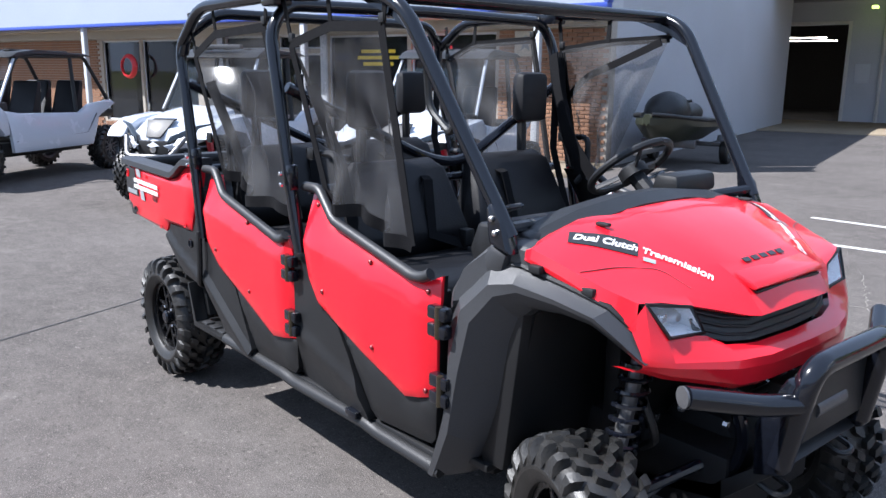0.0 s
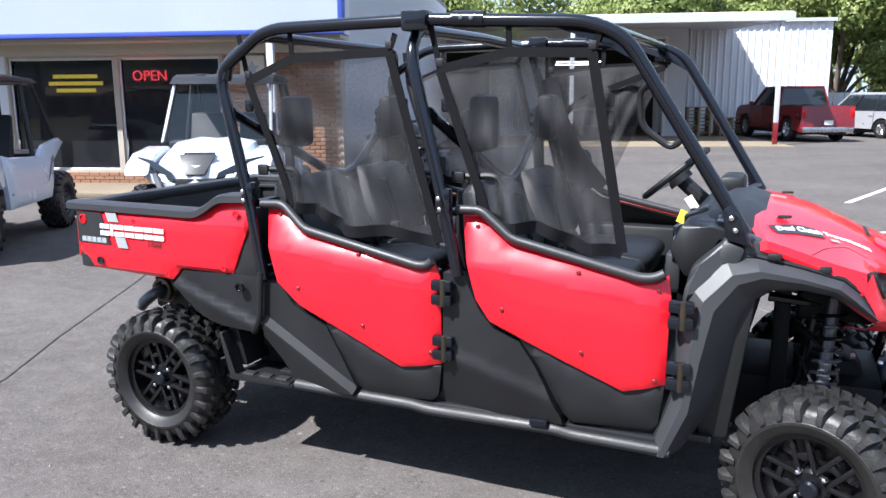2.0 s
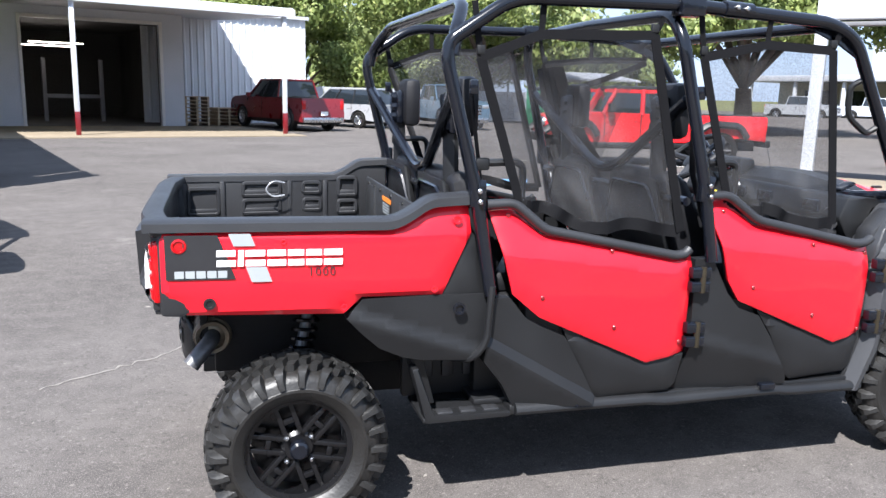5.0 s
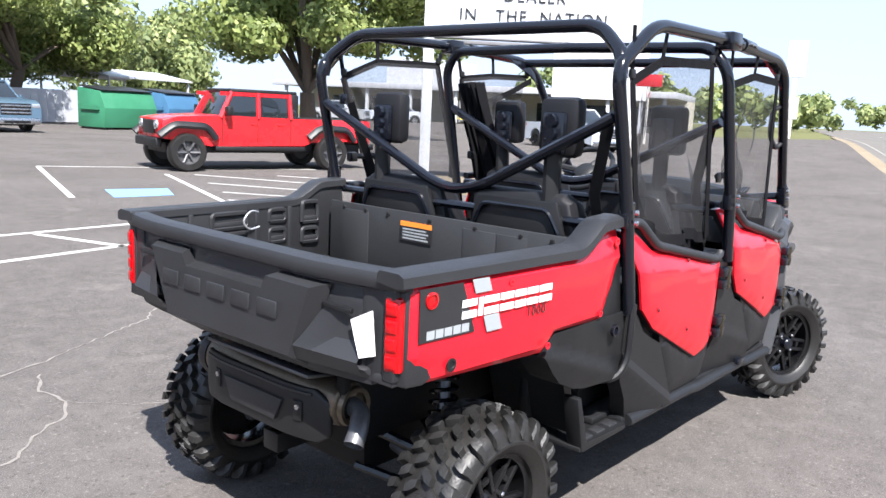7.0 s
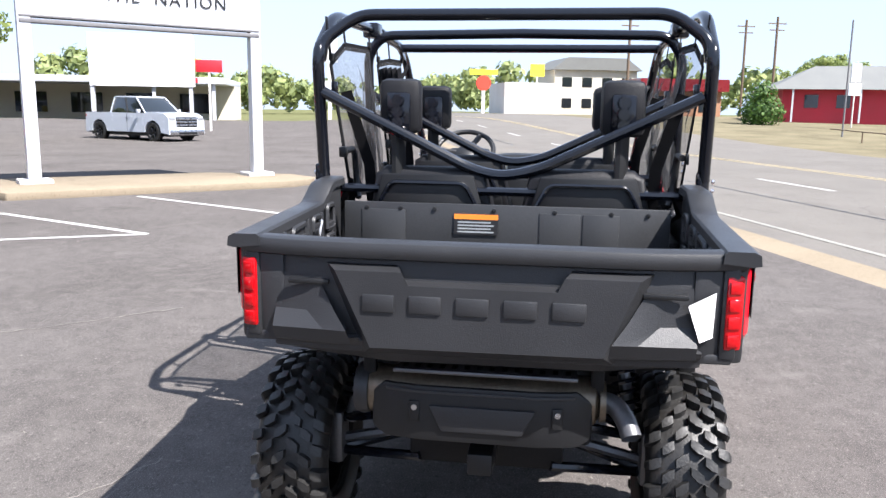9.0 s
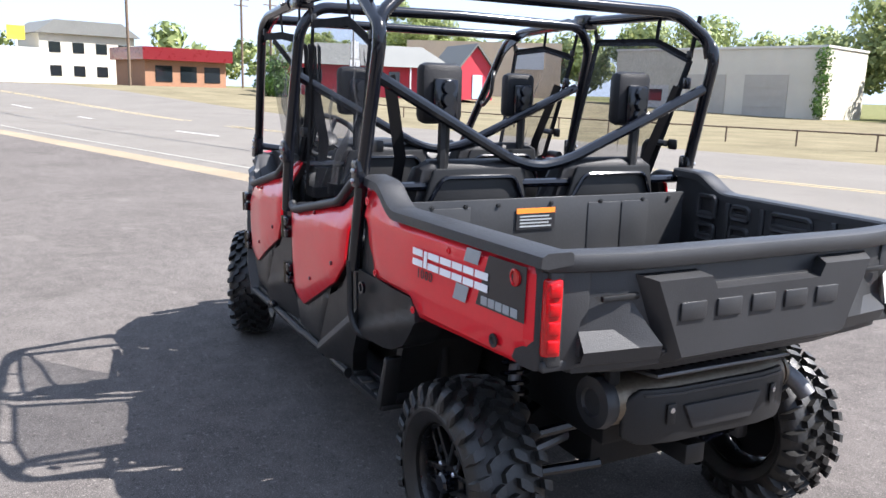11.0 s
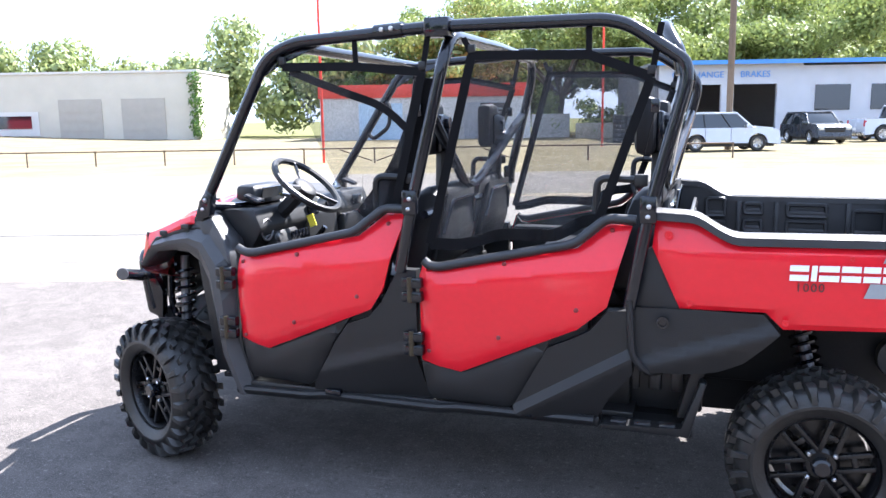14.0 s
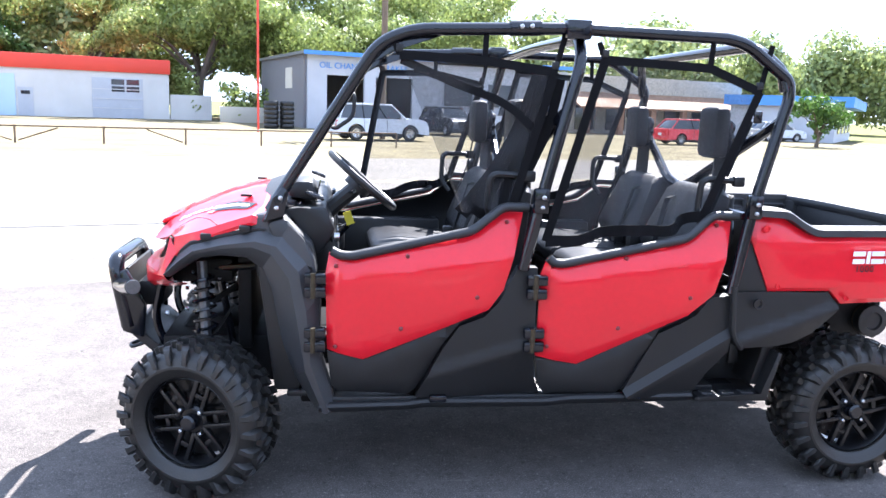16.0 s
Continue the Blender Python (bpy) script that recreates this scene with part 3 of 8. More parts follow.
for u0, u1, z0, z1 in wins:
    w = new("window")
    w.parent = A
    ob = part("pane", boxes((u0 + 0.03, u1 - 0.03, 10.72, 10.728, z0 + 0.03, z1 - 0.03)), SHOP_GLASS, w, "dark shop window pane")
    ob.visible_shadow = False
    part("window_frame", boxes((u0, u0 + 0.04, 10.68, 10.76, z0, z1), (u1 - 0.04, u1, 10.68, 10.76, z0, z1), (u0 + 0.04, u1 - 0.04, 10.68, 10.76, z0, z0 + 0.04), (u0 + 0.04, u1 - 0.04, 10.68, 10.76, z1 - 0.04, z1), bevel=0.004), SIGN_WHITE, w, "pale window frame")
part("door_surround", boxes((-13.4, -13.2, 10.58, 10.66, 0, 2.6), (-11.7, -11.4, 10.58, 10.66, 0, 2.6), (-10.1, -9.92, 10.58, 10.66, 0, 2.6), (-13.2, -11.7, 10.58, 10.66, 2.45, 2.6), (-11.4, -10.1, 10.58, 10.66, 2.45, 2.6), bevel=0.006), SIGN_WHITE, A)
# fascia, soffit and posts
part("fascia", boxes((-26, -3.22, 9.75, 9.95, 2.80, 4.85)), FASCIA, A, "white sign fascia")
part("fascia_border", boxes((-26, -3.16, 9.735, 9.96, 2.72, 2.80), (-3.22, -3.14, 9.735, 9.96, 2.80, 4.87), bevel=0.006), SIGN_BLUE, A, "blue fascia border")
part("fascia_return", boxes((-3.30, -3.22, 9.96, 10.62, 2.74, 4.85)), SIGN_WHITE, A)
part("soffit", boxes((-26, -3.24, 9.96, 10.62, 2.66, 2.72)), SOFFIT, A)
part("beam", boxes((-24, -3.4, 10.50, 10.615, 2.46, 2.66)), SOFFIT, A)
for u in (-4.45, -9.9, -17.6):
    part("canopy_post", boxes((u - 0.06, u + 0.06, 9.80, 9.92, 0.0, 2.74), bevel=0.01), SIGN_WHITE, A, "pale canopy post")
for i, u in enumerate((-6.3, -7.2, -8.0, -9.1, -10.0, -11.0)):
    part("fascia_mark", boxes((u - 0.32, u + 0.32, 9.71, 9.75, 3.55, 4.2 - 0.1 * (i % 2)), bevel=0.02), SIGN_RED, A, "red raised fascia mark")
part("wall_plaque", boxes((-5.28, -4.82, 10.56, 10.605, 1.96, 2.42), bevel=0.01), CREAM_WALL, A, "pale square wall plaque")
star = [(0.15 * (1 if k % 2 == 0 else 0.42) * math.sin(math.pi * k / 5), 0.15 * (1 if k % 2 == 0 else 0.42) * math.cos(math.pi * k / 5)) for k in range(10)]
part("plaque_star", prism([(-5.05 + x, 2.19 + z) for x, z in star], 10.545, 10.562, "y"), GREY_DECAL, A, "grey five-point star")
f = SITE @ Matrix.Translation((-7.15, 10.80, 2.08)) @ Matrix.Rotation(radians(90), 4, "X")
single("neon_sign", moved(writing("OPEN", 0.27, 0.012), f), NEON_RED, "lit red neon sign that reads OPEN", "sign")
for i, (u, z, w) in enumerate(((-8.6, 2.05, 0.9), (-8.6, 1.92, 1.1), (-8.6, 1.79, 0.8))):
    part("window_lettering", boxes((u - w / 2, u + w / 2, 10.712, 10.716, z, z + 0.07)), SIGN_YELLOW, A, "yellow bars of window lettering")
ring = [(0.27 * math.cos(2 * math.pi * k / 24), 0, 0.27 * math.sin(2 * math.pi * k / 24)) for k in range(25)]
single("ring_sign", moved(tube(bmesh.new(), ring, 0.07, 0, 8, 0.5), SITE @ Matrix.Translation((-16.6, 10.40, 1.75))), SIGN_RED, "red ring hung on the showroom wall", "sign")
bricks(A, -5.62, -3.42, 0.0, 2.45, 10.605, 300)
bricks(A, -9.9, -5.62, 0.0, 0.30, 10.605, 0)
bricks(A, -23.9, -18.05, 0.0, 2.45, 10.605, 0)
bricks(A, -18.05, -13.4, 0.0, 0.30, 10.605, 0)
single("walkway", boxes((-24, -3.2, 8.9, 10.5, -0.02, 0.09), bevel=0.02), APRON, "low concrete walkway before the showroom", "kerb", "structure").matrix_world = SITE
for i, u in enumerate((-6.2, -8.3, -9.2, -15.0, -16.8)):
    bike = building("display_vehicle", "dim parked powersports vehicle behind the shop glass", u, 12.6, 0.05, 70 + 15 * i, "vehicle")
    part("body", prism([(-0.7, 0.5), (-0.3, 0.85), (0.2, 0.8), (0.7, 1.05), (0.75, 0.6), (0.1, 0.35), (-0.5, 0.35)], -0.2, 0.2, "y", 0.03), (JEEP_RED, WHITE_PAINT)[i % 2], bike)
    for x in (-0.6, 0.65):
        part("wheel", lathe(bmesh.new(), [(0.0, -0.09), (0.26, -0.09), (0.3, -0.05), (0.3, 0.05), (0.26, 0.09), (0, 0.09)], 16, "y", (x, 0, 0.3)), RUBBER, bike)
    part("handlebar", tube(bmesh.new(), [(0.45, -0.35, 1.12), (0.5, 0, 1.0), (0.45, 0.35, 1.12)], 0.02, 0.1, 6), BLACK, bike)

# workshop with two tall doorways
B = building("workshop_building", "white metal workshop with two tall dark doorways and a deep eave", 0, 0)
wall_face(B, -14, 6.0, 0, 4.3, 29.8, 0.25, [(-5.45, -1.95, 0, 3.48), (0.35, 5.1, 0, 3.88)], WHITE_WALL)
part("shed_floor", boxes((-14, 6, 30.06, 41, 0, 0.03)), ROOM_SHADE, B)
part("back_wall", boxes((-14, 6, 41, 41.2, 0, 5.0)), ROOM_SHADE, B)
part("shed_ceiling", boxes((-14, 6, 30.06, 41, 4.05, 4.15)), ROOM_SHADE, B)
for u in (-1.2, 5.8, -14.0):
    part("inner_wall", boxes((u, u + 0.2, 30.06, 41, 0, 4.05)), ROOM_SHADE, B)
part("roof", prism([(23.9, 4.02), (23.9, 4.26), (24.2, 4.34), (41.4, 5.2), (41.4, 4.95), (29.8, 4.3), (24.3, 4.08)], -14, 8.3, "x"), WHITE_WALL, B, "white metal roof with a deep eave")
for u in (1.22, 7.95, -8):
    post = new("eave_post")
    post.parent = B
    part("post", boxes((u - 0.07, u + 0.07, 24.0, 24.14, 0.75, 4.1), bevel=0.01), SIGN_WHITE, post)
    part("post_base", boxes((u - 0.072, u + 0.072, 23.998, 24.142, 0.0, 0.75), bevel=0.01), MAROON_PAINT, post, "dark red painted post base")
for u0, u1 in ((-5.45, -1.95), (0.35, 5.1)):
    top = 3.48 if u0 < 0 else 3.88
    part("door_frame", boxes((u0 - 0.12, u0, 29.74, 29.8, 0, top + 0.12), (u1, u1 + 0.12, 29.74, 29.8, 0, top + 0.12), (u0, u1, 29.74, 29.8, top, top + 0.12), bevel=0.01), GREY_WALL, B)
    for k in range(2):
        for j in range(2):
            part("tube_lamp", boxes((u0 + 0.5, u0 + 2.4, 32.2 + 3 * k + 0.5 * j, 32.26 + 3 * k + 0.5 * j, 3.12 + 0.02 * j, 3.16 + 0.02 * j)), TUBE_LIGHT, B, "lit fluorescent tube")
# the lift's colour is darkened to stand for the dim bay
part("lift_arm", boxes((1.4, 1.55, 34, 34.2, 0.03, 2.6), (3.6, 3.75, 34, 34.2, 0.03, 2.6), (1.4, 3.75, 34, 34.2, 1.0, 1.15)), DARK_WALL, B)
part("wall_pipe", tube(bmesh.new(), [(-0.75, 29.72, 0), (-0.75, 29.72, 4.2)], 0.06, 0, 8), GREY_WALL, B)
part("eave_lamp", boxes((-1.2, -1.0, 28.9, 29.1, 3.95, 4.05), bevel=0.02), LIME_LIGHT, B, "lime lamp under the eave")
part("notice", boxes((-1.6, -1.1, 29.76, 29.79, 1.4, 2.1), bevel=0.005), SIGN_WHITE, B)
single("workshop_apron", boxes((-14, 8.3, 23.0, 29.8, -0.03, 0.035), bevel=0.01), APRON, "tan concrete apron before the workshop", "pavement", "structure").matrix_world = SITE
W = building("annex_building", "white ribbed metal annex", 0, 0)
part("wall", boxes((5.2, 12.6, 33.2, 33.4, 0, 4.75), (12.4, 12.6, 33.4, 42, 0, 4.75)), SUNLIT_SIDING, W)
mesh = mesh_of("wall_rib", prism([(0, 0), (0.03, -0.04), (0.09, -0.04), (0.12, 0)], 0, 4.7, "z"), SUNLIT_SIDING)
for i in range(24):
    ob = new("wall_rib", mesh)
    ob.parent, ob.location = W, (5.4 + i * 0.3, 33.2, 0.02)
part("roof", prism([(33.0, 4.75), (33.0, 4.9), (42, 5.5), (42, 5.35)], 5.2, 12.7, "x"), WHITE_WALL, W)

for k in range(2):
    stack = building("pallet_stack", "stack of weathered wooden pallets by the annex", 6.75 + k * 1.3, 31.2, 0, 4 * k, "pallets")
    for j in range(8 - 3 * k):
        z = j * 0.15
        for i in range(5):
            part("deck_board", boxes((-0.5, 0.5, -0.48 + i * 0.21, -0.36 + i * 0.21, z + 0.115, z + 0.14)), WOOD, stack)
        part("bearer", boxes((-0.5, -0.42, -0.48, 0.48, z, z + 0.115), (-0.04, 0.04, -0.48, 0.48, z, z + 0.115), (0.42, 0.5, -0.48, 0.48, z, z + 0.115)), WOOD, stack)

# sign on two posts
sgn = thing("letter_board_sign", "white letter-board sign on two white posts", "sign", "", (9.05, 9.25, 0), math.degrees(math.atan2(-3.1, 2.9)))
L = math.hypot(3.1, 2.9)
for x in (0.0, L):
    part("sign_post", boxes((x - 0.11, x + 0.11, -0.11, 0.11, 0.1, 5.0), bevel=0.015), SIGN_WHITE, sgn, "white steel post")
    part("post_foot", boxes((x - 0.28, x + 0.28, -0.28, 0.28, 0.1, 0.2), bevel=0.02), GREY_WALL, sgn)
part("sign_board", boxes((-0.05, L + 0.05, -0.10, 0.10, 3.08, 5.2)), SIGN_WHITE, sgn, "white letter board")
part("board_frame", boxes((-0.08, L + 0.08, -0.13, 0.13, 2.96, 3.03), (-0.08, L + 0.08, -0.125, 0.125, 3.06, 3.10), bevel=0.01), DARK_WALL, sgn, "dark board frame")
for z in (3.34, 3.74, 4.14, 4.54):
    part("letter_rail", boxes((0, L, -0.108, -0.10, z, z + 0.015)), GREY_WALL, sgn)
for body, z in (("IN   THE  NATION", 3.54), ("DEALER", 3.94)):
    part("sign_letters", moved(writing(body, 0.33, 0.006, 1.15), Matrix.Translation((L / 2, -0.115, z)) @ Matrix.Rotation(radians(90), 4, "X")), BLACK_DECAL, sgn, "black sign letters")

# stores along the lot's far side
S = building("store_building", "long white store with a flat canopy roof", 80, 12, 0.3)
part("canopy", boxes((-6, 8, -2, 44, 3.4, 4.0), bevel=0.03), WHITE_WALL, S, "flat white canopy")
part("back_wall", boxes((2, 8, -2, 44, -0.2, 3.4)), CREAM_WALL, S)
part("upper_sign_wall", boxes((-10, -9.5, 0.2, 9.0, 3.0, 7.5)), SUNLIT_SIDING, S, "tall blank white sign wall")
part("upper_block", boxes((-2, 8, 24, 31, 4.0, 7.0)), WHITE_WALL, S)
for i in range(9):
    part("canopy_column", boxes((-5.6, -5.3, -1 + i * 5.4, -0.7 + i * 5.4, -0.2, 3.4)), SIGN_WHITE, S)
for i in range(8):
    part("store_window", boxes((1.9, 1.98, 0.5 + i * 5.3, 3.5 + i * 5.3, 0.6, 2.6)), GLASS_DARK, S)
for y in (0.4, 8.7):
    part("sign_wall_post", boxes((-9.9, -9.6, y, y + 0.3, -0.2, 3.0)), WHITE_WALL, S)
part("store_sign", boxes((-6.15, -6.0, 0.5, 4.5, 3.5, 3.95)), SIGN_RED, S, "red store sign")
rs = building("pylon_sign", "red and white pylon sign by the stores", 44.6, 7.5, 0.3, 0, "sign")
part("pole", boxes((-0.06, 0.06, -0.06, 0.06, -0.3, 3.3)), GREY_WALL, rs)
part("panel", boxes((-0.08, 0.08, -0.75, 0.75, 3.25, 3.95), bevel=0.02), SIGN_RED, rs)
lift = building("forklift", "small yellow forklift under the store canopy", 72.5, 31, 0.3, 200, "forklift")
part("body", boxes((-0.9, 0.6, -0.55, 0.55, 0.4, 1.2), bevel=0.08), SIGN_YELLOW, lift)
part("mast", boxes((0.65, 0.8, -0.4, -0.25, 0.2, 2.4), (0.65, 0.8, 0.25, 0.4, 0.2, 2.4)), DARK_WALL, lift)
part("roof_guard", boxes((-0.6, 0.5, -0.5, 0.5, 2.1, 2.2), (-0.6, -0.5, -0.5, -0.4, 1.2, 2.1), (-0.6, -0.5, 0.4, 0.5, 1.2, 2.1)), DARK_WALL, lift)
for x in (-0.6, 0.4):
    part("wheel", lathe(bmesh.new(), [(0, -0.6), (0.28, -0.6), (0.28, 0.6), (0, 0.6)], 12, "y", (x, 0, 0.28)), RUBBER, lift)

# far end of the road
M = building("motel_building", "two-storey pale motel with a grey roof", 105, -37, 1.2)
part("wall", boxes((0, 9, -6, 6, -0.3, 6.2)), CREAM_WALL, M)
part("roof", prism([(-6.6, 6.2), (6.6, 6.2), (4.2, 7.9), (-4.2, 7.9)], -0.6, 9.6, "x"), ROOF_GREY, M)
for z in (1.0, 3.9):
    for i in range(4):
        part("window", boxes((-0.06, 0.0, -5.2 + i * 2.9, -3.8 + i * 2.9, z, z + 1.3)), GLASS_DARK, M)
part("side_block", boxes((-4, 6, 6.2, 14, -0.3, 4.2)), GREY_WALL, M)
ms = building("roadside_sign", "red oval and yellow roadside signs on one pole", 103, -20.5, 1.0, 0, "sign")
part("pole", boxes((-0.12, 0.12, -0.12, 0.12, -0.2, 5)), GREY_WALL, ms)
part("oval_panel", lathe(bmesh.new(), [(0, -0.15), (1.0, -0.15), (1.0, 0.15), (0, 0.15)], 24, "x", (0, 0, 4.3)), RED_BAND, ms, "red oval panel")
ms.children[-1].scale = (1, 1.9, 1)
part("top_panel", boxes((-0.15, 0.15, -1.9, 1.9, 5.4, 6.1)), SIGN_YELLOW, ms, "yellow panel")
ys = building("yellow_sign", "square yellow sign on a pole", 107, -29, 1.2, 0, "sign")
part("pole", boxes((-0.1, 0.1, -0.1, 0.1, -0.2, 5.4)), GREY_WALL, ys)
part("panel", boxes((-0.15, 0.15, -1.0, 1.0, 5.3, 7.0)), SIGN_YELLOW, ys)
R2 = building("roadside_shop", "low shop with a dark red roof", 86, -41, 1.2)
part("wall", boxes((0, 8, -5, 5, -0.3, 3.0)), BRICK, R2)
part("roof", boxes((-0.8, 8.5, -5.5, 5.5, 3.0, 4.4)), MAROON_PAINT, R2)
for i in range(3):
    part("window", boxes((-0.06, 0, -4.2 + i * 3, -2.2 + i * 3, 0.6, 2.4)), GLASS_DARK, R2)

# red house across the road: front wall from (54.4, -34.6) to (49.3, -47.2)
H = building("red_house", "long red-walled house with a pale grey hipped roof", 54.4, -34.6, 1.25, math.degrees(math.atan2(-12.6, -5.1)))
part("wall", boxes((0, 13.5, 0, 8, -0.3, 2.35)), RED_WALL, H)
bm = bmesh.new()
rv = [bm.verts.new(p) for p in ((-1.2, -1.0, 2.3), (14.4, -1.0, 2.3), (14.4, 9, 2.3), (-1.2, 9, 2.3), (3.0, 4, 4.3), (13.0, 4, 4.3))]
for q in ((0, 1, 5, 4), (1, 2, 5), (2, 3, 4, 5), (3, 0, 4), (3, 2, 1, 0)):
    bm.faces.new([rv[i] for i in q])
part("roof", bm, ROOF_GREY, H, "pale grey hipped roof", 10)
for x in (1.6, 3.9, 8.5):
    part("window", boxes((x, x + 1.0, -0.05, 0.0, 0.9, 1.9)), GLASS_DARK, H)
for x in (0.6, 5.4, 10.2):
    part("porch_post", boxes((x - 0.06, x + 0.06, -0.9, -0.78, -0.2, 2.3)), SIGN_WHITE, H)
part("gable_wall", prism([(13.6, -0.3), (13.6, 2.3), (15.2, 4.2), (16.8, 2.3), (16.8, -0.3)], -3.5, 3, "y"), RED_WALL, H)
part("gable_roof", prism([(13.3, 2.15), (15.2, 4.45), (17.1, 2.15), (17.0, 2.05), (15.2, 4.25), (13.4, 2.05)], -3.8, 3.2, "y"), ROOF_GREY, H)
part("gable_door", boxes((14.9, 15.8, -3.55, -3.5, -0.2, 1.8)), BLUE_DOOR, H)
T1 = building("brick_hall", "plain tan-brown hall behind the red house", 56.4, -71.5, 0.8, 42.7)
part("wall", boxes((-1, 17, -9, 0, -0.5, 6.6)), TAN_WALL, T1)
part("sign_panel", boxes((1.0, 4.5, 0.0, 0.1, 3.6, 6.0)), SIGN_WHITE, T1)
T2 = building("block_garage", "pale block garage with wide doors and ivy at its corner", 25.7, -71.7, 0.1)
part("wall", boxes((0, 22, -10, 0, -0.3, 6.3)), CREAM_WALL, T2)
part("coping", boxes((-0.1, 22.1, -10, 0.12, 6.3, 6.5)), GREY_WALL, T2)
for x in (3.2, 9.3):
    part("roller_door", boxes((x, x + 4.2, 0.0, 0.06, 0, 3.9)), SOFFIT, T2)
    for z in (0.9, 1.8, 2.7):
        part("door_rail", boxes((x, x + 4.2, 0.06, 0.09, z, z + 0.06)), SOFFIT, T2)
part("shop_front", boxes((15.5, 21.5, 0.0, 0.08, 0.5, 2.8)), GREY_WALL, T2)
part("shop_window", boxes((16.2, 19.5, 0.08, 0.12, 1.2, 2.4)), GLASS_DARK, T2)

# white garage with a red band
G = building("band_garage", "white garage with an orange-red roof band", 0, -62)
part("wall", boxes((-5, 12.3, -10, 0, -0.1, 3.4)), GREY_WALL, G)
part("roof_band", boxes((-5.1, 12.4, -10.1, 0.15, 3.4, 4.45), bevel=0.02), RED_BAND, G, "orange-red roof band")
part("roller_door", boxes((5.5, 9.1, 0.0, 0.06, 0, 2.95)), BLUE_DOOR, G, "pale blue roller door")
part("side_door", boxes((4.35, 5.35, 0.0, 0.05, 0, 2.05)), WHITE_WALL, G)
part("door_glass", boxes((4.55, 5.15, 0.05, 0.07, 1.55, 1.8)), GLASS_DARK, G)
part("wide_door", boxes((-3.1, 0.45, 0.0, 0.06, 0, 2.95)), WHITE_WALL, G)
for i in range(3):
    part("door_rail", boxes((-3.1, 0.45, 0.06, 0.09, 0.7 * (i + 1), 0.7 * (i + 1) + 0.05)), GREY_WALL, G)
for i in range(2):
    for j in range(2):
        part("door_pane", boxes((-2.85 + i * 1.05, -1.95 + i * 1.05, 0.06, 0.08, 1.95 + j * 0.52, 2.35 + j * 0.52)), GLASS_DARK, G)
part("yard_wall", boxes((-8.2, -5.1, -0.4, -0.1, -0.1, 1.9)), GREY_WALL, G)
part("low_wall", boxes((-13.2, -8.2, 3.6, 3.9, -0.1, 1.15), bevel=0.02), CREAM_WALL, G, "low tan block wall")

# tyre and brake shop
O = building("brake_shop", "white brake shop with dark bays and a dark side wall", -12.1, -48)
wall_face(O, -9, 0, -0.2, 4.75, -0.25, 0.25, [(-3.9, -1.3, -0.2, 3.5), (-7.4, -4.7, -0.2, 3.5)], WHITE_WALL)
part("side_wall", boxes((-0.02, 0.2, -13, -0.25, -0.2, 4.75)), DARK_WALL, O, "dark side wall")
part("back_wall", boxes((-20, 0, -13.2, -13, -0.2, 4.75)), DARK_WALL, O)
part("long_wall", boxes((-20, -9, -0.25, 0, -0.2, 4.6)), WHITE_WALL, O)
part("roof", boxes((-20.2, 0.4, -13.2, 0.5, 4.75, 4.95)), ROOF_GREY, O)
part("roof_edge", boxes((-20.2, 0.4, 0.5, 0.56, 4.72, 4.98)), BLUE_ROOF, O)
part("shed_floor", boxes((-9, 0, -13, -0.3, -0.2, -0.15)), ROOM_SHADE, O)
for x in (-12, -15.5):
    part("window", boxes((x, x + 2.2, 0.0, 0.05, 1.8, 3.4)), GLASS_DARK, O)
part("wall_notice", boxes((0.2, 0.24, -5, -3.2, 2.6, 4.0)), CREAM_WALL, O)
for body, x in (("OIL CHANGE", -2.4), ("BRAKES", -6.0)):
    part("shop_letters", moved(writing(body, 0.55, 0.02), Matrix.Translation((x, 0.03, 4.1)) @ Matrix.Rotation(radians(180), 4, "Z") @ Matrix.Rotation(radians(90), 4, "X")), BLUE_ROOF, O, "blue shop lettering")
for k in range(2):
    for j in range(6):
        b = building("stacked_tyre", "worn black tyre in a stack by the brake shop", -10.4 + k * 1.0, -46.6, 0.14 + j * 0.28, 30 * j, "tyre")
        part("tyre", lathe(bmesh.new(), [(0.22, -0.13), (0.42, -0.14), (0.46, -0.08), (0.46, 0.08), (0.42, 0.14), (0.22, 0.13)], 20, "z", close=True), RUBBER, b)
        tagged(b, "", "", "stacked tyres")

# strip mall
K = building("strip_mall", "low strip mall with a brown shingle awning", -44, -52, -0.1)
part("wall", boxes((-10, 9, -9, -0.3, -0.3, 4.9)), CREAM_WALL, K)
part("awning", prism([(-0.3, 3.5), (2.2, 2.3), (2.2, 2.15), (-0.3, 3.3)], -12, 9.3, "x"), ROOF_BROWN, K, "brown shingle awning")
for i in range(7):
    part("pier", boxes((-11.6 + i * 3.3, -11.1 + i * 3.3, 1.7, 2.1, -0.3, 2.3)), BRICK, K)
for i in range(6):
    part("shop_window", boxes((-9.4 + i * 3.1, -7.4 + i * 3.1, -0.3, -0.22, 0.4, 2.4)), GLASS_DARK, K)
N = building("blue_roof_shop", "low shop with a blue metal roof", -60, -46, 0.2, 35)
part("wall", boxes((-11, 9, -8, 0, -0.4, 2.6)), WHITE_WALL, N)
part("roof", boxes((-11.5, 9.5, -8.5, 1.2, 2.6, 3.4)), BLUE_ROOF, N)
for i in range(4):
    part("window", boxes((-9.5 + i * 4.4, -7 + i * 4.4, 0, 0.06, 0.5, 2.0)), GLASS_DARK, N)

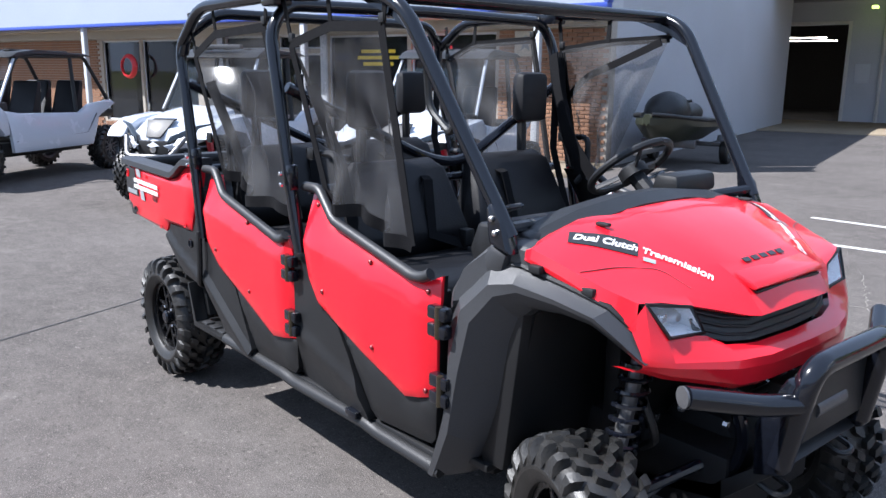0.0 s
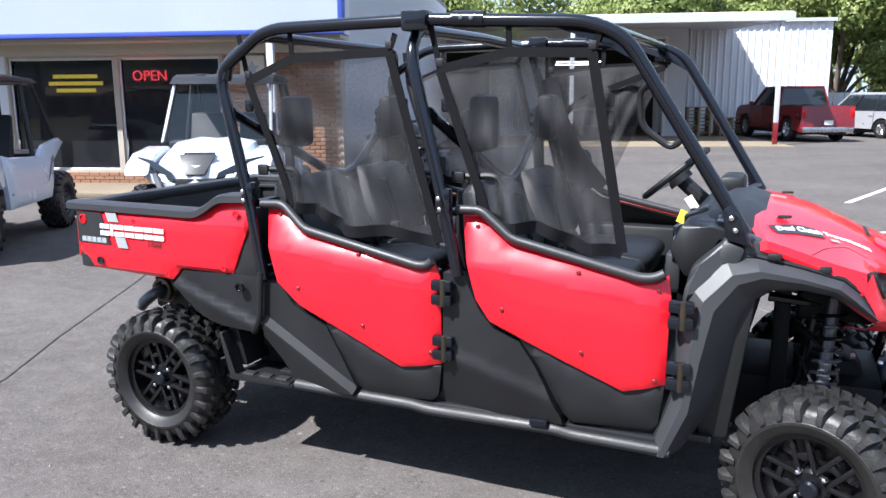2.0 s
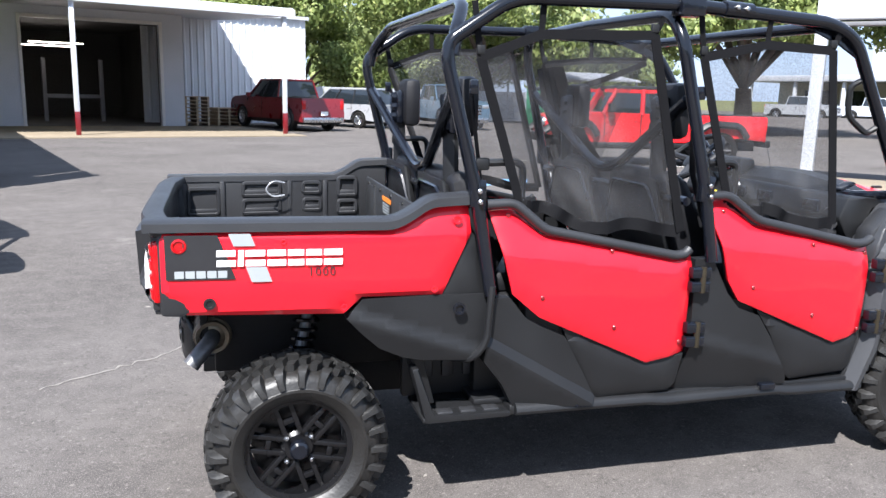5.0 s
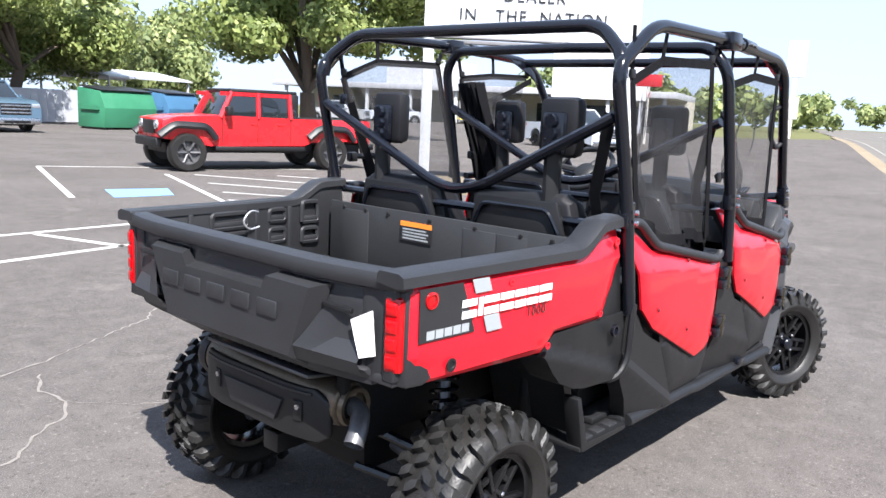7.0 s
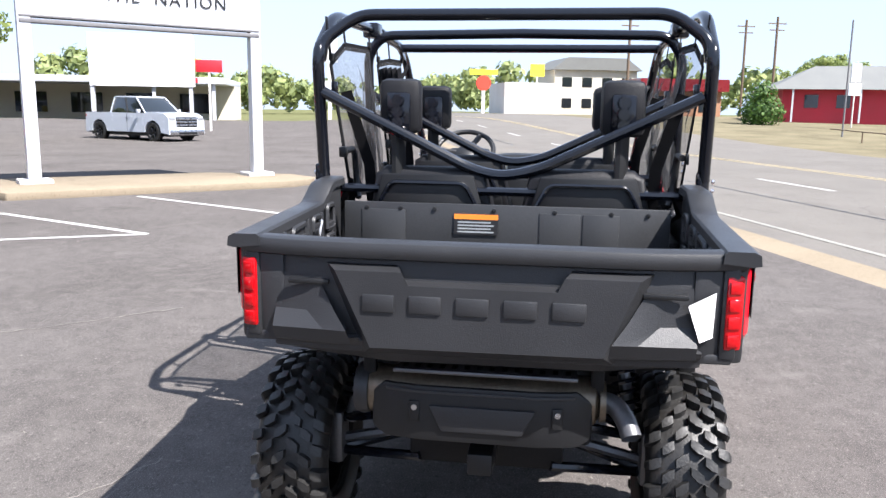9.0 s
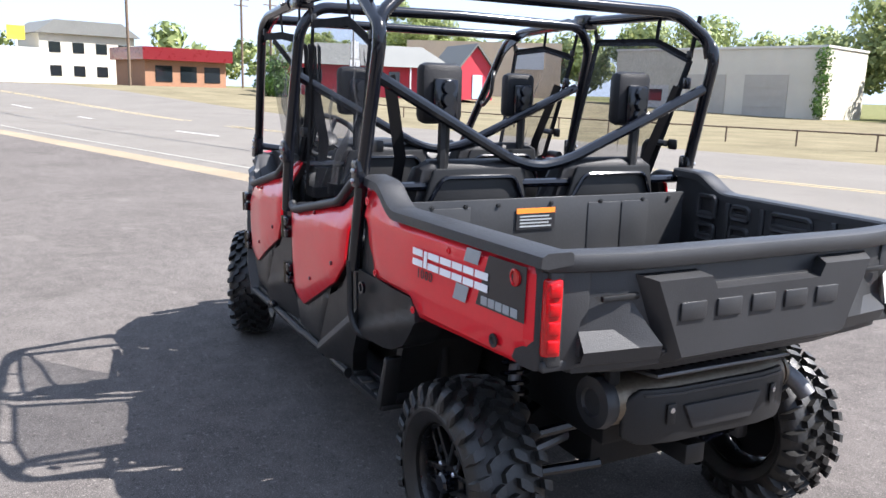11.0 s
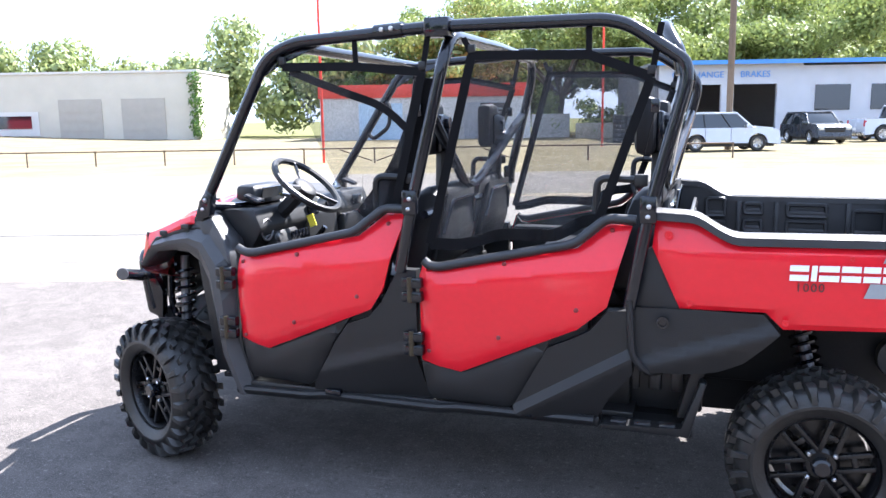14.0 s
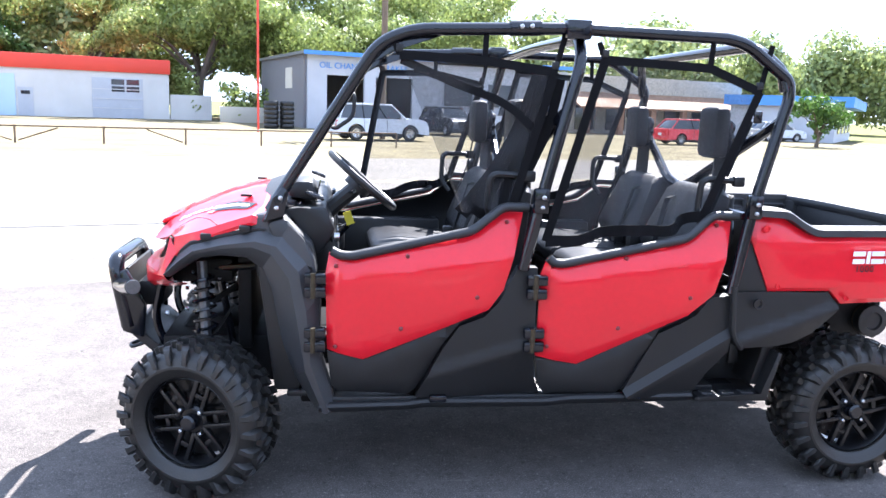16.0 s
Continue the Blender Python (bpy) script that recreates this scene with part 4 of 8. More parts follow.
# pipe fence along the verge
fence = building("pipe_fence", "rusty brown pipe rail fence along the verge", 0, -26.3, 0, 0, "fence")
for i in range(17):
    u = -9.8 + i * 2.69
    z = rise(u, -26.3)
    part("post", tube(bmesh.new(), [(u, 0, z - 0.1), (u, 0, z + 0.58)], 0.035, 0, 8), POLE_WOOD, fence)
    part("rail", tube(bmesh.new(), [(u, 0, z + 0.55), (u + 2.69, 0, rise(u + 2.69, -26.3) + 0.55)], 0.03, 0, 8), POLE_WOOD, fence)
    if i in (3, 4, 5):
        part("brace", tube(bmesh.new(), [(u + 0.1, 0, 0.08), (u + 1.3, 0, 0.5)] if i != 4 else [(u + 2.6, 0, 0.08), (u + 1.4, 0, 0.5)], 0.025, 0, 8), POLE_WOOD, fence)


def pole(label, u, v, h, r, mat, arms=False):
    e = building("utility_pole", label, u, v, rise(u, v), 0, "pole")
    part("shaft", tube(bmesh.new(), [(0, 0, -0.2), (0, 0, h)], r, 0, 10), mat, e)
    if arms:
        part("crossarm", boxes((-0.06, 0.06, -1.2, 1.2, h - 0.9, h - 0.75)), mat, e)
        part("crossarm", boxes((-0.06, 0.06, -1.0, 1.0, h - 1.7, h - 1.56)), mat, e)
    return e


pole("brown timber utility pole by the road", -12.05, -33.9, 10.5, 0.15, POLE_WOOD, True)
pole("thin red-painted pole behind the fence", 5.7, -26.9, 6.6, 0.05, RED_BAND)
pole("thin red-painted pole by the brake shop", -7.2, -40, 7.0, 0.06, RED_BAND)
pole("brown timber utility pole near the motel", 83, -33, 11.5, 0.16, POLE_WOOD, True)
pole("brown timber utility pole beyond the red house", 92, -56, 12.5, 0.16, POLE_WOOD, True)
pole("brown timber utility pole beyond the red house", 96, -54, 12.5, 0.16, POLE_WOOD, True)
pole("slim dark lamp pole beside the road", 38, -28.5, 6.5, 0.05, DARK_WALL)
wp = building("white_pole_sign", "small white double sign on a thin pole", 45, -34, 1.0, 0, "sign")
part("pole", tube(bmesh.new(), [(0, 0, -0.2), (0, 0, 4.1)], 0.05, 0, 8), GREY_WALL, wp)
part("panel", boxes((-0.05, 0.05, -0.45, 0.45, 1.9, 2.7), (-0.05, 0.05, -0.35, 0.35, 2.8, 4.0)), SIGN_WHITE, wp)
tall = building("tall_pylon_sign", "tall white pylon sign at the far end of the road", 86, 0.2, 0.6, 0, "sign")
part("pole", boxes((-0.2, 0.2, -0.2, 0.2, -0.3, 9.6)), GREY_WALL, tall)
part("panel", boxes((-0.25, 0.25, -0.9, 0.9, 6.0, 9.6)), SIGN_WHITE, tall)
part("lower_panel", boxes((-0.25, 0.25, -0.6, 0.6, 1.8, 4.0)), SIGN_WHITE, tall)

# skips, fence and carport at the back of the lot
def skip(label, at, turn, mat, w):
    e = thing("skip", label, "dumpster", "skips", at, turn)
    part("body", prism([(-0.9, 0.1), (0.85, 0.1), (0.95, 1.0), (0.6, 1.75), (-0.9, 1.9)], -w / 2, w / 2, "y", 0.02), mat, e)
    part("lid", moved(boxes((-0.8, 0.8, -w / 2 + 0.05, w / 2 - 0.05, 0, 0.05), bevel=0.01), Matrix.Translation((-0.1, 0, 1.86)) @ Matrix.Rotation(radians(7), 4, "Y")), BLACK, e)
    for y in (-w / 2 - 0.05, w / 2 + 0.05):
        part("fork_pocket", boxes((-0.6, 0.6, y - 0.05, y + 0.05, 0.9, 1.1)), mat, e)
    part("skid", boxes((-0.8, 0.8, -w / 2 + 0.1, -w / 2 + 0.25, 0, 0.1), (-0.8, 0.8, w / 2 - 0.25, w / 2 - 0.1, 0, 0.1)), BLACK, e)


skip("green steel skip with black lid", (15.2, 34.7, 0), -77, GREEN_PAINT, 3.0)
skip("blue steel skip with black lid", (19.6, 37.5, 0.02), -70, BLUE_PAINT, 2.6)
wf = building("board_fence", "white board fence at the back of the lot", 0, 36, 0, 0, "fence")
for i in range(44):
    u = 12.8 + i * 0.5
    part("board", boxes((u, u + 0.47, 0, 0.03, 0.02, 1.75)), WHITE_WALL, wf)
part("rail", boxes((12.8, 34.8, 0.03, 0.08, 0.4, 0.5), (12.8, 34.8, 0.03, 0.08, 1.3, 1.4)), WHITE_WALL, wf)
cp = building("carport", "open carport with a white metal roof", 34.5, 39, 0.2)
part("roof", prism([(-3, 2.5), (0, 3.0), (3, 2.5), (3, 2.4), (0, 2.9), (-3, 2.4)], -3.5, 3.5, "x"), WHITE_WALL, cp)
for x in (-3.3, 3.3):
    for y in (-2.8, 2.8):
        part("post", boxes((x - 0.05, x + 0.05, y - 0.05, y + 0.05, -0.3, 2.45)), WHITE_WALL, cp)


# ---- the red six-seat utility vehicle: x ahead, y to its left ----
UTV = thing("utility_vehicle", "red and black six-seat side-by-side with cargo bed and roll cage", "utility vehicle")


def tyre_mesh(r, w, rim):
    """A rounded tyre carcass round the y axis, with a moulded ring on each sidewall."""
    h = w / 2
    side = [(rim, 0.8), (rim + 0.014, 0.92), (rim + 0.036, 0.99), (rim + 0.04, 1.015), (rim + 0.05, 1.015), (rim + 0.054, 0.99), (r - 0.062, 0.97), (r - 0.044, 0.86), (r - 0.03, 0.66)]
    prof = [(q, -h * y) for q, y in side] + [(r - 0.024, 0)] + [(q, h * y) for q, y in reversed(side)]
    return lathe(bmesh.new(), prof, 48, "y", close=True)


def lug_mesh(r, w, s, shoulder, lugs):
    """One tread block: a slanting bar beside the middle of the tread, or a knob that wraps over the shoulder."""
    bm = bmesh.new()
    h = w / 2
    wide = 2 * math.pi / lugs
    if shoulder == 2:
        rows = [(-0.01, 0.70 * h, r - 0.045, r - 0.006, wide * 0.38), (0.012, 0.86 * h, r - 0.05, r - 0.008, wide * 0.46), (0.026, 0.98 * h, r - 0.062, r - 0.018, wide * 0.42), (0.03, 1.06 * h, r - 0.078, r - 0.040, wide * 0.28)]
    elif shoulder == 1:
        rows = [(-0.03, 0.38 * h, r - 0.035, r - 0.002, wide * 0.36), (0.0, 0.52 * h, r - 0.035, r, wide * 0.46), (0.03, 0.67 * h, r - 0.04, r - 0.004, wide * 0.34)]
    else:
        rows = [(-0.045, 0.03 * h, r - 0.03, r, wide * 0.34), (-0.01, 0.18 * h, r - 0.03, r + 0.002, wide * 0.46), (0.025, 0.34 * h, r - 0.035, r, wide * 0.36)]
    prev = None
    for a, y, low, high, dw in rows:
        ring = [bm.verts.new((q * math.cos(b), s * y, q * math.sin(b))) for q, b in ((low, a - dw / 2), (high, a - dw * 0.42), (high, a + dw * 0.42), (low, a + dw / 2))]
        if prev:
            for i in range(4):
                bm.faces.new((prev[i - 1], prev[i], ring[i], ring[i - 1]))
        else:
            bm.faces.new(ring)
        prev = ring
    bm.faces.new(prev[::-1])
    return bm


LUG_MESHES = {}


def tread(e, r, w, lugs, turn):
    """The tread blocks of one wheel, each an object on shared mesh data."""
    for side in (-1, 1):
        for shoulder in (0, 1, 2):
            key = (r, w, side, shoulder)
            if key not in LUG_MESHES:
                LUG_MESHES[key] = mesh_of("tread_lug", lug_mesh(r, w, side, shoulder, lugs), DUSTY, 30)
            for k in range(lugs):
                lug = new("tread_lug", LUG_MESHES[key])
                lug.parent = e
                lug.rotation_euler = (0, 2 * math.pi * (k + 0.45 * shoulder + (0.5 if side > 0 else 0)) / lugs + turn, 0)


def rim_mesh(R, w, s):
    """A black alloy rim with six pairs of flat spokes, each pair closed at its outer end; its face looks to s * y."""
    bm = bmesh.new()
    h = w / 2
    lathe(bm, [(R, -h * 0.8), (R, h * 0.8), (R - 0.010, h * 0.86), (R - 0.018, h * 0.72), (R - 0.021, -h * 0.75)], 40, "y", close=True)
    lathe(bm, [(0.0, s * h * 0.1), (R - 0.03, s * h * 0.02), (R - 0.03, -s * h * 0.05), (0.0, -s * h * 0.05)], 24, "y")
    lathe(bm, [(0.064, s * h * 0.1), (0.062, s * h * 0.5), (0.05, s * h * 0.6), (0.0, s * h * 0.6)], 20, "y")
    low, high = sorted((s * h * 0.42, s * h * 0.68))
    for k in range(6):
        turn = Matrix.Rotation(math.pi * k / 3 + 0.2, 4, "Y")
        for d in (-1, 1):
            box(bm, 0.045, R - 0.013, low, high, d * 0.027 - 0.009, d * 0.027 + 0.009, 0.004, turn)
        box(bm, R * 0.52, R * 0.62, low, high - s * 0.004 if s > 0 else high, -0.018, 0.018, 0.003, turn)
    return bm


WHEEL_R, LUGS = 0.328, 24


def wheel(at, s, w, steer=0.0):
    """Tyre, tread lugs, rim, hub cap and wheel nuts; steer turns it to the vehicle's left."""
    e = new("wheel")
    e.parent = UTV
    e.location = at
    e.rotation_euler = (0, 0, radians(steer))
    part("tyre", tyre_mesh(WHEEL_R, w, 0.192), RUBBER, e, "black mud tyre with a moulded sidewall")
    tread(e, WHEEL_R, w, LUGS, 0.3 * at[0])
    part("rim", rim_mesh(0.194, w * 0.84, s), ALLOY, e, "black alloy rim with split spokes")
    bm = lathe(bmesh.new(), [(0.034, 0), (0.034, s * 0.03), (0.026, s * 0.038), (0, s * 0.038)], 16, "y", (0, s * w * 0.27, 0))
    part("hub_cap", bm, GLOSS, e)
    for k in range(4):
        a = math.pi / 4 + k * math.pi / 2
        c = (0.062 * math.cos(a), s * w * 0.24, 0.062 * math.sin(a))
        part("wheel_nut", lathe(bmesh.new(), [(0.009, 0), (0.009, s * 0.022), (0.005, s * 0.026), (0, s * 0.026)], 6, "y", c), STEEL, e, "bright steel wheel nut")


# the front wheels are steered to the right
for s in (-1, 1):
    wheel((1.405, s * 0.64, WHEEL_R), s, 0.225, -22)
    wheel((-1.465, s * 0.642, WHEEL_R), s, 0.245)

# --- doors ---
FRONT_RED = [(0.111, 1.202), (0.194, 1.206), (0.311, 1.113), (0.796, 1.009), (0.845, 1.012), (0.885, 1.033), (0.898, 0.956), (0.891, 0.643), (0.748, 0.606), (0.249, 0.816), (0.193, 0.897)]
REAR_RED = [(-0.784, 1.180), (-0.697, 1.186), (-0.59, 1.096), (-0.045, 0.989), (-0.01, 0.995), (0.016, 1.026), (0.038, 0.962), (0.039, 0.612), (-0.133, 0.582), (-0.597, 0.793), (-0.705, 0.884)]
FRONT_TRIM = [(0.096, 1.226), (0.195, 1.229), (0.325, 1.130), (0.80, 1.026), (0.845, 1.030), (0.876, 1.046)]
REAR_TRIM = [(-0.80, 1.206), (-0.693, 1.210), (-0.577, 1.113), (-0.047, 1.006), (-0.008, 1.011), (0.012, 1.030)]
FRONT_LOW = [(0.352, 0.768), (0.748, 0.601), (0.890, 0.638), (0.872, 0.49), (0.845, 0.462), (0.565, 0.452), (0.53, 0.478), (0.43, 0.665)]
REAR_LOW = [(-0.492, 0.742), (-0.133, 0.577), (0.038, 0.606), (0.018, 0.48), (-0.01, 0.448), (-0.318, 0.44), (-0.355, 0.47), (-0.44, 0.625)]


def flank(x, z):
    """The side of the body: bellied below the window line, drawn in towards roof and sill."""
    belly = 0.795 - 0.10 * max(0.0, 0.86 - z) ** 1.4 - 0.22 * max(0.0, z - 1.02)
    return belly - 0.05 * max(0.0, x - 0.55)


def door_skin(x, z):
    crease = 1.0 - 0.16 * (x % 0.9 if x > 0 else (x + 0.9) % 0.9)
    front = 0.90 if x > 0.1 else 0.04
    return flank(x, z) + 0.012 - 0.26 * max(0.0, z - crease - 0.06) + 0.0022 * math.sin(9 * x + 4 * z) * math.sin(11 * z - 3 * x) - 0.32 * max(0.0, x - front + 0.075)


for s in (-1, 1):
    for red, trim, low, hx in ((FRONT_RED, FRONT_TRIM, FRONT_LOW, 0.946), (REAR_RED, REAR_TRIM, REAR_LOW, 0.066)):
        d = new("door")
        d.parent = UTV
        tagged(d, "closed half door with a red skin, black lower panel and black top trim")
        part("door_skin", skin(red, door_skin, s, 0.010, 0.035, 0.010, 0.03, [(1.06 if hx > 0.5 else 0.916, -0.16)]), RED, d, "glossy red door skin", 28)
        part("lower_panel", skin(low, lambda x, z: flank(x, z) - 0.002, s, 0.03, 0.045, 0.012, 0.03), BLACK, d, "black lower door panel", 28)
        part("top_trim", tube(bmesh.new(), [(x, s * (flank(x, z) - 0.004), z) for x, z in trim], 0.0185, 0.03, 12), GREY_PLASTIC, d, "grey-black window-line trim", 60)
        x0, x1 = min(p[0] for p in red) + 0.05, max(p[0] for p in red) - 0.03
        part("inner_liner", skin([(x * 0.97 + 0.03 * (x0 + x1) / 2, z - 0.004) for x, z in red], lambda x, z: door_skin(x, z) - 0.014, s, 0.03, 0.06, 0.006, 0.04), BLACK, d, "black inner door liner", 28)
        bm = boxes((x0 + 0.1, x1, s * 0.66, s * 0.745, 0.50, 0.98), bevel=0.02)
        part("inner_panel", bm, BLACK, d)
        for zc in (0.912, 0.69):
            bm = bmesh.new()
            y = s * (flank(hx, zc) + 0.008)
            for dz in (-0.028, 0.028):
                box(bm, hx - 0.05, hx + 0.034, y - 0.018, y + 0.018, zc + dz - 0.021, zc + dz + 0.021, 0.007)
            hinge = part("hinge", bm, GLOSS, d, "black door hinge")
            part("hinge_pin", tube(bmesh.new(), [(hx, y + s * 0.012, zc - 0.05), (hx, y + s * 0.012, zc + 0.05)], 0.0115, 0, 10), ZINC, d, "dull zinc hinge pin")
        for bx, bz in [(x0 + 0.02, 1.165), (x0 + 0.42, 1.03), (x1 - 0.01, 0.985), (x1 - 0.01, 0.66), (x0 + 0.44, 0.74), (x0 + 0.14, 0.87)]:
            y = s * (door_skin(bx, bz) - 0.002)
            part("door_bolt", lathe(bmesh.new(), [(0.009, 0), (0.009, s * 0.006), (0.006, s * 0.009), (0, s * 0.009)], 8, "y", (bx, y, bz)), MAROON_PAINT, d)

# --- black side panels between and below the doors ---
PILLAR_PANEL = [(0.052, 0.985), (0.13, 0.985), (0.16, 0.93), (0.205, 0.845), (0.262, 0.782), (0.362, 0.745), (0.425, 0.655), (0.525, 0.468), (0.53, 0.44), (0.0, 0.43), (0.035, 0.52), (0.052, 0.62)]
QUARTER_PANEL = [(-0.79, 0.872), (-0.705, 0.865), (-0.64, 0.785), (-0.575, 0.75), (-0.482, 0.708), (-0.43, 0.615), (-0.345, 0.46), (-0.36, 0.43), (-0.66, 0.42), (-0.72, 0.53), (-0.80, 0.63), (-0.798, 0.72)]
REAR_FENDER = [(-0.80, 0.886), (-0.785, 0.80), (-0.80, 0.70), (-0.848, 0.643), (-1.028, 0.648), (-1.10, 0.662), (-1.185, 0.70), (-1.245, 0.755), (-1.302, 0.816), (-1.245, 0.884), (-1.017, 0.890)]

def shouldered(z, line, y, step=0.014):
    """An upper face, a sloping shoulder that steps out below it, and a face drawn in underneath."""
    k = max(0.0, min(1.0, (line + 0.025 - z) / 0.04))
    return y + step * k - 0.30 * max(0.0, line - 0.03 - z)


def shoulder_lines(z0, m):
    """The three creases of a shoulder along z = z0 + m x."""
    return [(z0 + 0.025, m), (z0 - 0.015, m), (z0 - 0.03, m)]


UPPER_TRIANGLE = [(-0.862, 1.115), (-0.845, 1.1), (-0.80, 0.88), (-0.965, 0.88)]
for s in (-1, 1):
    part("pillar_panel", skin(PILLAR_PANEL, lambda x, z: shouldered(z, 0.70 - 0.30 * x, 0.782, 0.008) - 0.05 * max(0, z - 0.85), s, 0.05, 0.03, 0.0, 0.02, shoulder_lines(0.70, -0.30)), BLACK, UTV, "black plastic pillar panel between the doors", 24)
    part("quarter_panel", skin(QUARTER_PANEL, lambda x, z: shouldered(z, 0.706 - 0.594 * (x + 0.789), 0.778, 0.016), s, 0.06, 0.03, 0.0, 0.02, shoulder_lines(0.706 - 0.594 * 0.789, -0.594)), BLACK, UTV, "black plastic quarter panel", 24)
    part("rear_fender", skin(REAR_FENDER, lambda x, z: shouldered(z, 0.685 - 0.335 * (x + 0.847), 0.772) - 0.10 * max(0, -1.12 - x), s, 0.12, 0.03, 0.0, 0.02, shoulder_lines(0.685 - 0.335 * 0.847, -0.335)), BLACK, UTV, "black plastic rear fender", 24)
    part("corner_filler", skin(UPPER_TRIANGLE, lambda x, z: 0.765, s, 0.04, 0.05, 0.006, 0.02), BLACK, UTV)
    part("fender_cap", lathe(bmesh.new(), [(0.022, 0), (0.022, s * 0.012), (0.015, s * 0.012), (0.013, s * 0.004), (0, s * 0.004)], 16, "y", (-0.905, s * 0.792, 0.842)), GLOSS, UTV, "round black cap")
    bm = bmesh.new()
    y = s * 0.755
    tube(bm, [(-0.66, y, 0.425), (-0.1, y, 0.42), (-0.03, y, 0.41), (0.5, y, 0.415), (0.56, y, 0.405), (0.92, y, 0.40)], 0.025, 0.05, 10, 0.8)
    part("side_rail", bm, BLACK, UTV, "grey-black rocker rail")
    part("rail_cover", boxes((-0.68, 0.93, s * 0.60, s * 0.745, 0.395, 0.44), bevel=0.012), BLACK, UTV)
    for cx in (-0.39, 0.44):
        part("rail_clip", boxes((cx - 0.035, cx + 0.035, s * 0.755, s * 0.788, 0.424, 0.452), bevel=0.006), GLOSS, UTV)
    # rear step with slots
    bm = prism([(-1.065, 0.612), (-1.04, 0.617), (-0.985, 0.425), (-0.69, 0.425), (-0.69, 0.40), (-1.008, 0.398)], s * 0.70, s * 0.765, "y", 0.006)
    box(bm, -1.02, -0.68, s * 0.52, s * 0.76, 0.40, 0.418, 0.004)
    part("rear_step", bm, BLACK, UTV, "black rear step")
    for i in range(3):
        x = -0.96 + i * 0.09
        part("step_tread", boxes((x, x + 0.06, s * 0.70, s * 0.745, 0.418, 0.432), bevel=0.004), GREY_PLASTIC, UTV)
    part("step_back", boxes((-1.05, -0.68, s * 0.50, s * 0.54, 0.42, 0.66), bevel=0.01), BLACK, UTV)
    for i in range(3):
        x = -0.98 + i * 0.085
        part("vent_rib", boxes((x, x + 0.05, s * 0.54, s * 0.556, 0.50, 0.60), bevel=0.008), GREY_PLASTIC, UTV)

# --- front fenders, hood and nose ---
RIDGE = [(0.852, 0.388), (0.925, 0.62), (0.926, 0.86), (0.955, 1.0), (1.065, 1.095), (1.16, 1.1), (1.30, 1.068), (1.43, 1.03), (1.485, 0.985), (1.555, 0.912)]
ARCH = [(0.945, 0.374), (1.02, 0.50), (1.08, 0.66), (1.118, 0.86), (1.15, 0.95), (1.21, 0.995), (1.31, 1.0), (1.395, 0.985), (1.44, 0.955), (1.525, 0.893)]
OUT = [0.778, 0.78, 0.772, 0.757, 0.728, 0.712, 0.685, 0.655, 0.632, 0.588]


def eased(pts, n):
    """A smooth line through the points, n steps a span."""
    pts = [Vector(p) for p in pts]
    out = []
    for i in range(len(pts) - 1):
        p0, p1, p2, p3 = pts[max(0, i - 1)], pts[i], pts[i + 1], pts[min(len(pts) - 1, i + 2)]
        for k in range(n):
            t = k / n
            out.append(p1 * (1 - t) ** 2 * (1 + 2 * t) + p2 * t * t * (3 - 2 * t) + (p2 - p0) * 0.35 * t * (1 - t) ** 2 - (p3 - p1) * 0.35 * t * t * (1 - t))
    return out + [pts[-1]]


def loft(bm, rows, closed=False):
    """Quads between rows of points."""
    vs = [[bm.verts.new(p) for p in r] for r in rows]
    for a, b in zip(vs, vs[1:]):
        for i in range(0 if closed else 1, len(a)):
            bm.faces.new((a[i - 1], a[i], b[i], b[i - 1]))
    return vs


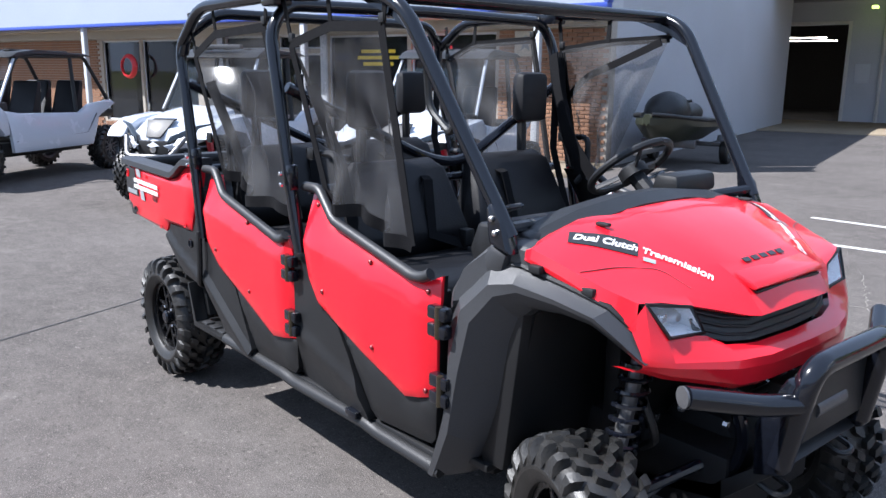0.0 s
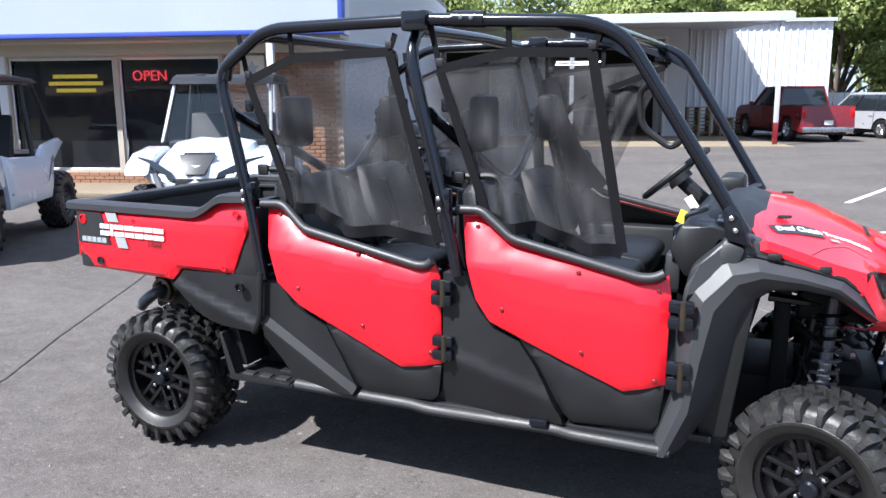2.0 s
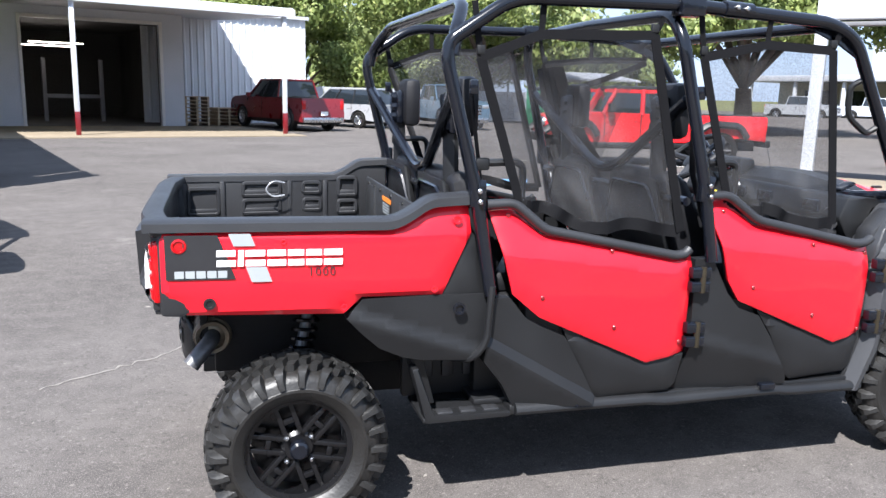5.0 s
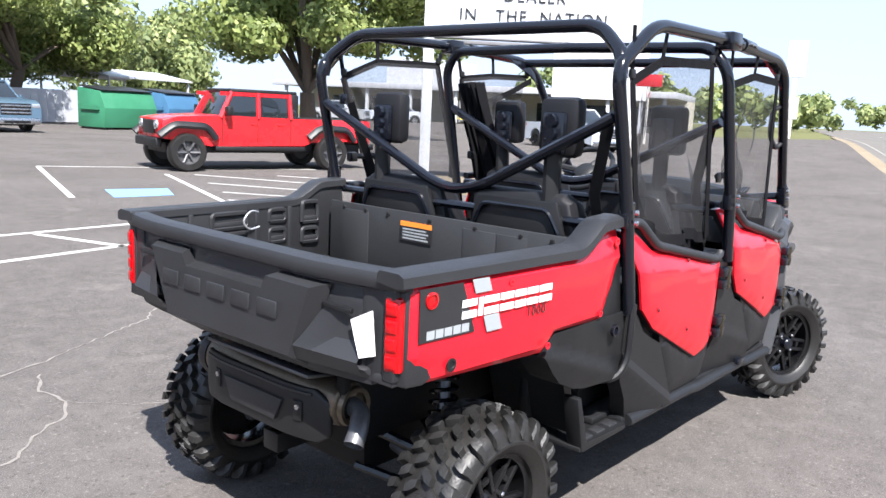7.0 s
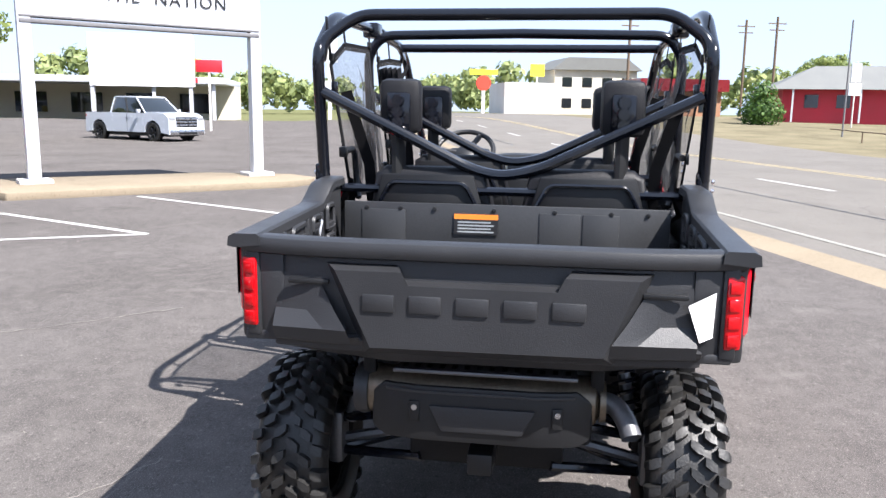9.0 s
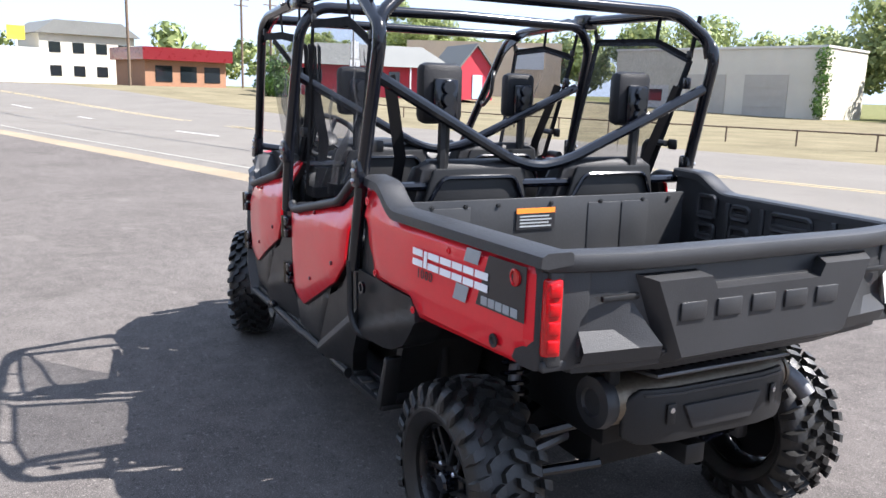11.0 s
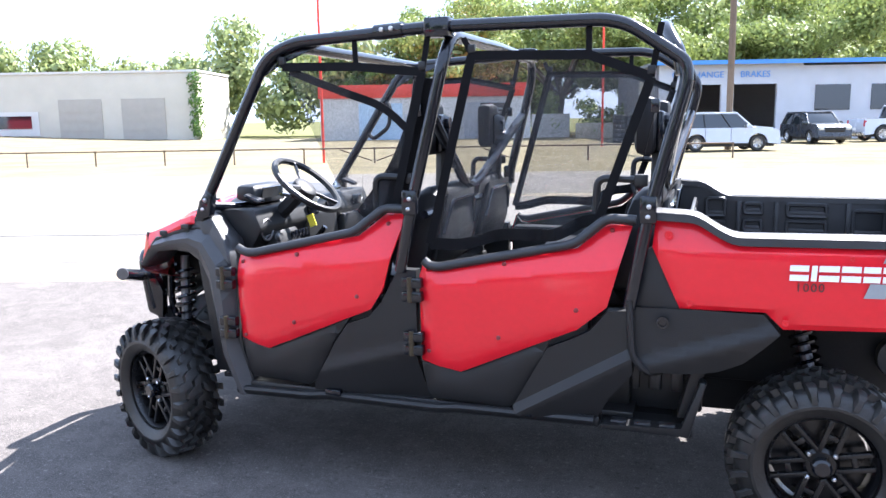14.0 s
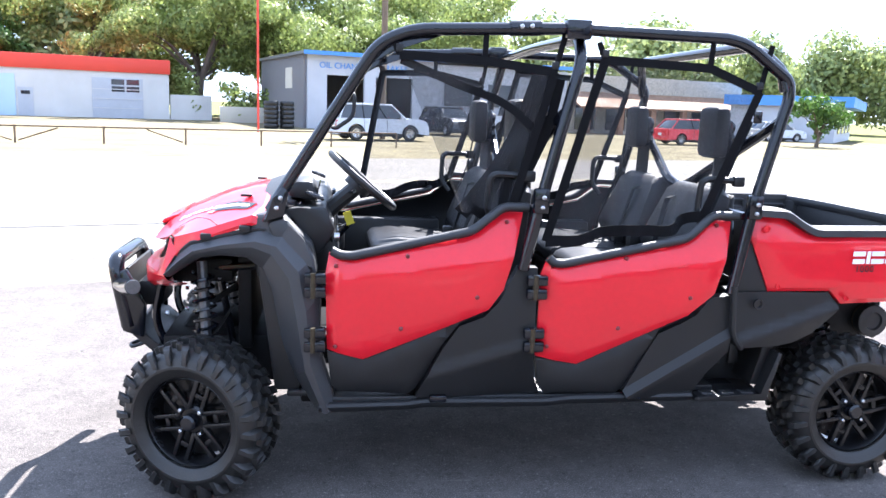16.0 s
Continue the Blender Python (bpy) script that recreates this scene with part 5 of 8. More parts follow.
for s in (-1, 1):
    bm = bmesh.new()
    ridge, arch, far = eased([(x, 0, z) for x, z in RIDGE], 1), eased([(x, 0, z) for x, z in ARCH], 1), OUT
    rows = []
    for i, (r, a, y) in enumerate(zip(ridge, arch, far)):
        turn = (0.10, 0.10, 0.10, 0.085, 0.05, 0.025, 0.012, 0.008, 0.006, 0.004)[i]
        d = (a - r)
        up = -d.normalized()
        def at(k, lift, dy):
            q = r + d * k + up * lift
            return (q.x, s * (y + dy), q.z)
        rows.append([at(0, -0.012, -0.13), at(0, 0.010, -0.128), at(0, 0.012, -0.05), at(0, 0.004, -0.046), at(0, 0.004, -0.040), at(0.03, 0, -0.032), at(0.30, 0, 0.003), at(0.52, 0, 0.0), at(0.74, 0, -0.004 - turn * 0.45), at(0.90, 0, -0.010 - turn * 0.82), at(1.0, 0, -0.022 - turn),
                     at(1.0, -0.004, -0.05 - turn), at(1.0, 0.0, -0.18 - turn * 0.4), at(0.9, 0.0, -0.18 - turn * 0.4), at(0.85, 0, -0.06 - turn), at(0.2, 0, -0.07)])
    vs = loft(bm, rows, True)
    bm.faces.new(vs[0]), bm.faces.new(vs[-1][::-1])
    part("front_fender", bm, FLARE, UTV, "grey-black front fender flare", 14)
    part("fender_lip", tube(bmesh.new(), [(x, s * (y - 0.052), z + 0.010) for (x, z), y in zip(RIDGE, OUT)], 0.011, 0, 8), BLACK, UTV, "black lip between flare and body")
    # shelf between the flare, the cage foot and the hood
    bm = prism([(0.93, 0.93), (0.94, 1.005), (0.985, 1.08), (1.058, 1.165), (1.10, 1.176), (1.194, 1.164), (1.19, 1.135), (1.205, 1.095), (1.16, 1.075), (1.06, 1.07), (0.975, 0.98)], s * 0.56, s * 0.742, "y", 0.014)
    for v in bm.verts:
        if abs(v.co.y) > 0.65:
            v.co.y -= s * (0.34 * max(0, v.co.x - 0.95) + 0.25 * max(0, v.co.z - 1.10))
    part("fender_shelf", bm, FLARE, UTV, "grey-black shelf behind the hood", 25)
    for cx, cy, cz in ((1.215, 0.662, 1.112), (1.37, 0.618, 1.072)):
        part("fender_clip", boxes((cx - 0.022, cx + 0.022, s * cy - 0.012, s * cy + 0.016, cz - 0.012, cz + 0.012), bevel=0.005), BLACK, UTV)
    part("wheel_well", prism([(0.96, 0.42), (1.02, 0.42), (1.12, 0.7), (1.17, 0.97), (1.26, 1.0), (1.26, 1.06), (1.1, 1.05), (1.0, 0.9)], s * 0.30, s * 0.62, "y", 0.012), UNDERSIDE, UTV)

# hood: lines from back to front at growing distance from the middle
HOOD = [[(1.115, 0.0, 1.236), (1.22, 0.0, 1.23), (1.36, 0.0, 1.192), (1.5, 0.0, 1.132), (1.6, 0.0, 1.074), (1.662, 0.0, 1.0)],
        [(1.125, 0.1, 1.234), (1.22, 0.1, 1.228), (1.36, 0.105, 1.189), (1.5, 0.11, 1.128), (1.6, 0.11, 1.07), (1.66, 0.11, 0.998)],
        [(1.15, 0.2, 1.23), (1.23, 0.215, 1.223), (1.36, 0.215, 1.184), (1.5, 0.212, 1.121), (1.595, 0.208, 1.064), (1.652, 0.205, 0.994)],
        [(1.16, 0.235, 1.222), (1.24, 0.25, 1.212), (1.365, 0.25, 1.174), (1.485, 0.25, 1.114), (1.575, 0.248, 1.054), (1.632, 0.24, 0.996)],
        [(1.15, 0.4, 1.218), (1.255, 0.398, 1.2), (1.355, 0.395, 1.156), (1.44, 0.395, 1.116), (1.505, 0.395, 1.072), (1.552, 0.39, 1.032)],
        [(1.155, 0.53, 1.188), (1.26, 0.52, 1.162), (1.345, 0.515, 1.128), (1.42, 0.51, 1.101), (1.475, 0.51, 1.079), (1.525, 0.51, 1.058)],
        [(1.188, 0.655, 1.164), (1.26, 0.638, 1.14), (1.33, 0.622, 1.115), (1.4, 0.605, 1.09), (1.45, 0.59, 1.075), (1.5, 0.572, 1.06)],
        [(1.192, 0.664, 1.136), (1.265, 0.65, 1.112), (1.335, 0.635, 1.085), (1.4, 0.62, 1.055), (1.455, 0.6, 1.022), (1.505, 0.588, 0.99)]]
HOOD_LINES = [eased(l, 3) for l in HOOD]


def hood_height(x, y):
    """Height of the hood, read off its lines."""
    y = abs(y)
    marks = []
    for l in HOOD_LINES:
        i = max(0, min(len(l) - 2, sum(1 for p in l if p.x < x) - 1))
        f = (x - l[i].x) / max(1e-6, l[i + 1].x - l[i].x)
        marks.append((l[i].y + (l[i + 1].y - l[i].y) * f, l[i].z + (l[i + 1].z - l[i].z) * f))
    for (y0, z0), (y1, z1) in zip(marks, marks[1:]):
        if y <= y1:
            return z0 + (z1 - z0) * (y - y0) / (y1 - y0)
    return marks[-1][1]


bm = bmesh.new()
full = [[Vector((p.x, -p.y, p.z)) for p in l] for l in reversed(HOOD_LINES[1:])] + HOOD_LINES
vs = loft(bm, full)
back = bmesh.ops.duplicate(bm, geom=bm.verts[:] + bm.edges[:] + bm.faces[:])
for v in back["geom"]:
    if isinstance(v, bmesh.types.BMVert):
        v.co += Vector((-0.022, 0, -0.007))
    elif isinstance(v, bmesh.types.BMFace):
        v.normal_flip()
rim = [e for e in bm.edges if e.is_boundary]
bmesh.ops.bridge_loops(bm, edges=rim)
part("hood", bm, RED, UTV, "glossy red hood with a raised middle", 16)
# nose: chin, cheeks, grille and lamps
SECTIONS = [(0.0, [(1.648, 0.912), (1.675, 0.905), (1.698, 0.893), (1.705, 0.868), (1.70, 0.822), (1.665, 0.795), (1.58, 0.79)]),
            (0.20, [(1.638, 0.912), (1.666, 0.904), (1.690, 0.890), (1.696, 0.866), (1.692, 0.82), (1.66, 0.795), (1.57, 0.79)]),
            (0.31, [(1.61, 0.920), (1.638, 0.908), (1.662, 0.890), (1.670, 0.868), (1.668, 0.82), (1.64, 0.80), (1.55, 0.795)]),
            (0.36, [(1.578, 0.948), (1.605, 0.922), (1.645, 0.893), (1.652, 0.872), (1.648, 0.832), (1.62, 0.815), (1.53, 0.81)]),
            (0.51, [(1.55, 0.972), (1.572, 0.93), (1.584, 0.905), (1.588, 0.89), (1.575, 0.865), (1.55, 0.85), (1.47, 0.85)]),
            (0.568, [(1.518, 1.06), (1.548, 0.94), (1.556, 0.915), (1.558, 0.90), (1.545, 0.885), (1.52, 0.872), (1.45, 0.87)]),
            (0.592, [(1.49, 1.0), (1.53, 0.935), (1.54, 0.912), (1.54, 0.90), (1.53, 0.888), (1.51, 0.878), (1.44, 0.875)])]
chin = bmesh.new()
rows = [[Vector((x, y * s, z)) for x, z in sec] for s, y, sec in [(-1, y, q) for y, q in reversed(SECTIONS[1:])] + [(1, y, q) for y, q in SECTIONS]]
loft(chin, rows)
bmesh.ops.solidify(chin, geom=chin.faces[:], thickness=0.012)
part("chin", chin, RED, UTV, "glossy red chin below the grille", 20)
for s in (-1, 1):
    lamp = new("headlight")
    lamp.parent = UTV
    tagged(lamp, "clear angular headlight")
    corner = [Vector((1.517, s * 0.556, 1.056)), Vector((1.548, s * 0.402, 1.030)), Vector((1.566, s * 0.36, 0.955)), Vector((1.562, s * 0.508, 0.970))]
    mid = sum(corner, Vector()) / 4
    inward = Vector((-0.07, -s * 0.02, -0.004))
    bm = bmesh.new()
    ring = [bm.verts.new(c + inward * 0.1) for c in corner]
    deep = [bm.verts.new(mid + (c - mid) * 0.72 + inward) for c in corner]
    for i in range(4):
        bm.faces.new((ring[i - 1], ring[i], deep[i], deep[i - 1]))
    bm.faces.new(deep)
    part("reflector", bm, LAMP_SHELL, lamp, "faceted reflector with its shine put in as white", 5)
    bm = bmesh.new()
    for k in (0.33, 0.68):
        c = (corner[0] + corner[3]) / 2 * (1 - k) + (corner[1] + corner[2]) / 2 * k + inward * 0.62
        lathe(bm, [(0.0, 0.016), (0.012, 0.014), (0.02, 0.0), (0.022, -0.03)][::-1], 14, "x", c)
    part("projector", bm, STEEL, lamp, "round projector lens")
    bm = bmesh.new()
    vs = [bm.verts.new(c + (c - mid) * 0.02) for c in corner]
    bulge = bm.verts.new(mid + Vector((0.012, s * 0.006, 0.002)))
    for i in range(4):
        bm.faces.new((vs[i - 1], vs[i], bulge))
    part("lens", bm, LENS, lamp, "clear lamp cover", 30)
    bm = tube(bmesh.new(), [c + (c - mid) * 0.05 for c in corner + corner[:1]], 0.006, 0, 5)
    part("bezel", bm, BLACK, lamp)
GRILLE = [(0.0, 1.635, 1.0, 1.645, 0.915), (0.20, 1.615, 0.99, 1.635, 0.915), (0.29, 1.58, 1.005, 1.61, 0.923), (0.38, 1.535, 1.03, 1.562, 0.95)]
bm = bmesh.new()
rows = [[Vector((a - 0.03, sg * y, b + 0.01)), Vector((c - 0.012, sg * y, d)), Vector((c - 0.05, sg * y, d - 0.02))] for sg, (y, a, b, c, d) in [(-1, g) for g in reversed(GRILLE[1:])] + [(1, g) for g in GRILLE]]
loft(bm, rows)
bmesh.ops.solidify(bm, geom=bm.faces[:], thickness=0.015)
part("grille", bm, BLACK, UTV, "black front grille")
for k in range(3):
    q = 0.22 + 0.28 * k
    line = [Vector((a * (1 - q) + c * q - 0.012, sg * y, b * (1 - q) + d * q)) for sg, (y, a, b, c, d) in [(-1, g) for g in reversed(GRILLE[1:])] + [(1, g) for g in GRILLE]]
    part("grille_slat", tube(bmesh.new(), line, 0.004, 0, 6), BLACK, UTV)
part("hood_scoop", prism([(1.55, 1.102), (1.612, 1.080), (1.628, 1.064), (1.614, 1.056), (1.56, 1.08)], -0.20, 0.20, "y", 0.006), RED, UTV)
part("scoop_gap", boxes((1.607, 1.621, -0.185, 0.185, 1.046, 1.055), bevel=0.002), BLACK, UTV)
for k in range(5):
    y = 0.096 - k * 0.048
    bm = moved(boxes((-0.009, 0.009, -0.017, 0.017, 0, 0.002)), Matrix.Translation((1.53, y, hood_height(1.53, 0.1) + 0.004)) @ Matrix.Rotation(radians(27), 4, "Y"))
    part("hood_mark", bm, BLACK_DECAL, UTV)
for s in (-1, 1):
    part("hood_latch", moved(boxes((-0.024, 0.024, -0.010, 0.010, 0, 0.011), bevel=0.004), Matrix.Translation((1.235, s * 0.40, hood_height(1.235, 0.40) + 0.004))), BLACK, UTV)

for s in (-1, 1):
    seam = [(x, s * y, hood_height(x, y) + 0.001) for x, y in ((1.33, 0.612), (1.37, 0.50), (1.44, 0.40), (1.52, 0.36))]
    part("hood_seam", tube(bmesh.new(), seam, 0.0022, 0.03, 6), MAROON_PAINT, UTV, "fine seam in the hood")

# decal along each side of the hood, laid on its curve
def draped(bm, lift):
    for v in bm.verts:
        v.co.z = hood_height(v.co.x, v.co.y) + lift + v.co.z
    return bm


def hood_frame(s, lead=0.0, drop=0.0):
    """Plan frame along the decal line: from the rear outer corner to the front inner one on one side, the other way on the other."""
    a, b = Vector((1.20, s * 0.515)), Vector((1.542, s * 0.255))
    way = (b - a).normalized() if s < 0 else (a - b).normalized()
    mid = (a + b) / 2
    m = Matrix(((way.x, -way.y, 0, mid.x), (way.y, way.x, 0, mid.y), (0, 0, 1, 0), (0, 0, 0, 1)))
    return m @ Matrix.Translation((lead, drop, 0))


for s in (-1, 1):
    f = hood_frame(s)
    bm = bmesh.new()
    for i in range(10):
        x = (-0.215 if s < 0 else 0.015) + i * 0.02
        box(bm, x, x + 0.02, -0.028, 0.03, 0, 0.001)
    bmesh.ops.remove_doubles(bm, verts=bm.verts, dist=0.0004)
    part("hood_decal", draped(moved(bm, f), 0.0025), BLACK_DECAL, UTV, "black decal band on the hood")
    bm = moved(writing("Dual Clutch Transmission", 0.037, 0.0006, 1.0, 0.0007), f)
    xs = [(f.inverted() @ v.co).x for v in bm.verts]
    fit = 0.395 / (max(xs) - min(xs))
    slant = Matrix.Identity(4)
    slant[0][1] = 0.22
    moved(bm, f @ slant @ Matrix.Scale(fit, 4, (1, 0, 0)) @ Matrix.Scale(0.98, 4, (0, 1, 0)) @ f.inverted())
    part("hood_lettering", draped(bm, 0.005), WHITE_DECAL, UTV, "white lettering on the hood")
    part("decal_chip", draped(moved(boxes((0.0, 0.035, -0.042, -0.026, 0, 0.001)), f), 0.003), GREY_DECAL, UTV)

# front bumper: a plated middle hoop and two outer tubes
bm = bmesh.new()
tube(bm, [(1.765, -0.25, 0.60), (1.82, -0.24, 0.895), (1.82, 0.24, 0.895), (1.765, 0.25, 0.60)], 0.034, 0.07, 12)
part("bumper_hoop", bm, GLOSS, UTV, "gloss black bumper hoop")
for s in (-1, 1):
    bm = bmesh.new()
    tube(bm, [(1.665, s * 0.585, 0.855), (1.75, s * 0.36, 0.80), (1.80, s * 0.25, 0.79)], 0.031, 0.04, 12)
    part("bumper_tube", bm, GLOSS, UTV, "gloss black outer bumper tube")
    part("tube_cap", moved(lathe(bmesh.new(), [(0.0, 0.004), (0.029, 0.004), (0.029, -0.002), (0, -0.002)], 14, "y"), Matrix.Translation((1.662, s * 0.589, 0.856)) @ Matrix.Rotation(radians(25 * s), 4, "Z")), DULL_STEEL, UTV)
    part("bumper_plate", prism([(1.70, 0.55), (1.79, 0.58), (1.825, 0.84), (1.77, 0.86), (1.69, 0.70)], s * 0.225, s * 0.27, "y", 0.008), GLOSS, UTV)
part("bumper_mesh", boxes((1.765, 1.78, -0.22, 0.22, 0.64, 0.86), bevel=0.004), BLACK, UTV)
part("skid_plate", prism([(1.77, 0.58), (1.60, 0.42), (1.15, 0.33), (1.15, 0.36), (1.58, 0.46), (1.73, 0.60)], -0.26, 0.26, "y", 0.006), BLACK, UTV)
part("winch", boxes((1.64, 1.755, -0.12, 0.12, 0.66, 0.78), bevel=0.02), BLACK, UTV)
part("winch_drum", lathe(bmesh.new(), [(0.0, -0.09), (0.03, -0.09), (0.03, 0.09), (0.0, 0.09)], 12, "y", (1.76, 0, 0.72)), DULL_STEEL, UTV)

# --- running gear ---
part("frame", boxes((-1.60, 1.62, -0.26, 0.26, 0.34, 0.56), (-0.95, 1.0, -0.60, 0.60, 0.36, 0.42), (-1.75, -0.95, -0.34, 0.34, 0.5, 0.84), bevel=0.015), UNDERSIDE, UTV, "black chassis frame and underbody")
for s in (-1, 1):
    for x, top_x in ((1.405, 1.42), (-1.46, -1.38)):
        for z, z2 in ((0.30, 0.36), (0.42, 0.52)):
            for dx in (-0.14, 0.14):
                part("suspension_arm", tube(bmesh.new(), [(x, s * 0.56, z), (x + dx, s * 0.22, z2)], 0.018, 0, 8), GLOSS, UTV)
        part("axle_shaft", tube(bmesh.new(), [(x, s * 0.54, 0.343), (x, s * 0.2, 0.42)], 0.02, 0, 8), DULL_STEEL, UTV)
        part("knuckle", boxes((x - 0.05, x + 0.05, s * 0.52, s * 0.58, 0.26, 0.46), bevel=0.02), DULL_STEEL, UTV)
        a, b = Vector((x - 0.02, s * 0.50, 0.42)), Vector((top_x, s * 0.42, 0.93 if x > 0 else 0.84))
        shock = new("shock_absorber")
        shock.parent = UTV
        part("damper", tube(bmesh.new(), [a, b], 0.022, 0, 10), DULL_STEEL, shock)
        way = (b - a).normalized()
        u = way.orthogonal().normalized()
        v = way.cross(u)
        n = 9 * 12
        coil = [a + (b - a) * (0.2 + 0.72 * k / n) + (u * math.cos(2 * math.pi * k / 12) + v * math.sin(2 * math.pi * k / 12)) * 0.045 for k in range(n + 1)]
        part("spring", tube(bmesh.new(), coil, 0.0075, 0, 5), GLOSS, shock, "black coil spring")
    part("rear_inner_fender", prism([(-1.0, 0.45), (-1.06, 0.66), (-1.2, 0.83), (-1.75, 0.85), (-1.75, 0.87), (-1.18, 0.865), (-1.02, 0.68), (-0.96, 0.45)], s * 0.36, s * 0.70, "y", 0.006), BLACK, UTV)

# front end under the hood: frame tubes, radiator, hoses and fittings
part("radiator", boxes((1.22, 1.28, -0.34, 0.34, 0.52, 0.98), bevel=0.01), UNDERSIDE, UTV, "black radiator")
part("nose_lining", boxes((1.30, 1.56, -0.34, 0.34, 0.82, 0.93), bevel=0.02), UNDERSIDE, UTV)
part("gear_case", prism([(1.30, 0.40), (1.56, 0.40), (1.60, 0.50), (1.52, 0.62), (1.34, 0.62), (1.28, 0.52)], -0.13, 0.13, "y", 0.03), UNDERSIDE, UTV, "black front gear case")
for s in (-1, 1):
    part("frame_tube", tube(bmesh.new(), [(1.05, s * 0.24, 0.42), (1.58, s * 0.22, 0.44), (1.66, s * 0.24, 0.62), (1.60, s * 0.30, 0.86), (1.20, s * 0.34, 0.90)], 0.019, 0.08, 8), GLOSS, UTV, "black frame tube")
    part("frame_tube", tube(bmesh.new(), [(1.30, s * 0.24, 0.43), (1.36, s * 0.32, 0.86)], 0.016, 0, 8), GLOSS, UTV)
    part("hose", tube(bmesh.new(), [(1.28, s * 0.26, 0.80), (1.40, s * 0.40, 0.74), (1.46, s * 0.38, 0.60), (1.34, s * 0.28, 0.50)], 0.014, 0.06, 8), RUBBER, UTV, "black rubber hose")
    part("tie_rod", tube(bmesh.new(), [(1.30, s * 0.12, 0.50), (1.30, s * 0.52, 0.38)], 0.011, 0, 8), DULL_STEEL, UTV, "dull steel tie rod")
    part("brake_hose", tube(bmesh.new(), [(1.30, s * 0.34, 0.72), (1.38, s * 0.48, 0.60), (1.42, s * 0.50, 0.42)], 0.006, 0.06, 6), RUBBER, UTV)
    part("brake_disc", lathe(bmesh.new(), [(0.05, -0.003), (0.115, -0.003), (0.115, 0.003), (0.05, 0.003)], 24, "y", (1.405, s * 0.53, 0.328), close=True), DULL_STEEL, UTV, "dull steel brake disc")
    part("brake_caliper", boxes((1.30, 1.36, s * 0.51, s * 0.55, 0.36, 0.44), bevel=0.01), UNDERSIDE, UTV)
    for x, y, z in ((1.56, 0.27, 0.80), (1.50, 0.33, 0.70), (1.44, 0.36, 0.66), (1.60, 0.25, 0.66), (1.58, 0.24, 0.50), (1.36, 0.33, 0.84)):
        part("frame_bolt", lathe(bmesh.new(), [(0.0, -0.008), (0.011, -0.008), (0.011, 0.006), (0.0, 0.008)], 6, "x", (x, s * y, z)), STEEL, UTV, "bright frame bolt")
    part("tow_loop", tube(bmesh.new(), [(1.70, s * 0.16, 0.52), (1.76, s * 0.16, 0.50), (1.775, s * 0.20, 0.50), (1.76, s * 0.24, 0.50), (1.70, s * 0.24, 0.52)], 0.009, 0.02, 6), BLACK, UTV)

def sliced(bm):
    """Cuts across the width, so that a long bar can bend."""
    for k in range(-8, 9):
        bmesh.ops.bisect_plane(bm, geom=list(bm.verts) + list(bm.edges) + list(bm.faces), plane_co=(0, k * 0.088, 0), plane_no=(0, 1, 0))
    return bm


# exhaust across the tail: can with a stepped end, guard with curved ends
part("muffler", lathe(bmesh.new(), [(0.0, -0.36), (0.05, -0.36), (0.072, -0.345), (0.078, -0.30), (0.078, 0.34), (0.07, 0.36), (0.0, 0.36)], 24, "y", (-1.755, 0, 0.655)), MUFFLER_TAN, UTV, "heat-tanned steel muffler")
part("end_ring", lathe(bmesh.new(), [(0.048, -0.375), (0.062, -0.378), (0.066, -0.36), (0.048, -0.36)], 24, "y", (-1.755, 0, 0.655), close=True), MUFFLER_TAN, UTV, "heat-tanned muffler end ring")
part("muffler_end", lathe(bmesh.new(), [(0.0, 0.352), (0.078, 0.352), (0.084, 0.372), (0.078, 0.395), (0.045, 0.40), (0.04, 0.39), (0.0, 0.39)], 24, "y", (-1.755, 0, 0.655)), GREY_PLASTIC, UTV)
tail_pipe = tube(bmesh.new(), [(-1.755, -0.35, 0.655), (-1.76, -0.405, 0.652), (-1.80, -0.44, 0.615), (-1.835, -0.455, 0.575)], 0.031, 0.05, 14, caps=False)
bmesh.ops.solidify(tail_pipe, geom=tail_pipe.faces[:], thickness=0.003)
part("exhaust_tip", tail_pipe, DULL_STEEL, UTV, "dull steel exhaust tip")


def guard_curve(bm):
    for v in bm.verts:
        v.co.x += 0.028 + 0.05 * max(0.0, (abs(v.co.y) - 0.20) / 0.14) ** 1.6
    return bm


guard = prism([(0.335, 0.668), (0.29, 0.712), (-0.29, 0.712), (-0.338, 0.668), (-0.338, 0.56), (-0.30, 0.538), (0.29, 0.538), (0.335, 0.56)], -1.905, -1.885, "x", 0.008)
part("muffler_guard", guard_curve(sliced(guard)), BLACK, UTV, "grey-black muffler guard")
top = moved(boxes((-0.11, 0.02, -0.29, 0.26, -0.006, 0.006), bevel=0.004), Matrix.Translation((-1.77, 0, 0.742)) @ Matrix.Rotation(radians(8), 4, "Y"))
part("guard_top", top, DULL_STEEL, UTV, "perforated steel guard top")
for k in range(14):
    part("guard_hole", boxes((-1.866, -1.80, -0.27 + k * 0.038, -0.254 + k * 0.038, 0.754, 0.757)), UNDERSIDE, UTV)
part("guard_panel", guard_curve(prism([(0.15, 0.655), (-0.17, 0.655), (-0.13, 0.575), (0.11, 0.575)], -1.915, -1.903, "x", 0.005)), GREY_PLASTIC, UTV)
part("guard_ridge", guard_curve(sliced(boxes((-1.911, -1.903, -0.285, 0.285, 0.690, 0.700), bevel=0.003))), GREY_PLASTIC, UTV)
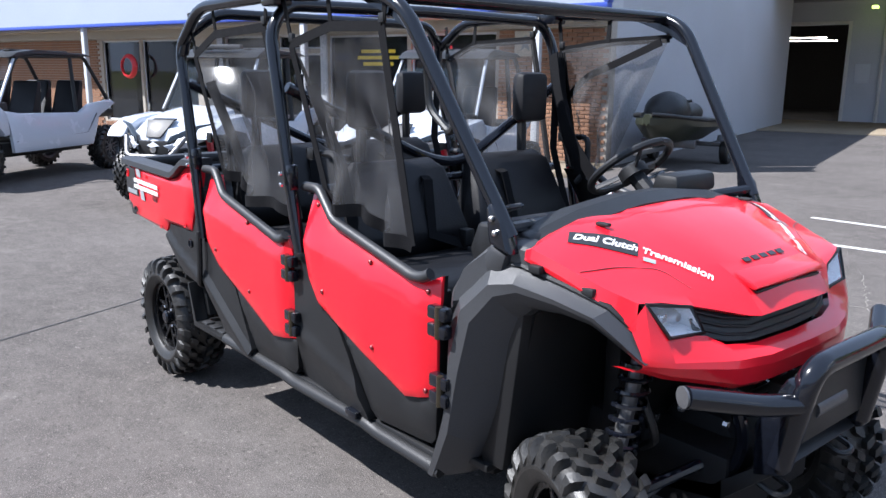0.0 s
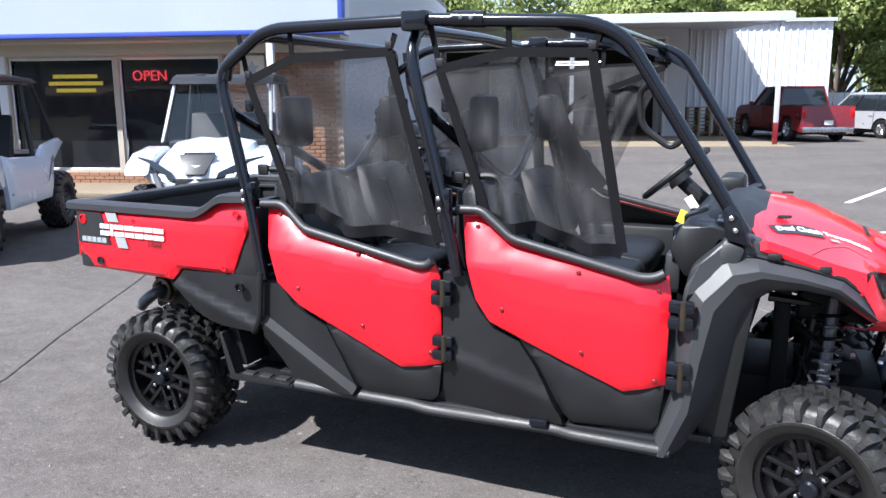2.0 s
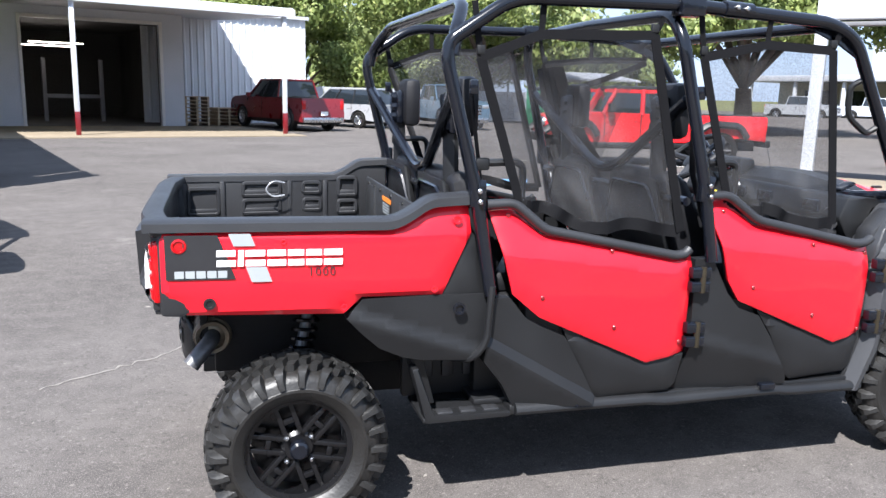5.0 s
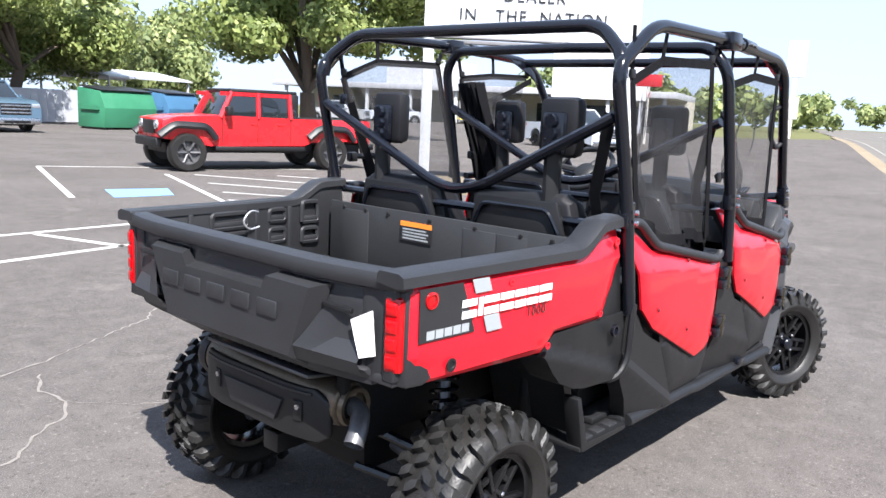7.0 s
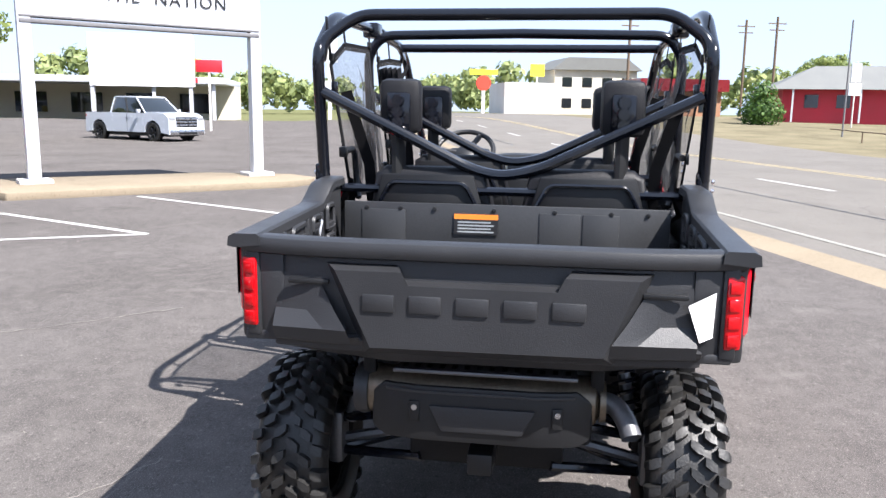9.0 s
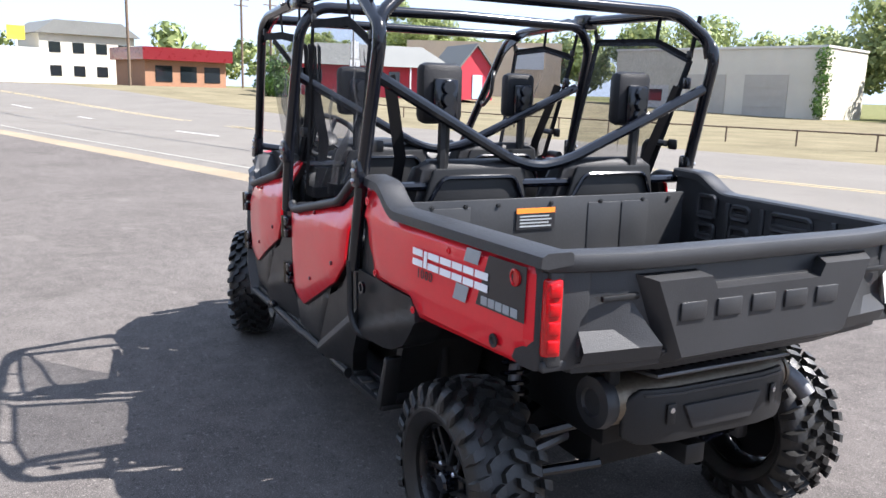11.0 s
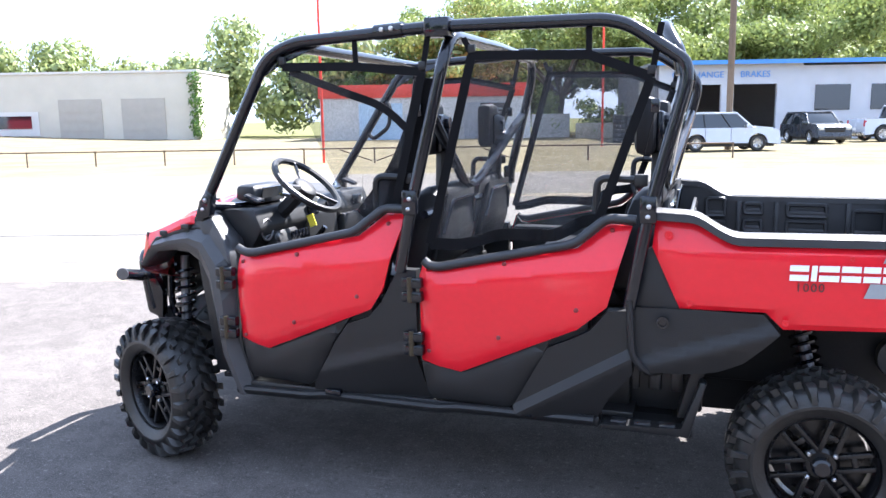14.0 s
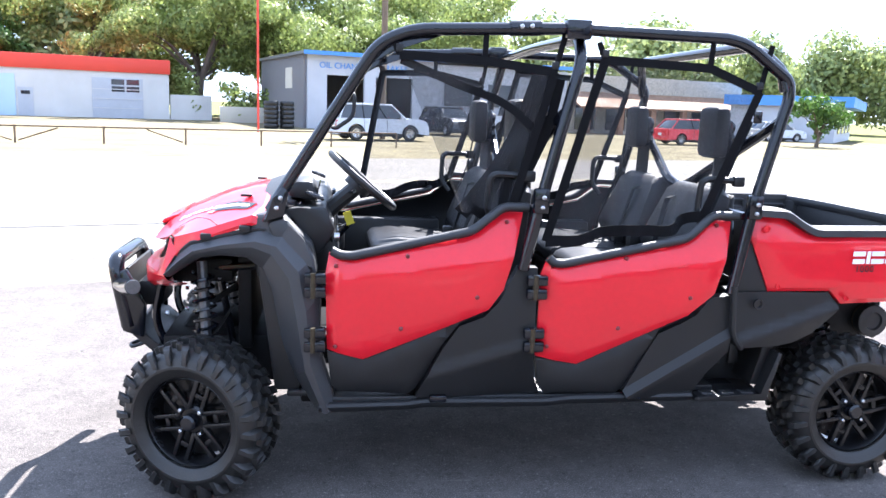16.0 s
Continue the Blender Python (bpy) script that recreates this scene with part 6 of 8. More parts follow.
for y in (0.194, -0.235):
    part("guard_slot", guard_curve(boxes((-1.909, -1.904, y - 0.016, y + 0.016, 0.60, 0.665), bevel=0.003)), BLACK, UTV)
    part("guard_bolt", guard_curve(lathe(bmesh.new(), [(0, 0), (0.009, 0.0), (0.009, -0.006), (0, -0.007)], 8, "x", (-1.906, y, 0.645))), STEEL, UTV)
part("tow_receiver", boxes((-1.80, -1.62, -0.04, 0.04, 0.40, 0.47), bevel=0.006), BLACK, UTV)
for y in (0.35, -0.35):
    part("tail_bracket", boxes((-1.80, -1.77, y - 0.02, y + 0.02, 0.62, 0.84), bevel=0.006), UNDERSIDE, UTV)

# --- cargo bed ---
def drawn_in(bm, s):
    """The bed narrows towards the tail."""
    for v in bm.verts:
        v.co.y -= s * (0.085 if s > 0 else 0.06) * max(0.0, -1.3 - v.co.x)
    return bm



def bowed(bm):
    """The tail sweeps forward towards its corners."""
    for v in bm.verts:
        if v.co.x < -1.88:
            v.co.x += 0.05 * max(0.0, min(1.2, (abs(v.co.y) - 0.40) / 0.32)) ** 1.5
    return bm


bed = new("cargo_bed")
bed.parent = UTV
tagged(bed, "black moulded cargo bed with red side panels")
part("bed_floor", boxes((-1.93, -0.98, -0.70, 0.70, 0.845, 0.875), bevel=0.006), GREY_PLASTIC, bed)
for i in range(7):
    y = -0.54 + i * 0.18
    part("floor_rib", boxes((-1.88, -1.02, y - 0.03, y + 0.03, 0.875, 0.885), bevel=0.004), GREY_PLASTIC, bed)
BED_WALL = [(-1.935, 0.86), (-1.935, 1.145), (-1.14, 1.145), (-1.08, 1.175), (-1.01, 1.215), (-0.868, 1.215), (-0.87, 0.95), (-0.985, 0.86)]
BED_RED = [(-1.905, 1.132), (-1.14, 1.130), (-1.085, 1.155), (-1.01, 1.200), (-0.868, 1.205), (-0.86, 1.112), (-0.962, 0.888), (-1.25, 0.893), (-1.31, 0.834), (-1.83, 0.846), (-1.905, 0.93)]
for s in (-1, 1):
    part("bed_wall", drawn_in(prism(BED_WALL, s * 0.70, s * 0.745, "y", 0.008), s), GREY_PLASTIC, bed)
    for x0, x1, z0, z1 in ((-1.60, -1.42, 1.065, 1.125), (-1.60, -1.42, 0.975, 1.04), (-1.30, -1.215, 1.075, 1.125), (-1.30, -1.215, 0.985, 1.04), (-1.12, -1.03, 1.06, 1.15), (-1.12, -1.03, 0.97, 1.03), (-1.86, -1.72, 0.975, 1.10)):
        rim = bmesh.new()
        tube(rim, [(x0, s * 0.688, z0), (x1, s * 0.688, z0), (x1, s * 0.688, z1), (x0, s * 0.688, z1), (x0, s * 0.688, z0 + 0.001)], 0.011, 0.018, 6)
        part("wall_pocket", drawn_in(rim, s), GREY_PLASTIC, bed, "moulded rim of a wall pocket")
        part("pocket_shelf", drawn_in(prism([(x0, z0 + 0.008), (x1, z0 + 0.008), (x1 - 0.01, z0 + 0.026), (x0 + 0.01, z0 + 0.026)], s * 0.680, s * 0.702, "y", 0.003), s), GREY_PLASTIC, bed)
    for x in (-1.70, -1.37, -1.19):
        part("wall_rib", drawn_in(boxes((x - 0.012, x + 0.012, s * 0.682, s * 0.702, 0.90, 1.135), bevel=0.005), s), GREY_PLASTIC, bed)
    bm = bmesh.new()
    rail = [(-1.955, 1.150), (-1.14, 1.150), (-1.085, 1.176), (-1.01, 1.225), (-0.862, 1.232)]
    prev = None
    for x, z in [(v.x, v.z) for v in rounded([(x, 0, z) for x, z in rail], 0.03, 3)]:
        ring = [bm.verts.new((x, s * (y - 0.02 * max(0, (x + 1.1) * 2)), z + dz)) for y, dz in ((0.694, -0.016), (0.696, 0.010), (0.704, 0.017), (0.772, 0.017), (0.790, 0.008), (0.793, -0.020), (0.77, -0.024))]
        if prev:
            for i in range(7):
                bm.faces.new((prev[i - 1], prev[i], ring[i], ring[i - 1]))
        else:
            bm.faces.new(ring)
        prev = ring
    bm.faces.new(prev[::-1])
    part("bed_rail", drawn_in(bm, s), GREY_PLASTIC, bed, "grey-black bed rail cap", 40)
    part("side_panel", skin(BED_RED, lambda x, z: 0.782 - (0.085 if s > 0 else 0.06) * max(0.0, -1.3 - x) - 0.22 * max(0, z - 1.10) - 0.12 * max(0, 0.93 - z), s, 0.03, 0.05, 0.014, 0.025, [(1.10, 0.0), (0.93, 0.0)]), RED, bed, "glossy red bed side panel", 25)
    face = s * 0.7845
    def flat_mark(name, poly, mat, lift=0.0, label=""):
        part(name, drawn_in(prism(poly, face + s * lift, face + s * (lift + 0.0015), "y"), s), mat, bed, label)
    flat_mark("decal_field", [(-1.888, 0.972), (-1.89, 1.120), (-1.724, 1.120), (-1.668, 0.972)], BLACK_DECAL, 0.001)
    flat_mark("decal_stripe", [(-1.674, 1.083), (-1.69, 1.124), (-1.62, 1.124), (-1.604, 1.083)], GREY_DECAL, 0.003)
    flat_mark("decal_stripe", [(-1.618, 0.962), (-1.636, 1.012), (-1.57, 1.012), (-1.552, 0.962)], GREY_DECAL, 0.003)
    # seven white block marks in a row, then small ones, in place of the maker's lettering
    widths = (0.060, 0.018, 0.063, 0.060, 0.052, 0.052, 0.062)
    x = -1.729 if s < 0 else -1.318
    for j, w in enumerate(widths):
        d = 1 if s < 0 else -1
        if w < 0.03:
            flat_mark("white_mark", [(x, 1.016), (x + d * w, 1.016), (x + d * (w + 0.003), 1.070), (x + d * 0.003, 1.070)], WHITE_DECAL, 0.005)
        else:
            for z0, z1 in ((1.016, 1.037), (1.049, 1.070)):
                flat_mark("white_mark", [(x, z0), (x + d * w, z0), (x + d * (w + 0.001), z1), (x + d * 0.001, z1)], WHITE_DECAL, 0.005)
        x += d * (w + 0.007)
    for j in range(5):
        xc = -1.861 + j * 0.034
        flat_mark("grey_mark", [(xc, 0.978), (xc + 0.029, 0.978), (xc + 0.029, 1.002), (xc, 1.002)], GREY_DECAL, 0.003)
    f = Matrix.Translation((-1.388, face + s * 0.002, 0.991)) @ Matrix.Rotation(radians(90), 4, "X") if s < 0 else Matrix.Translation((-1.385, face + s * 0.002, 0.991)) @ Matrix.Rotation(radians(180), 4, "Z") @ Matrix.Rotation(radians(90), 4, "X")
    part("number_decal", drawn_in(moved(writing("1000", 0.042, 0.0006, 1.15), f), s), BLACK_DECAL, bed, "black number 1000")
    part("side_reflector", lathe(bmesh.new(), [(0.024, 0), (0.024, s * 0.006), (0.018, s * 0.008), (0.016, s * 0.003), (0, s * 0.003)], 18, "y", (-1.845, face - s * (0.046 if s > 0 else 0.0325), 1.085)), LAMP_RED, bed, "round red reflector")
    for bx, bz, br in ((-0.916, 1.160, 0.016), (-0.994, 0.915, 0.012), (-1.313, 0.863, 0.012), (-1.755, 0.889, 0.02), (-1.513, 1.094, 0.01)):
        part("panel_bolt", lathe(bmesh.new(), [(br, 0), (br, s * 0.004), (br * 0.6, s * 0.004), (br * 0.5, -s * 0.001), (0, -s * 0.001)], 12, "y", (bx, face - s * (0.002 + (0.085 if s > 0 else 0.06) * max(0.0, -1.3 - bx)), bz)), BLACK if br > 0.018 else RED, bed)
    # lamp post at the tail corner
    bm = prism([(-1.96, 0.845), (-1.965, 1.132), (-1.90, 1.135), (-1.90, 0.94), (-1.80, 0.86), (-1.90, 0.842)], s * 0.625, s * 0.772, "y", 0.012)
    part("tail_corner", bowed(drawn_in(bm, s)), GREY_PLASTIC, bed, "grey-black tail corner")
    lamp = new("tail_lamp")
    lamp.parent = UTV
    tagged(lamp, "tall red tail lamp")
    near, far = (0.656, 0.704) if s > 0 else (0.672, 0.722)
    part("lens", bowed(boxes((-1.981, -1.955, s * near, s * far, 0.888, 1.096), bevel=0.01)), LAMP_RED, lamp)
    for j in range(4):
        part("lens_rib", bowed(boxes((-1.986, -1.977, s * (near + 0.008), s * (far - 0.008), 0.90 + j * 0.049, 0.936 + j * 0.049), bevel=0.004)), LAMP_RED, lamp)

gate = new("tailgate")
gate.parent = UTV
tagged(gate, "grey-black moulded tailgate, closed")
part("gate_panel", bowed(sliced(boxes((-1.955, -1.925, -0.62, 0.61, 0.83, 1.13), bevel=0.01))), GREY_PLASTIC, gate)
part("gate_rail", bowed(sliced(boxes((-1.985, -1.905, -0.735, 0.712, 1.108, 1.162), bevel=0.018))), GREY_PLASTIC, gate, "rounded tailgate rail")
def raised(poly, x_out, x_in, grow):
    """A raised plate with sloping sides: poly in (y, z)."""
    bm = bmesh.new()
    cy, cz = sum(p[0] for p in poly) / len(poly), sum(p[1] for p in poly) / len(poly)
    a = [bm.verts.new((x_out, y, z)) for y, z in poly]
    b = [bm.verts.new((x_in, cy + (y - cy) * (1 + grow), cz + (z - cz) * (1 + grow * 2.2))) for y, z in poly]
    bm.faces.new(a)
    for i in range(len(poly)):
        bm.faces.new((a[i - 1], b[i - 1], b[i], a[i]))
    return bm
part("gate_boss", raised([(0.40, 1.082), (0.21, 1.082), (0.19, 1.045), (-0.22, 1.045), (-0.24, 1.085), (-0.44, 1.085), (-0.35, 0.868), (0.30, 0.862)], -2.005, -1.954, 0.09), GREY_PLASTIC, gate, "", 20)
skirt = prism([(0.61, 0.865), (0.34, 0.885), (0.28, 0.86), (-0.33, 0.865), (-0.39, 0.905), (-0.62, 0.885), (-0.62, 0.835), (-0.35, 0.80), (0.27, 0.79), (0.61, 0.825)], -1.990, -1.945, "x", 0.012)
for v in skirt.verts:
    v.co.x += 1.0 * max(0.0, 0.885 - v.co.z)
part("gate_skirt", bowed(sliced(skirt)), GREY_PLASTIC, gate)
for s in (-1, 1):
    part("gate_shelf", bowed(raised([(s * 0.60, 0.93), (s * 0.42, 0.93), (s * 0.38, 0.90), (s * 0.60, 0.885)], -1.972, -1.954, 0.05)), GREY_PLASTIC, gate)
    part("gate_latch", boxes((-1.968, -1.955, s * 0.50 - 0.07, s * 0.50 + 0.05, 1.03, 1.045), bevel=0.003), BLACK, gate)
for s in (-1, 1):
    bm = bmesh.new()
    rows = [[(-1.958, s * 0.60, 1.06), (-1.962, s * 0.60, 0.95), (-1.992, s * 0.60, 0.90), (-1.975, s * 0.60, 0.862)], [(-1.958, s * 0.52, 1.05), (-1.965, s * 0.50, 0.95), (-1.998, s * 0.44, 0.905), (-1.98, s * 0.44, 0.862)], [(-1.96, s * 0.46, 1.04), (-1.985, s * 0.41, 0.96), (-2.004, s * 0.37, 0.905), (-1.985, s * 0.36, 0.862)]]
    loft(bm, rows)
    bmesh.ops.solidify(bm, geom=bm.faces[:], thickness=0.006)
    part("gate_wing", bowed(bm), GREY_PLASTIC, gate, "sloping wing of the tailgate", 12)
# five raised blocks stand for the maker's embossed lettering
for j in range(5):
    y = 0.275 - j * 0.132
    bm = boxes((-2.012, -2.003, y - 0.046, y + 0.046, 0.967, 1.018), bevel=0.004)
    part("embossed_mark", bm, GREY_PLASTIC, gate)
bm = bmesh.new()
ps = [(-1.966, -0.57, 1.016), (-1.955, -0.643, 1.054), (-1.94, -0.643, 0.925), (-1.965, -0.605, 0.915)]
q = [bm.verts.new(p) for p in ps] + [bm.verts.new((x + 0.0015, y, z)) for x, y, z in ps]
bm.faces.new(q[:4]), bm.faces.new(q[:3:-1])
for i in range(4):
    bm.faces.new((q[i], q[(i + 1) % 4], q[4 + (i + 1) % 4], q[4 + i]))
single("paper_tag", bm, PAPER, "blank white paper tag hanging on the tailgate", "tag")
bm = tube(bmesh.new(), [(-1.40, 0.63, 1.13), (-1.46, 0.60, 1.145), (-1.50, 0.60, 1.10), (-1.46, 0.61, 1.06), (-1.40, 0.62, 1.07)], 0.004, 0.03, 6)
single("cable_loop", bm, SILVER_PAINT, "loop of pale cable over the bed wall", "cable")

# headboard between bed and cab
part("headboard", boxes((-0.98, -0.965, -0.645, 0.655, 0.88, 1.158), bevel=0.004), SHEET_GREY, bed, "grey sheet headboard")
for y0, y1 in ((-0.30, -0.14), (-0.45, -0.31), (0.40, 0.58)):
    part("headboard_fold", boxes((-0.984, -0.979, y0, y1, 0.89, 1.13), bevel=0.002), SHEET_GREY, bed)
for y in (-0.56, -0.42, -0.20, 0.04, 0.28, 0.42, 0.56):
    part("headboard_bolt", lathe(bmesh.new(), [(0, -0.988), (0.009, -0.986), (0.009, -0.978)], 8, "x", (0, y, 1.135)), BLACK, bed)
label = new("warning_label")
label.parent = UTV
tagged(label, "orange and black warning label")
part("label_field", boxes((-0.9865, -0.9845, 0.023, 0.20, 1.036, 1.098)), BLACK_DECAL, label)
part("label_head", boxes((-0.9865, -0.9845, 0.023, 0.20, 1.0985, 1.119)), ORANGE_DECAL, label, "orange label head")
for j in range(4):
    part("label_line", boxes((-0.9878, -0.9868, 0.04 + 0.012 * (j % 2), 0.185, 1.045 + j * 0.013, 1.051 + j * 0.013)), GREY_DECAL, label)

# --- roll cage ---
cage = new("roll_cage")
cage.parent = UTV
tagged(cage, "gloss black tube roll cage")
R = 0.0242
for s in (-1, 1):
    part("side_tube", tube(bmesh.new(), [(-0.785, s * 0.785, 0.885), (-0.845, s * 0.778, 1.235), (-0.962, s * 0.765, 1.70), (-0.955, s * 0.762, 1.765), (-0.765, s * 0.765, 1.895), (-0.68, s * 0.762, 1.918), (-0.04, s * 0.757, 1.926), (0.58, s * 0.745, 1.895), (0.71, s * 0.74, 1.84), (1.118, s * 0.668, 1.185)], R, 0.07, 12), GLOSS, cage, "gloss black side tube")
    part("guard_tube", tube(bmesh.new(), [(-0.90, s * 0.70, 0.628), (-0.85, s * 0.79, 0.645), (-0.80, s * 0.803, 0.71), (-0.786, s * 0.802, 0.92)], 0.0135, 0.05, 8), BLACK, cage, "thin black guard tube")
    part("middle_post", tube(bmesh.new(), [(0.115, s * 0.785, 0.98), (0.06, s * 0.79, 1.25), (-0.075, s * 0.775, 1.80), (-0.085, s * 0.70, 1.895), (-0.085, 0, 1.905)], R, 0.06, 12), GLOSS, cage, "gloss black middle hoop")
    part("joint_clamp", boxes((-0.105, -0.005, s * 0.757 - 0.04, s * 0.757 + 0.04, 1.885, 1.958), bevel=0.008), GLOSS, cage)
    part("rear_post_plate", boxes((-0.875, -0.815, s * 0.782 - 0.012, s * 0.782 + 0.03, 1.20, 1.30), bevel=0.01), GLOSS, cage)
    part("middle_post_plate", boxes((0.03, 0.092, s * 0.795 - 0.012, s * 0.795 + 0.028, 1.21, 1.31), bevel=0.01), GLOSS, cage)
    part("front_post_plate", prism([(1.06, 1.165), (1.15, 1.14), (1.105, 1.235), (1.066, 1.29), (1.044, 1.265)], s * 0.655, s * 0.705, "y", 0.01), GLOSS, cage)
    for bx, by, bz in ((-0.845, 0.814, 1.225), (-0.848, 0.814, 1.262), (0.06, 0.826, 1.235), (0.055, 0.826, 1.275), (1.075, 0.707, 1.24), (1.09, 0.707, 1.20), (0.13, 0.786, 1.925), (0.17, 0.786, 1.922)):
        part("cage_bolt", lathe(bmesh.new(), [(0.009, -0.004 * s), (0.009, s * 0.005), (0.005, s * 0.008), (0, s * 0.008)], 8, "y", (bx, s * by, bz)), STEEL, cage, "bright cage bolt")
    part("sleeve", tube(bmesh.new(), [(0.09, s * 0.754, 1.922), (0.21, s * 0.752, 1.916)], R + 0.006, 0, 12), GLOSS, cage)
    part("corner_gusset", prism([(0.40, 1.90), (0.62, 1.885), (0.72, 1.83), (0.77, 1.74), (0.64, 1.82)], s * 0.722, s * 0.735, "y", 0.004), GLOSS, cage)
    if s < 0:
        part("grab_loop", tube(bmesh.new(), [(0.79, s * 0.715, 1.685), (0.755, s * 0.69, 1.66), (0.762, s * 0.685, 1.54), (0.865, s * 0.685, 1.468), (0.905, s * 0.70, 1.50)], 0.012, 0.04, 8), BLACK, cage, "black grab loop")
    for x in (-0.79, 0.11):
        part("hip_bar", tube(bmesh.new(), [(x, s * 0.70, 1.35), (x + 0.14, s * 0.70, 1.355), (x + 0.145, s * 0.69, 1.20), (x + 0.10, s * 0.67, 1.14)], 0.014, 0.04, 8), BLACK, cage, "black hip restraint bar")
        part("hip_bracket", boxes((x - 0.045, x + 0.005, s * 0.70 - 0.012, s * 0.72, 1.325, 1.37), bevel=0.008), BLACK, cage)
part("rear_cross_tube", tube(bmesh.new(), [(-0.945, -0.76, 1.72), (-0.93, -0.75, 1.80), (-0.87, -0.625, 1.905), (-0.87, 0.625, 1.905), (-0.93, 0.75, 1.80), (-0.945, 0.76, 1.72)], R, 0.07, 12), GLOSS, cage, "gloss black rear cross tube")
part("front_cross_tube", tube(bmesh.new(), [(0.60, -0.74, 1.885), (0.60, 0.74, 1.885)], R, 0, 12), GLOSS, cage)
part("front_low_tube", tube(bmesh.new(), [(1.10, -0.66, 1.21), (1.02, -0.5, 1.19), (1.02, 0.5, 1.19), (1.10, 0.66, 1.21)], 0.02, 0.06, 10), GLOSS, cage)
for x0, x1 in ((-0.935, -0.86), (-0.02, 0.04)):
    part("v_tube", tube(bmesh.new(), [(x0, 0.765, 1.60), (x1, 0.15, 1.29), (x1, 0.03, 1.262), (x1, -0.12, 1.29), (x0, -0.745, 1.59)], 0.0225, 0.12, 10), GLOSS, cage, "gloss black shoulder V tube")
    part("seat_bar", tube(bmesh.new(), [(x1, 0.70, 1.20), (x1, -0.70, 1.20)], 0.018, 0, 8), GLOSS, cage)

# --- cab: floor, seats, dash ---
part("cab_floor", boxes((-0.80, 1.05, -0.68, 0.68, 0.42, 0.445), bevel=0.005), BLACK, UTV)
part("firewall", prism([(1.0, 0.44), (1.10, 0.44), (1.18, 1.05), (1.10, 1.16), (1.0, 1.0)], -0.66, 0.66, "y", 0.01), BLACK, UTV)


def bench(x):
    """One row: base, cushions, backs, headrests, belts."""
    row = new("seat_row")
    row.parent = UTV
    tagged(row, "black vinyl bench seat row")
    part("seat_base", boxes((x + 0.02, x + 0.50, -0.60, 0.60, 0.44, 0.82), bevel=0.02), BLACK, row)
    part("seat_tray", boxes((x + 0.05, x + 0.56, -0.62, 0.62, 0.80, 0.84), bevel=0.012), BLACK, row)
    for s in (-1, 1):
        bm = prism([(x + 0.04, 0.84), (x + 0.55, 0.84), (x + 0.59, 0.88), (x + 0.57, 0.935), (x + 0.45, 0.95), (x + 0.10, 0.925)], s * 0.02, s * 0.60, "y", 0.03)
        part("cushion", bm, SEAT, row, "black vinyl seat cushion", 40)
        bm = prism([(x + 0.09, 0.90), (x + 0.14, 1.0), (x + 0.03, 1.28), (x - 0.03, 1.305), (x - 0.075, 1.28), (x - 0.02, 0.92)], s * 0.03, s * 0.61, "y", 0.035)
        for v in bm.verts:
            if v.co.z > 1.2:
                v.co.y = s * 0.32 + (v.co.y - s * 0.32) * (0.80 if v.co.z < 1.27 else 0.70)
        part("backrest", bm, SEAT, row, "black vinyl backrest", 40)
        bm = prism([(-0.02 + x - 0.055, 1.25), (x - 0.105, 1.275), (x - 0.085, 1.06), (x - 0.05, 0.95), (x - 0.02, 0.95)], s * 0.08, s * 0.57, "y", 0.014)
        for v in bm.verts:
            if v.co.z > 1.2:
                v.co.y = s * 0.325 + (v.co.y - s * 0.325) * 0.80
        part("back_shell", bm, BLACK, row, "black moulded seat back shell")
        part("shell_rib", tube(bmesh.new(), [(x - 0.088, s * 0.10, 1.10), (x - 0.108, s * 0.17, 1.235), (x - 0.108, s * 0.48, 1.235), (x - 0.088, s * 0.55, 1.10)], 0.009, 0.03, 6), GLOSS, row)
        bm = boxes((x - 0.045, x + 0.035, s * 0.455 - 0.088, s * 0.455 + 0.088, 1.43, 1.655), bevel=0.03)
        part("headrest", bm, SEAT, row, "black headrest with a moulded shell")
        bm = bmesh.new()
        box(bm, x - 0.075, x - 0.04, s * 0.455 - 0.05, s * 0.455 + 0.05, 1.44, 1.60, 0.015)
        for k in range(3):
            lathe(bm, [(0.024, -0.095), (0.03, -0.07), (0.03, -0.05)], 10, "x", (x, s * 0.455, 1.475 + k * 0.045))
        part("headrest_shell", bm, GLOSS, row)
        part("headrest_stem", tube(bmesh.new(), [(x - 0.05, s * 0.455, 1.24), (x - 0.055, s * 0.455, 1.46)], 0.022, 0, 8, 1.6), BLACK, row)
        belt = strap(bmesh.new(), [(x - 0.05, s * 0.68, 1.60), (x + 0.02, s * 0.60, 1.30), (x + 0.13, s * 0.60, 1.0), (x + 0.16, s * 0.60, 0.84)], 0.048, (0.9, 0.1 * s, 0.4), 0.003)
        part("seat_belt", belt, STRAP, row, "black seat belt")
        belt = strap(bmesh.new(), [(x - 0.06, s * 0.18, 1.27), (x + 0.08, s * 0.22, 1.22), (x + 0.14, s * 0.24, 1.0), (x + 0.2, s * 0.10, 0.95)], 0.045, (0.9, 0.1 * s, 0.4), 0.003)
        part("seat_belt", belt, STRAP, row)
        part("belt_buckle", boxes((x + 0.17, x + 0.22, s * 0.08, s * 0.13, 0.95, 1.02), bevel=0.008), BLACK, row)
        part("belt_anchor", boxes((x - 0.07, x - 0.04, s * 0.715, s * 0.74, 1.59, 1.64), bevel=0.006), GLOSS, row)


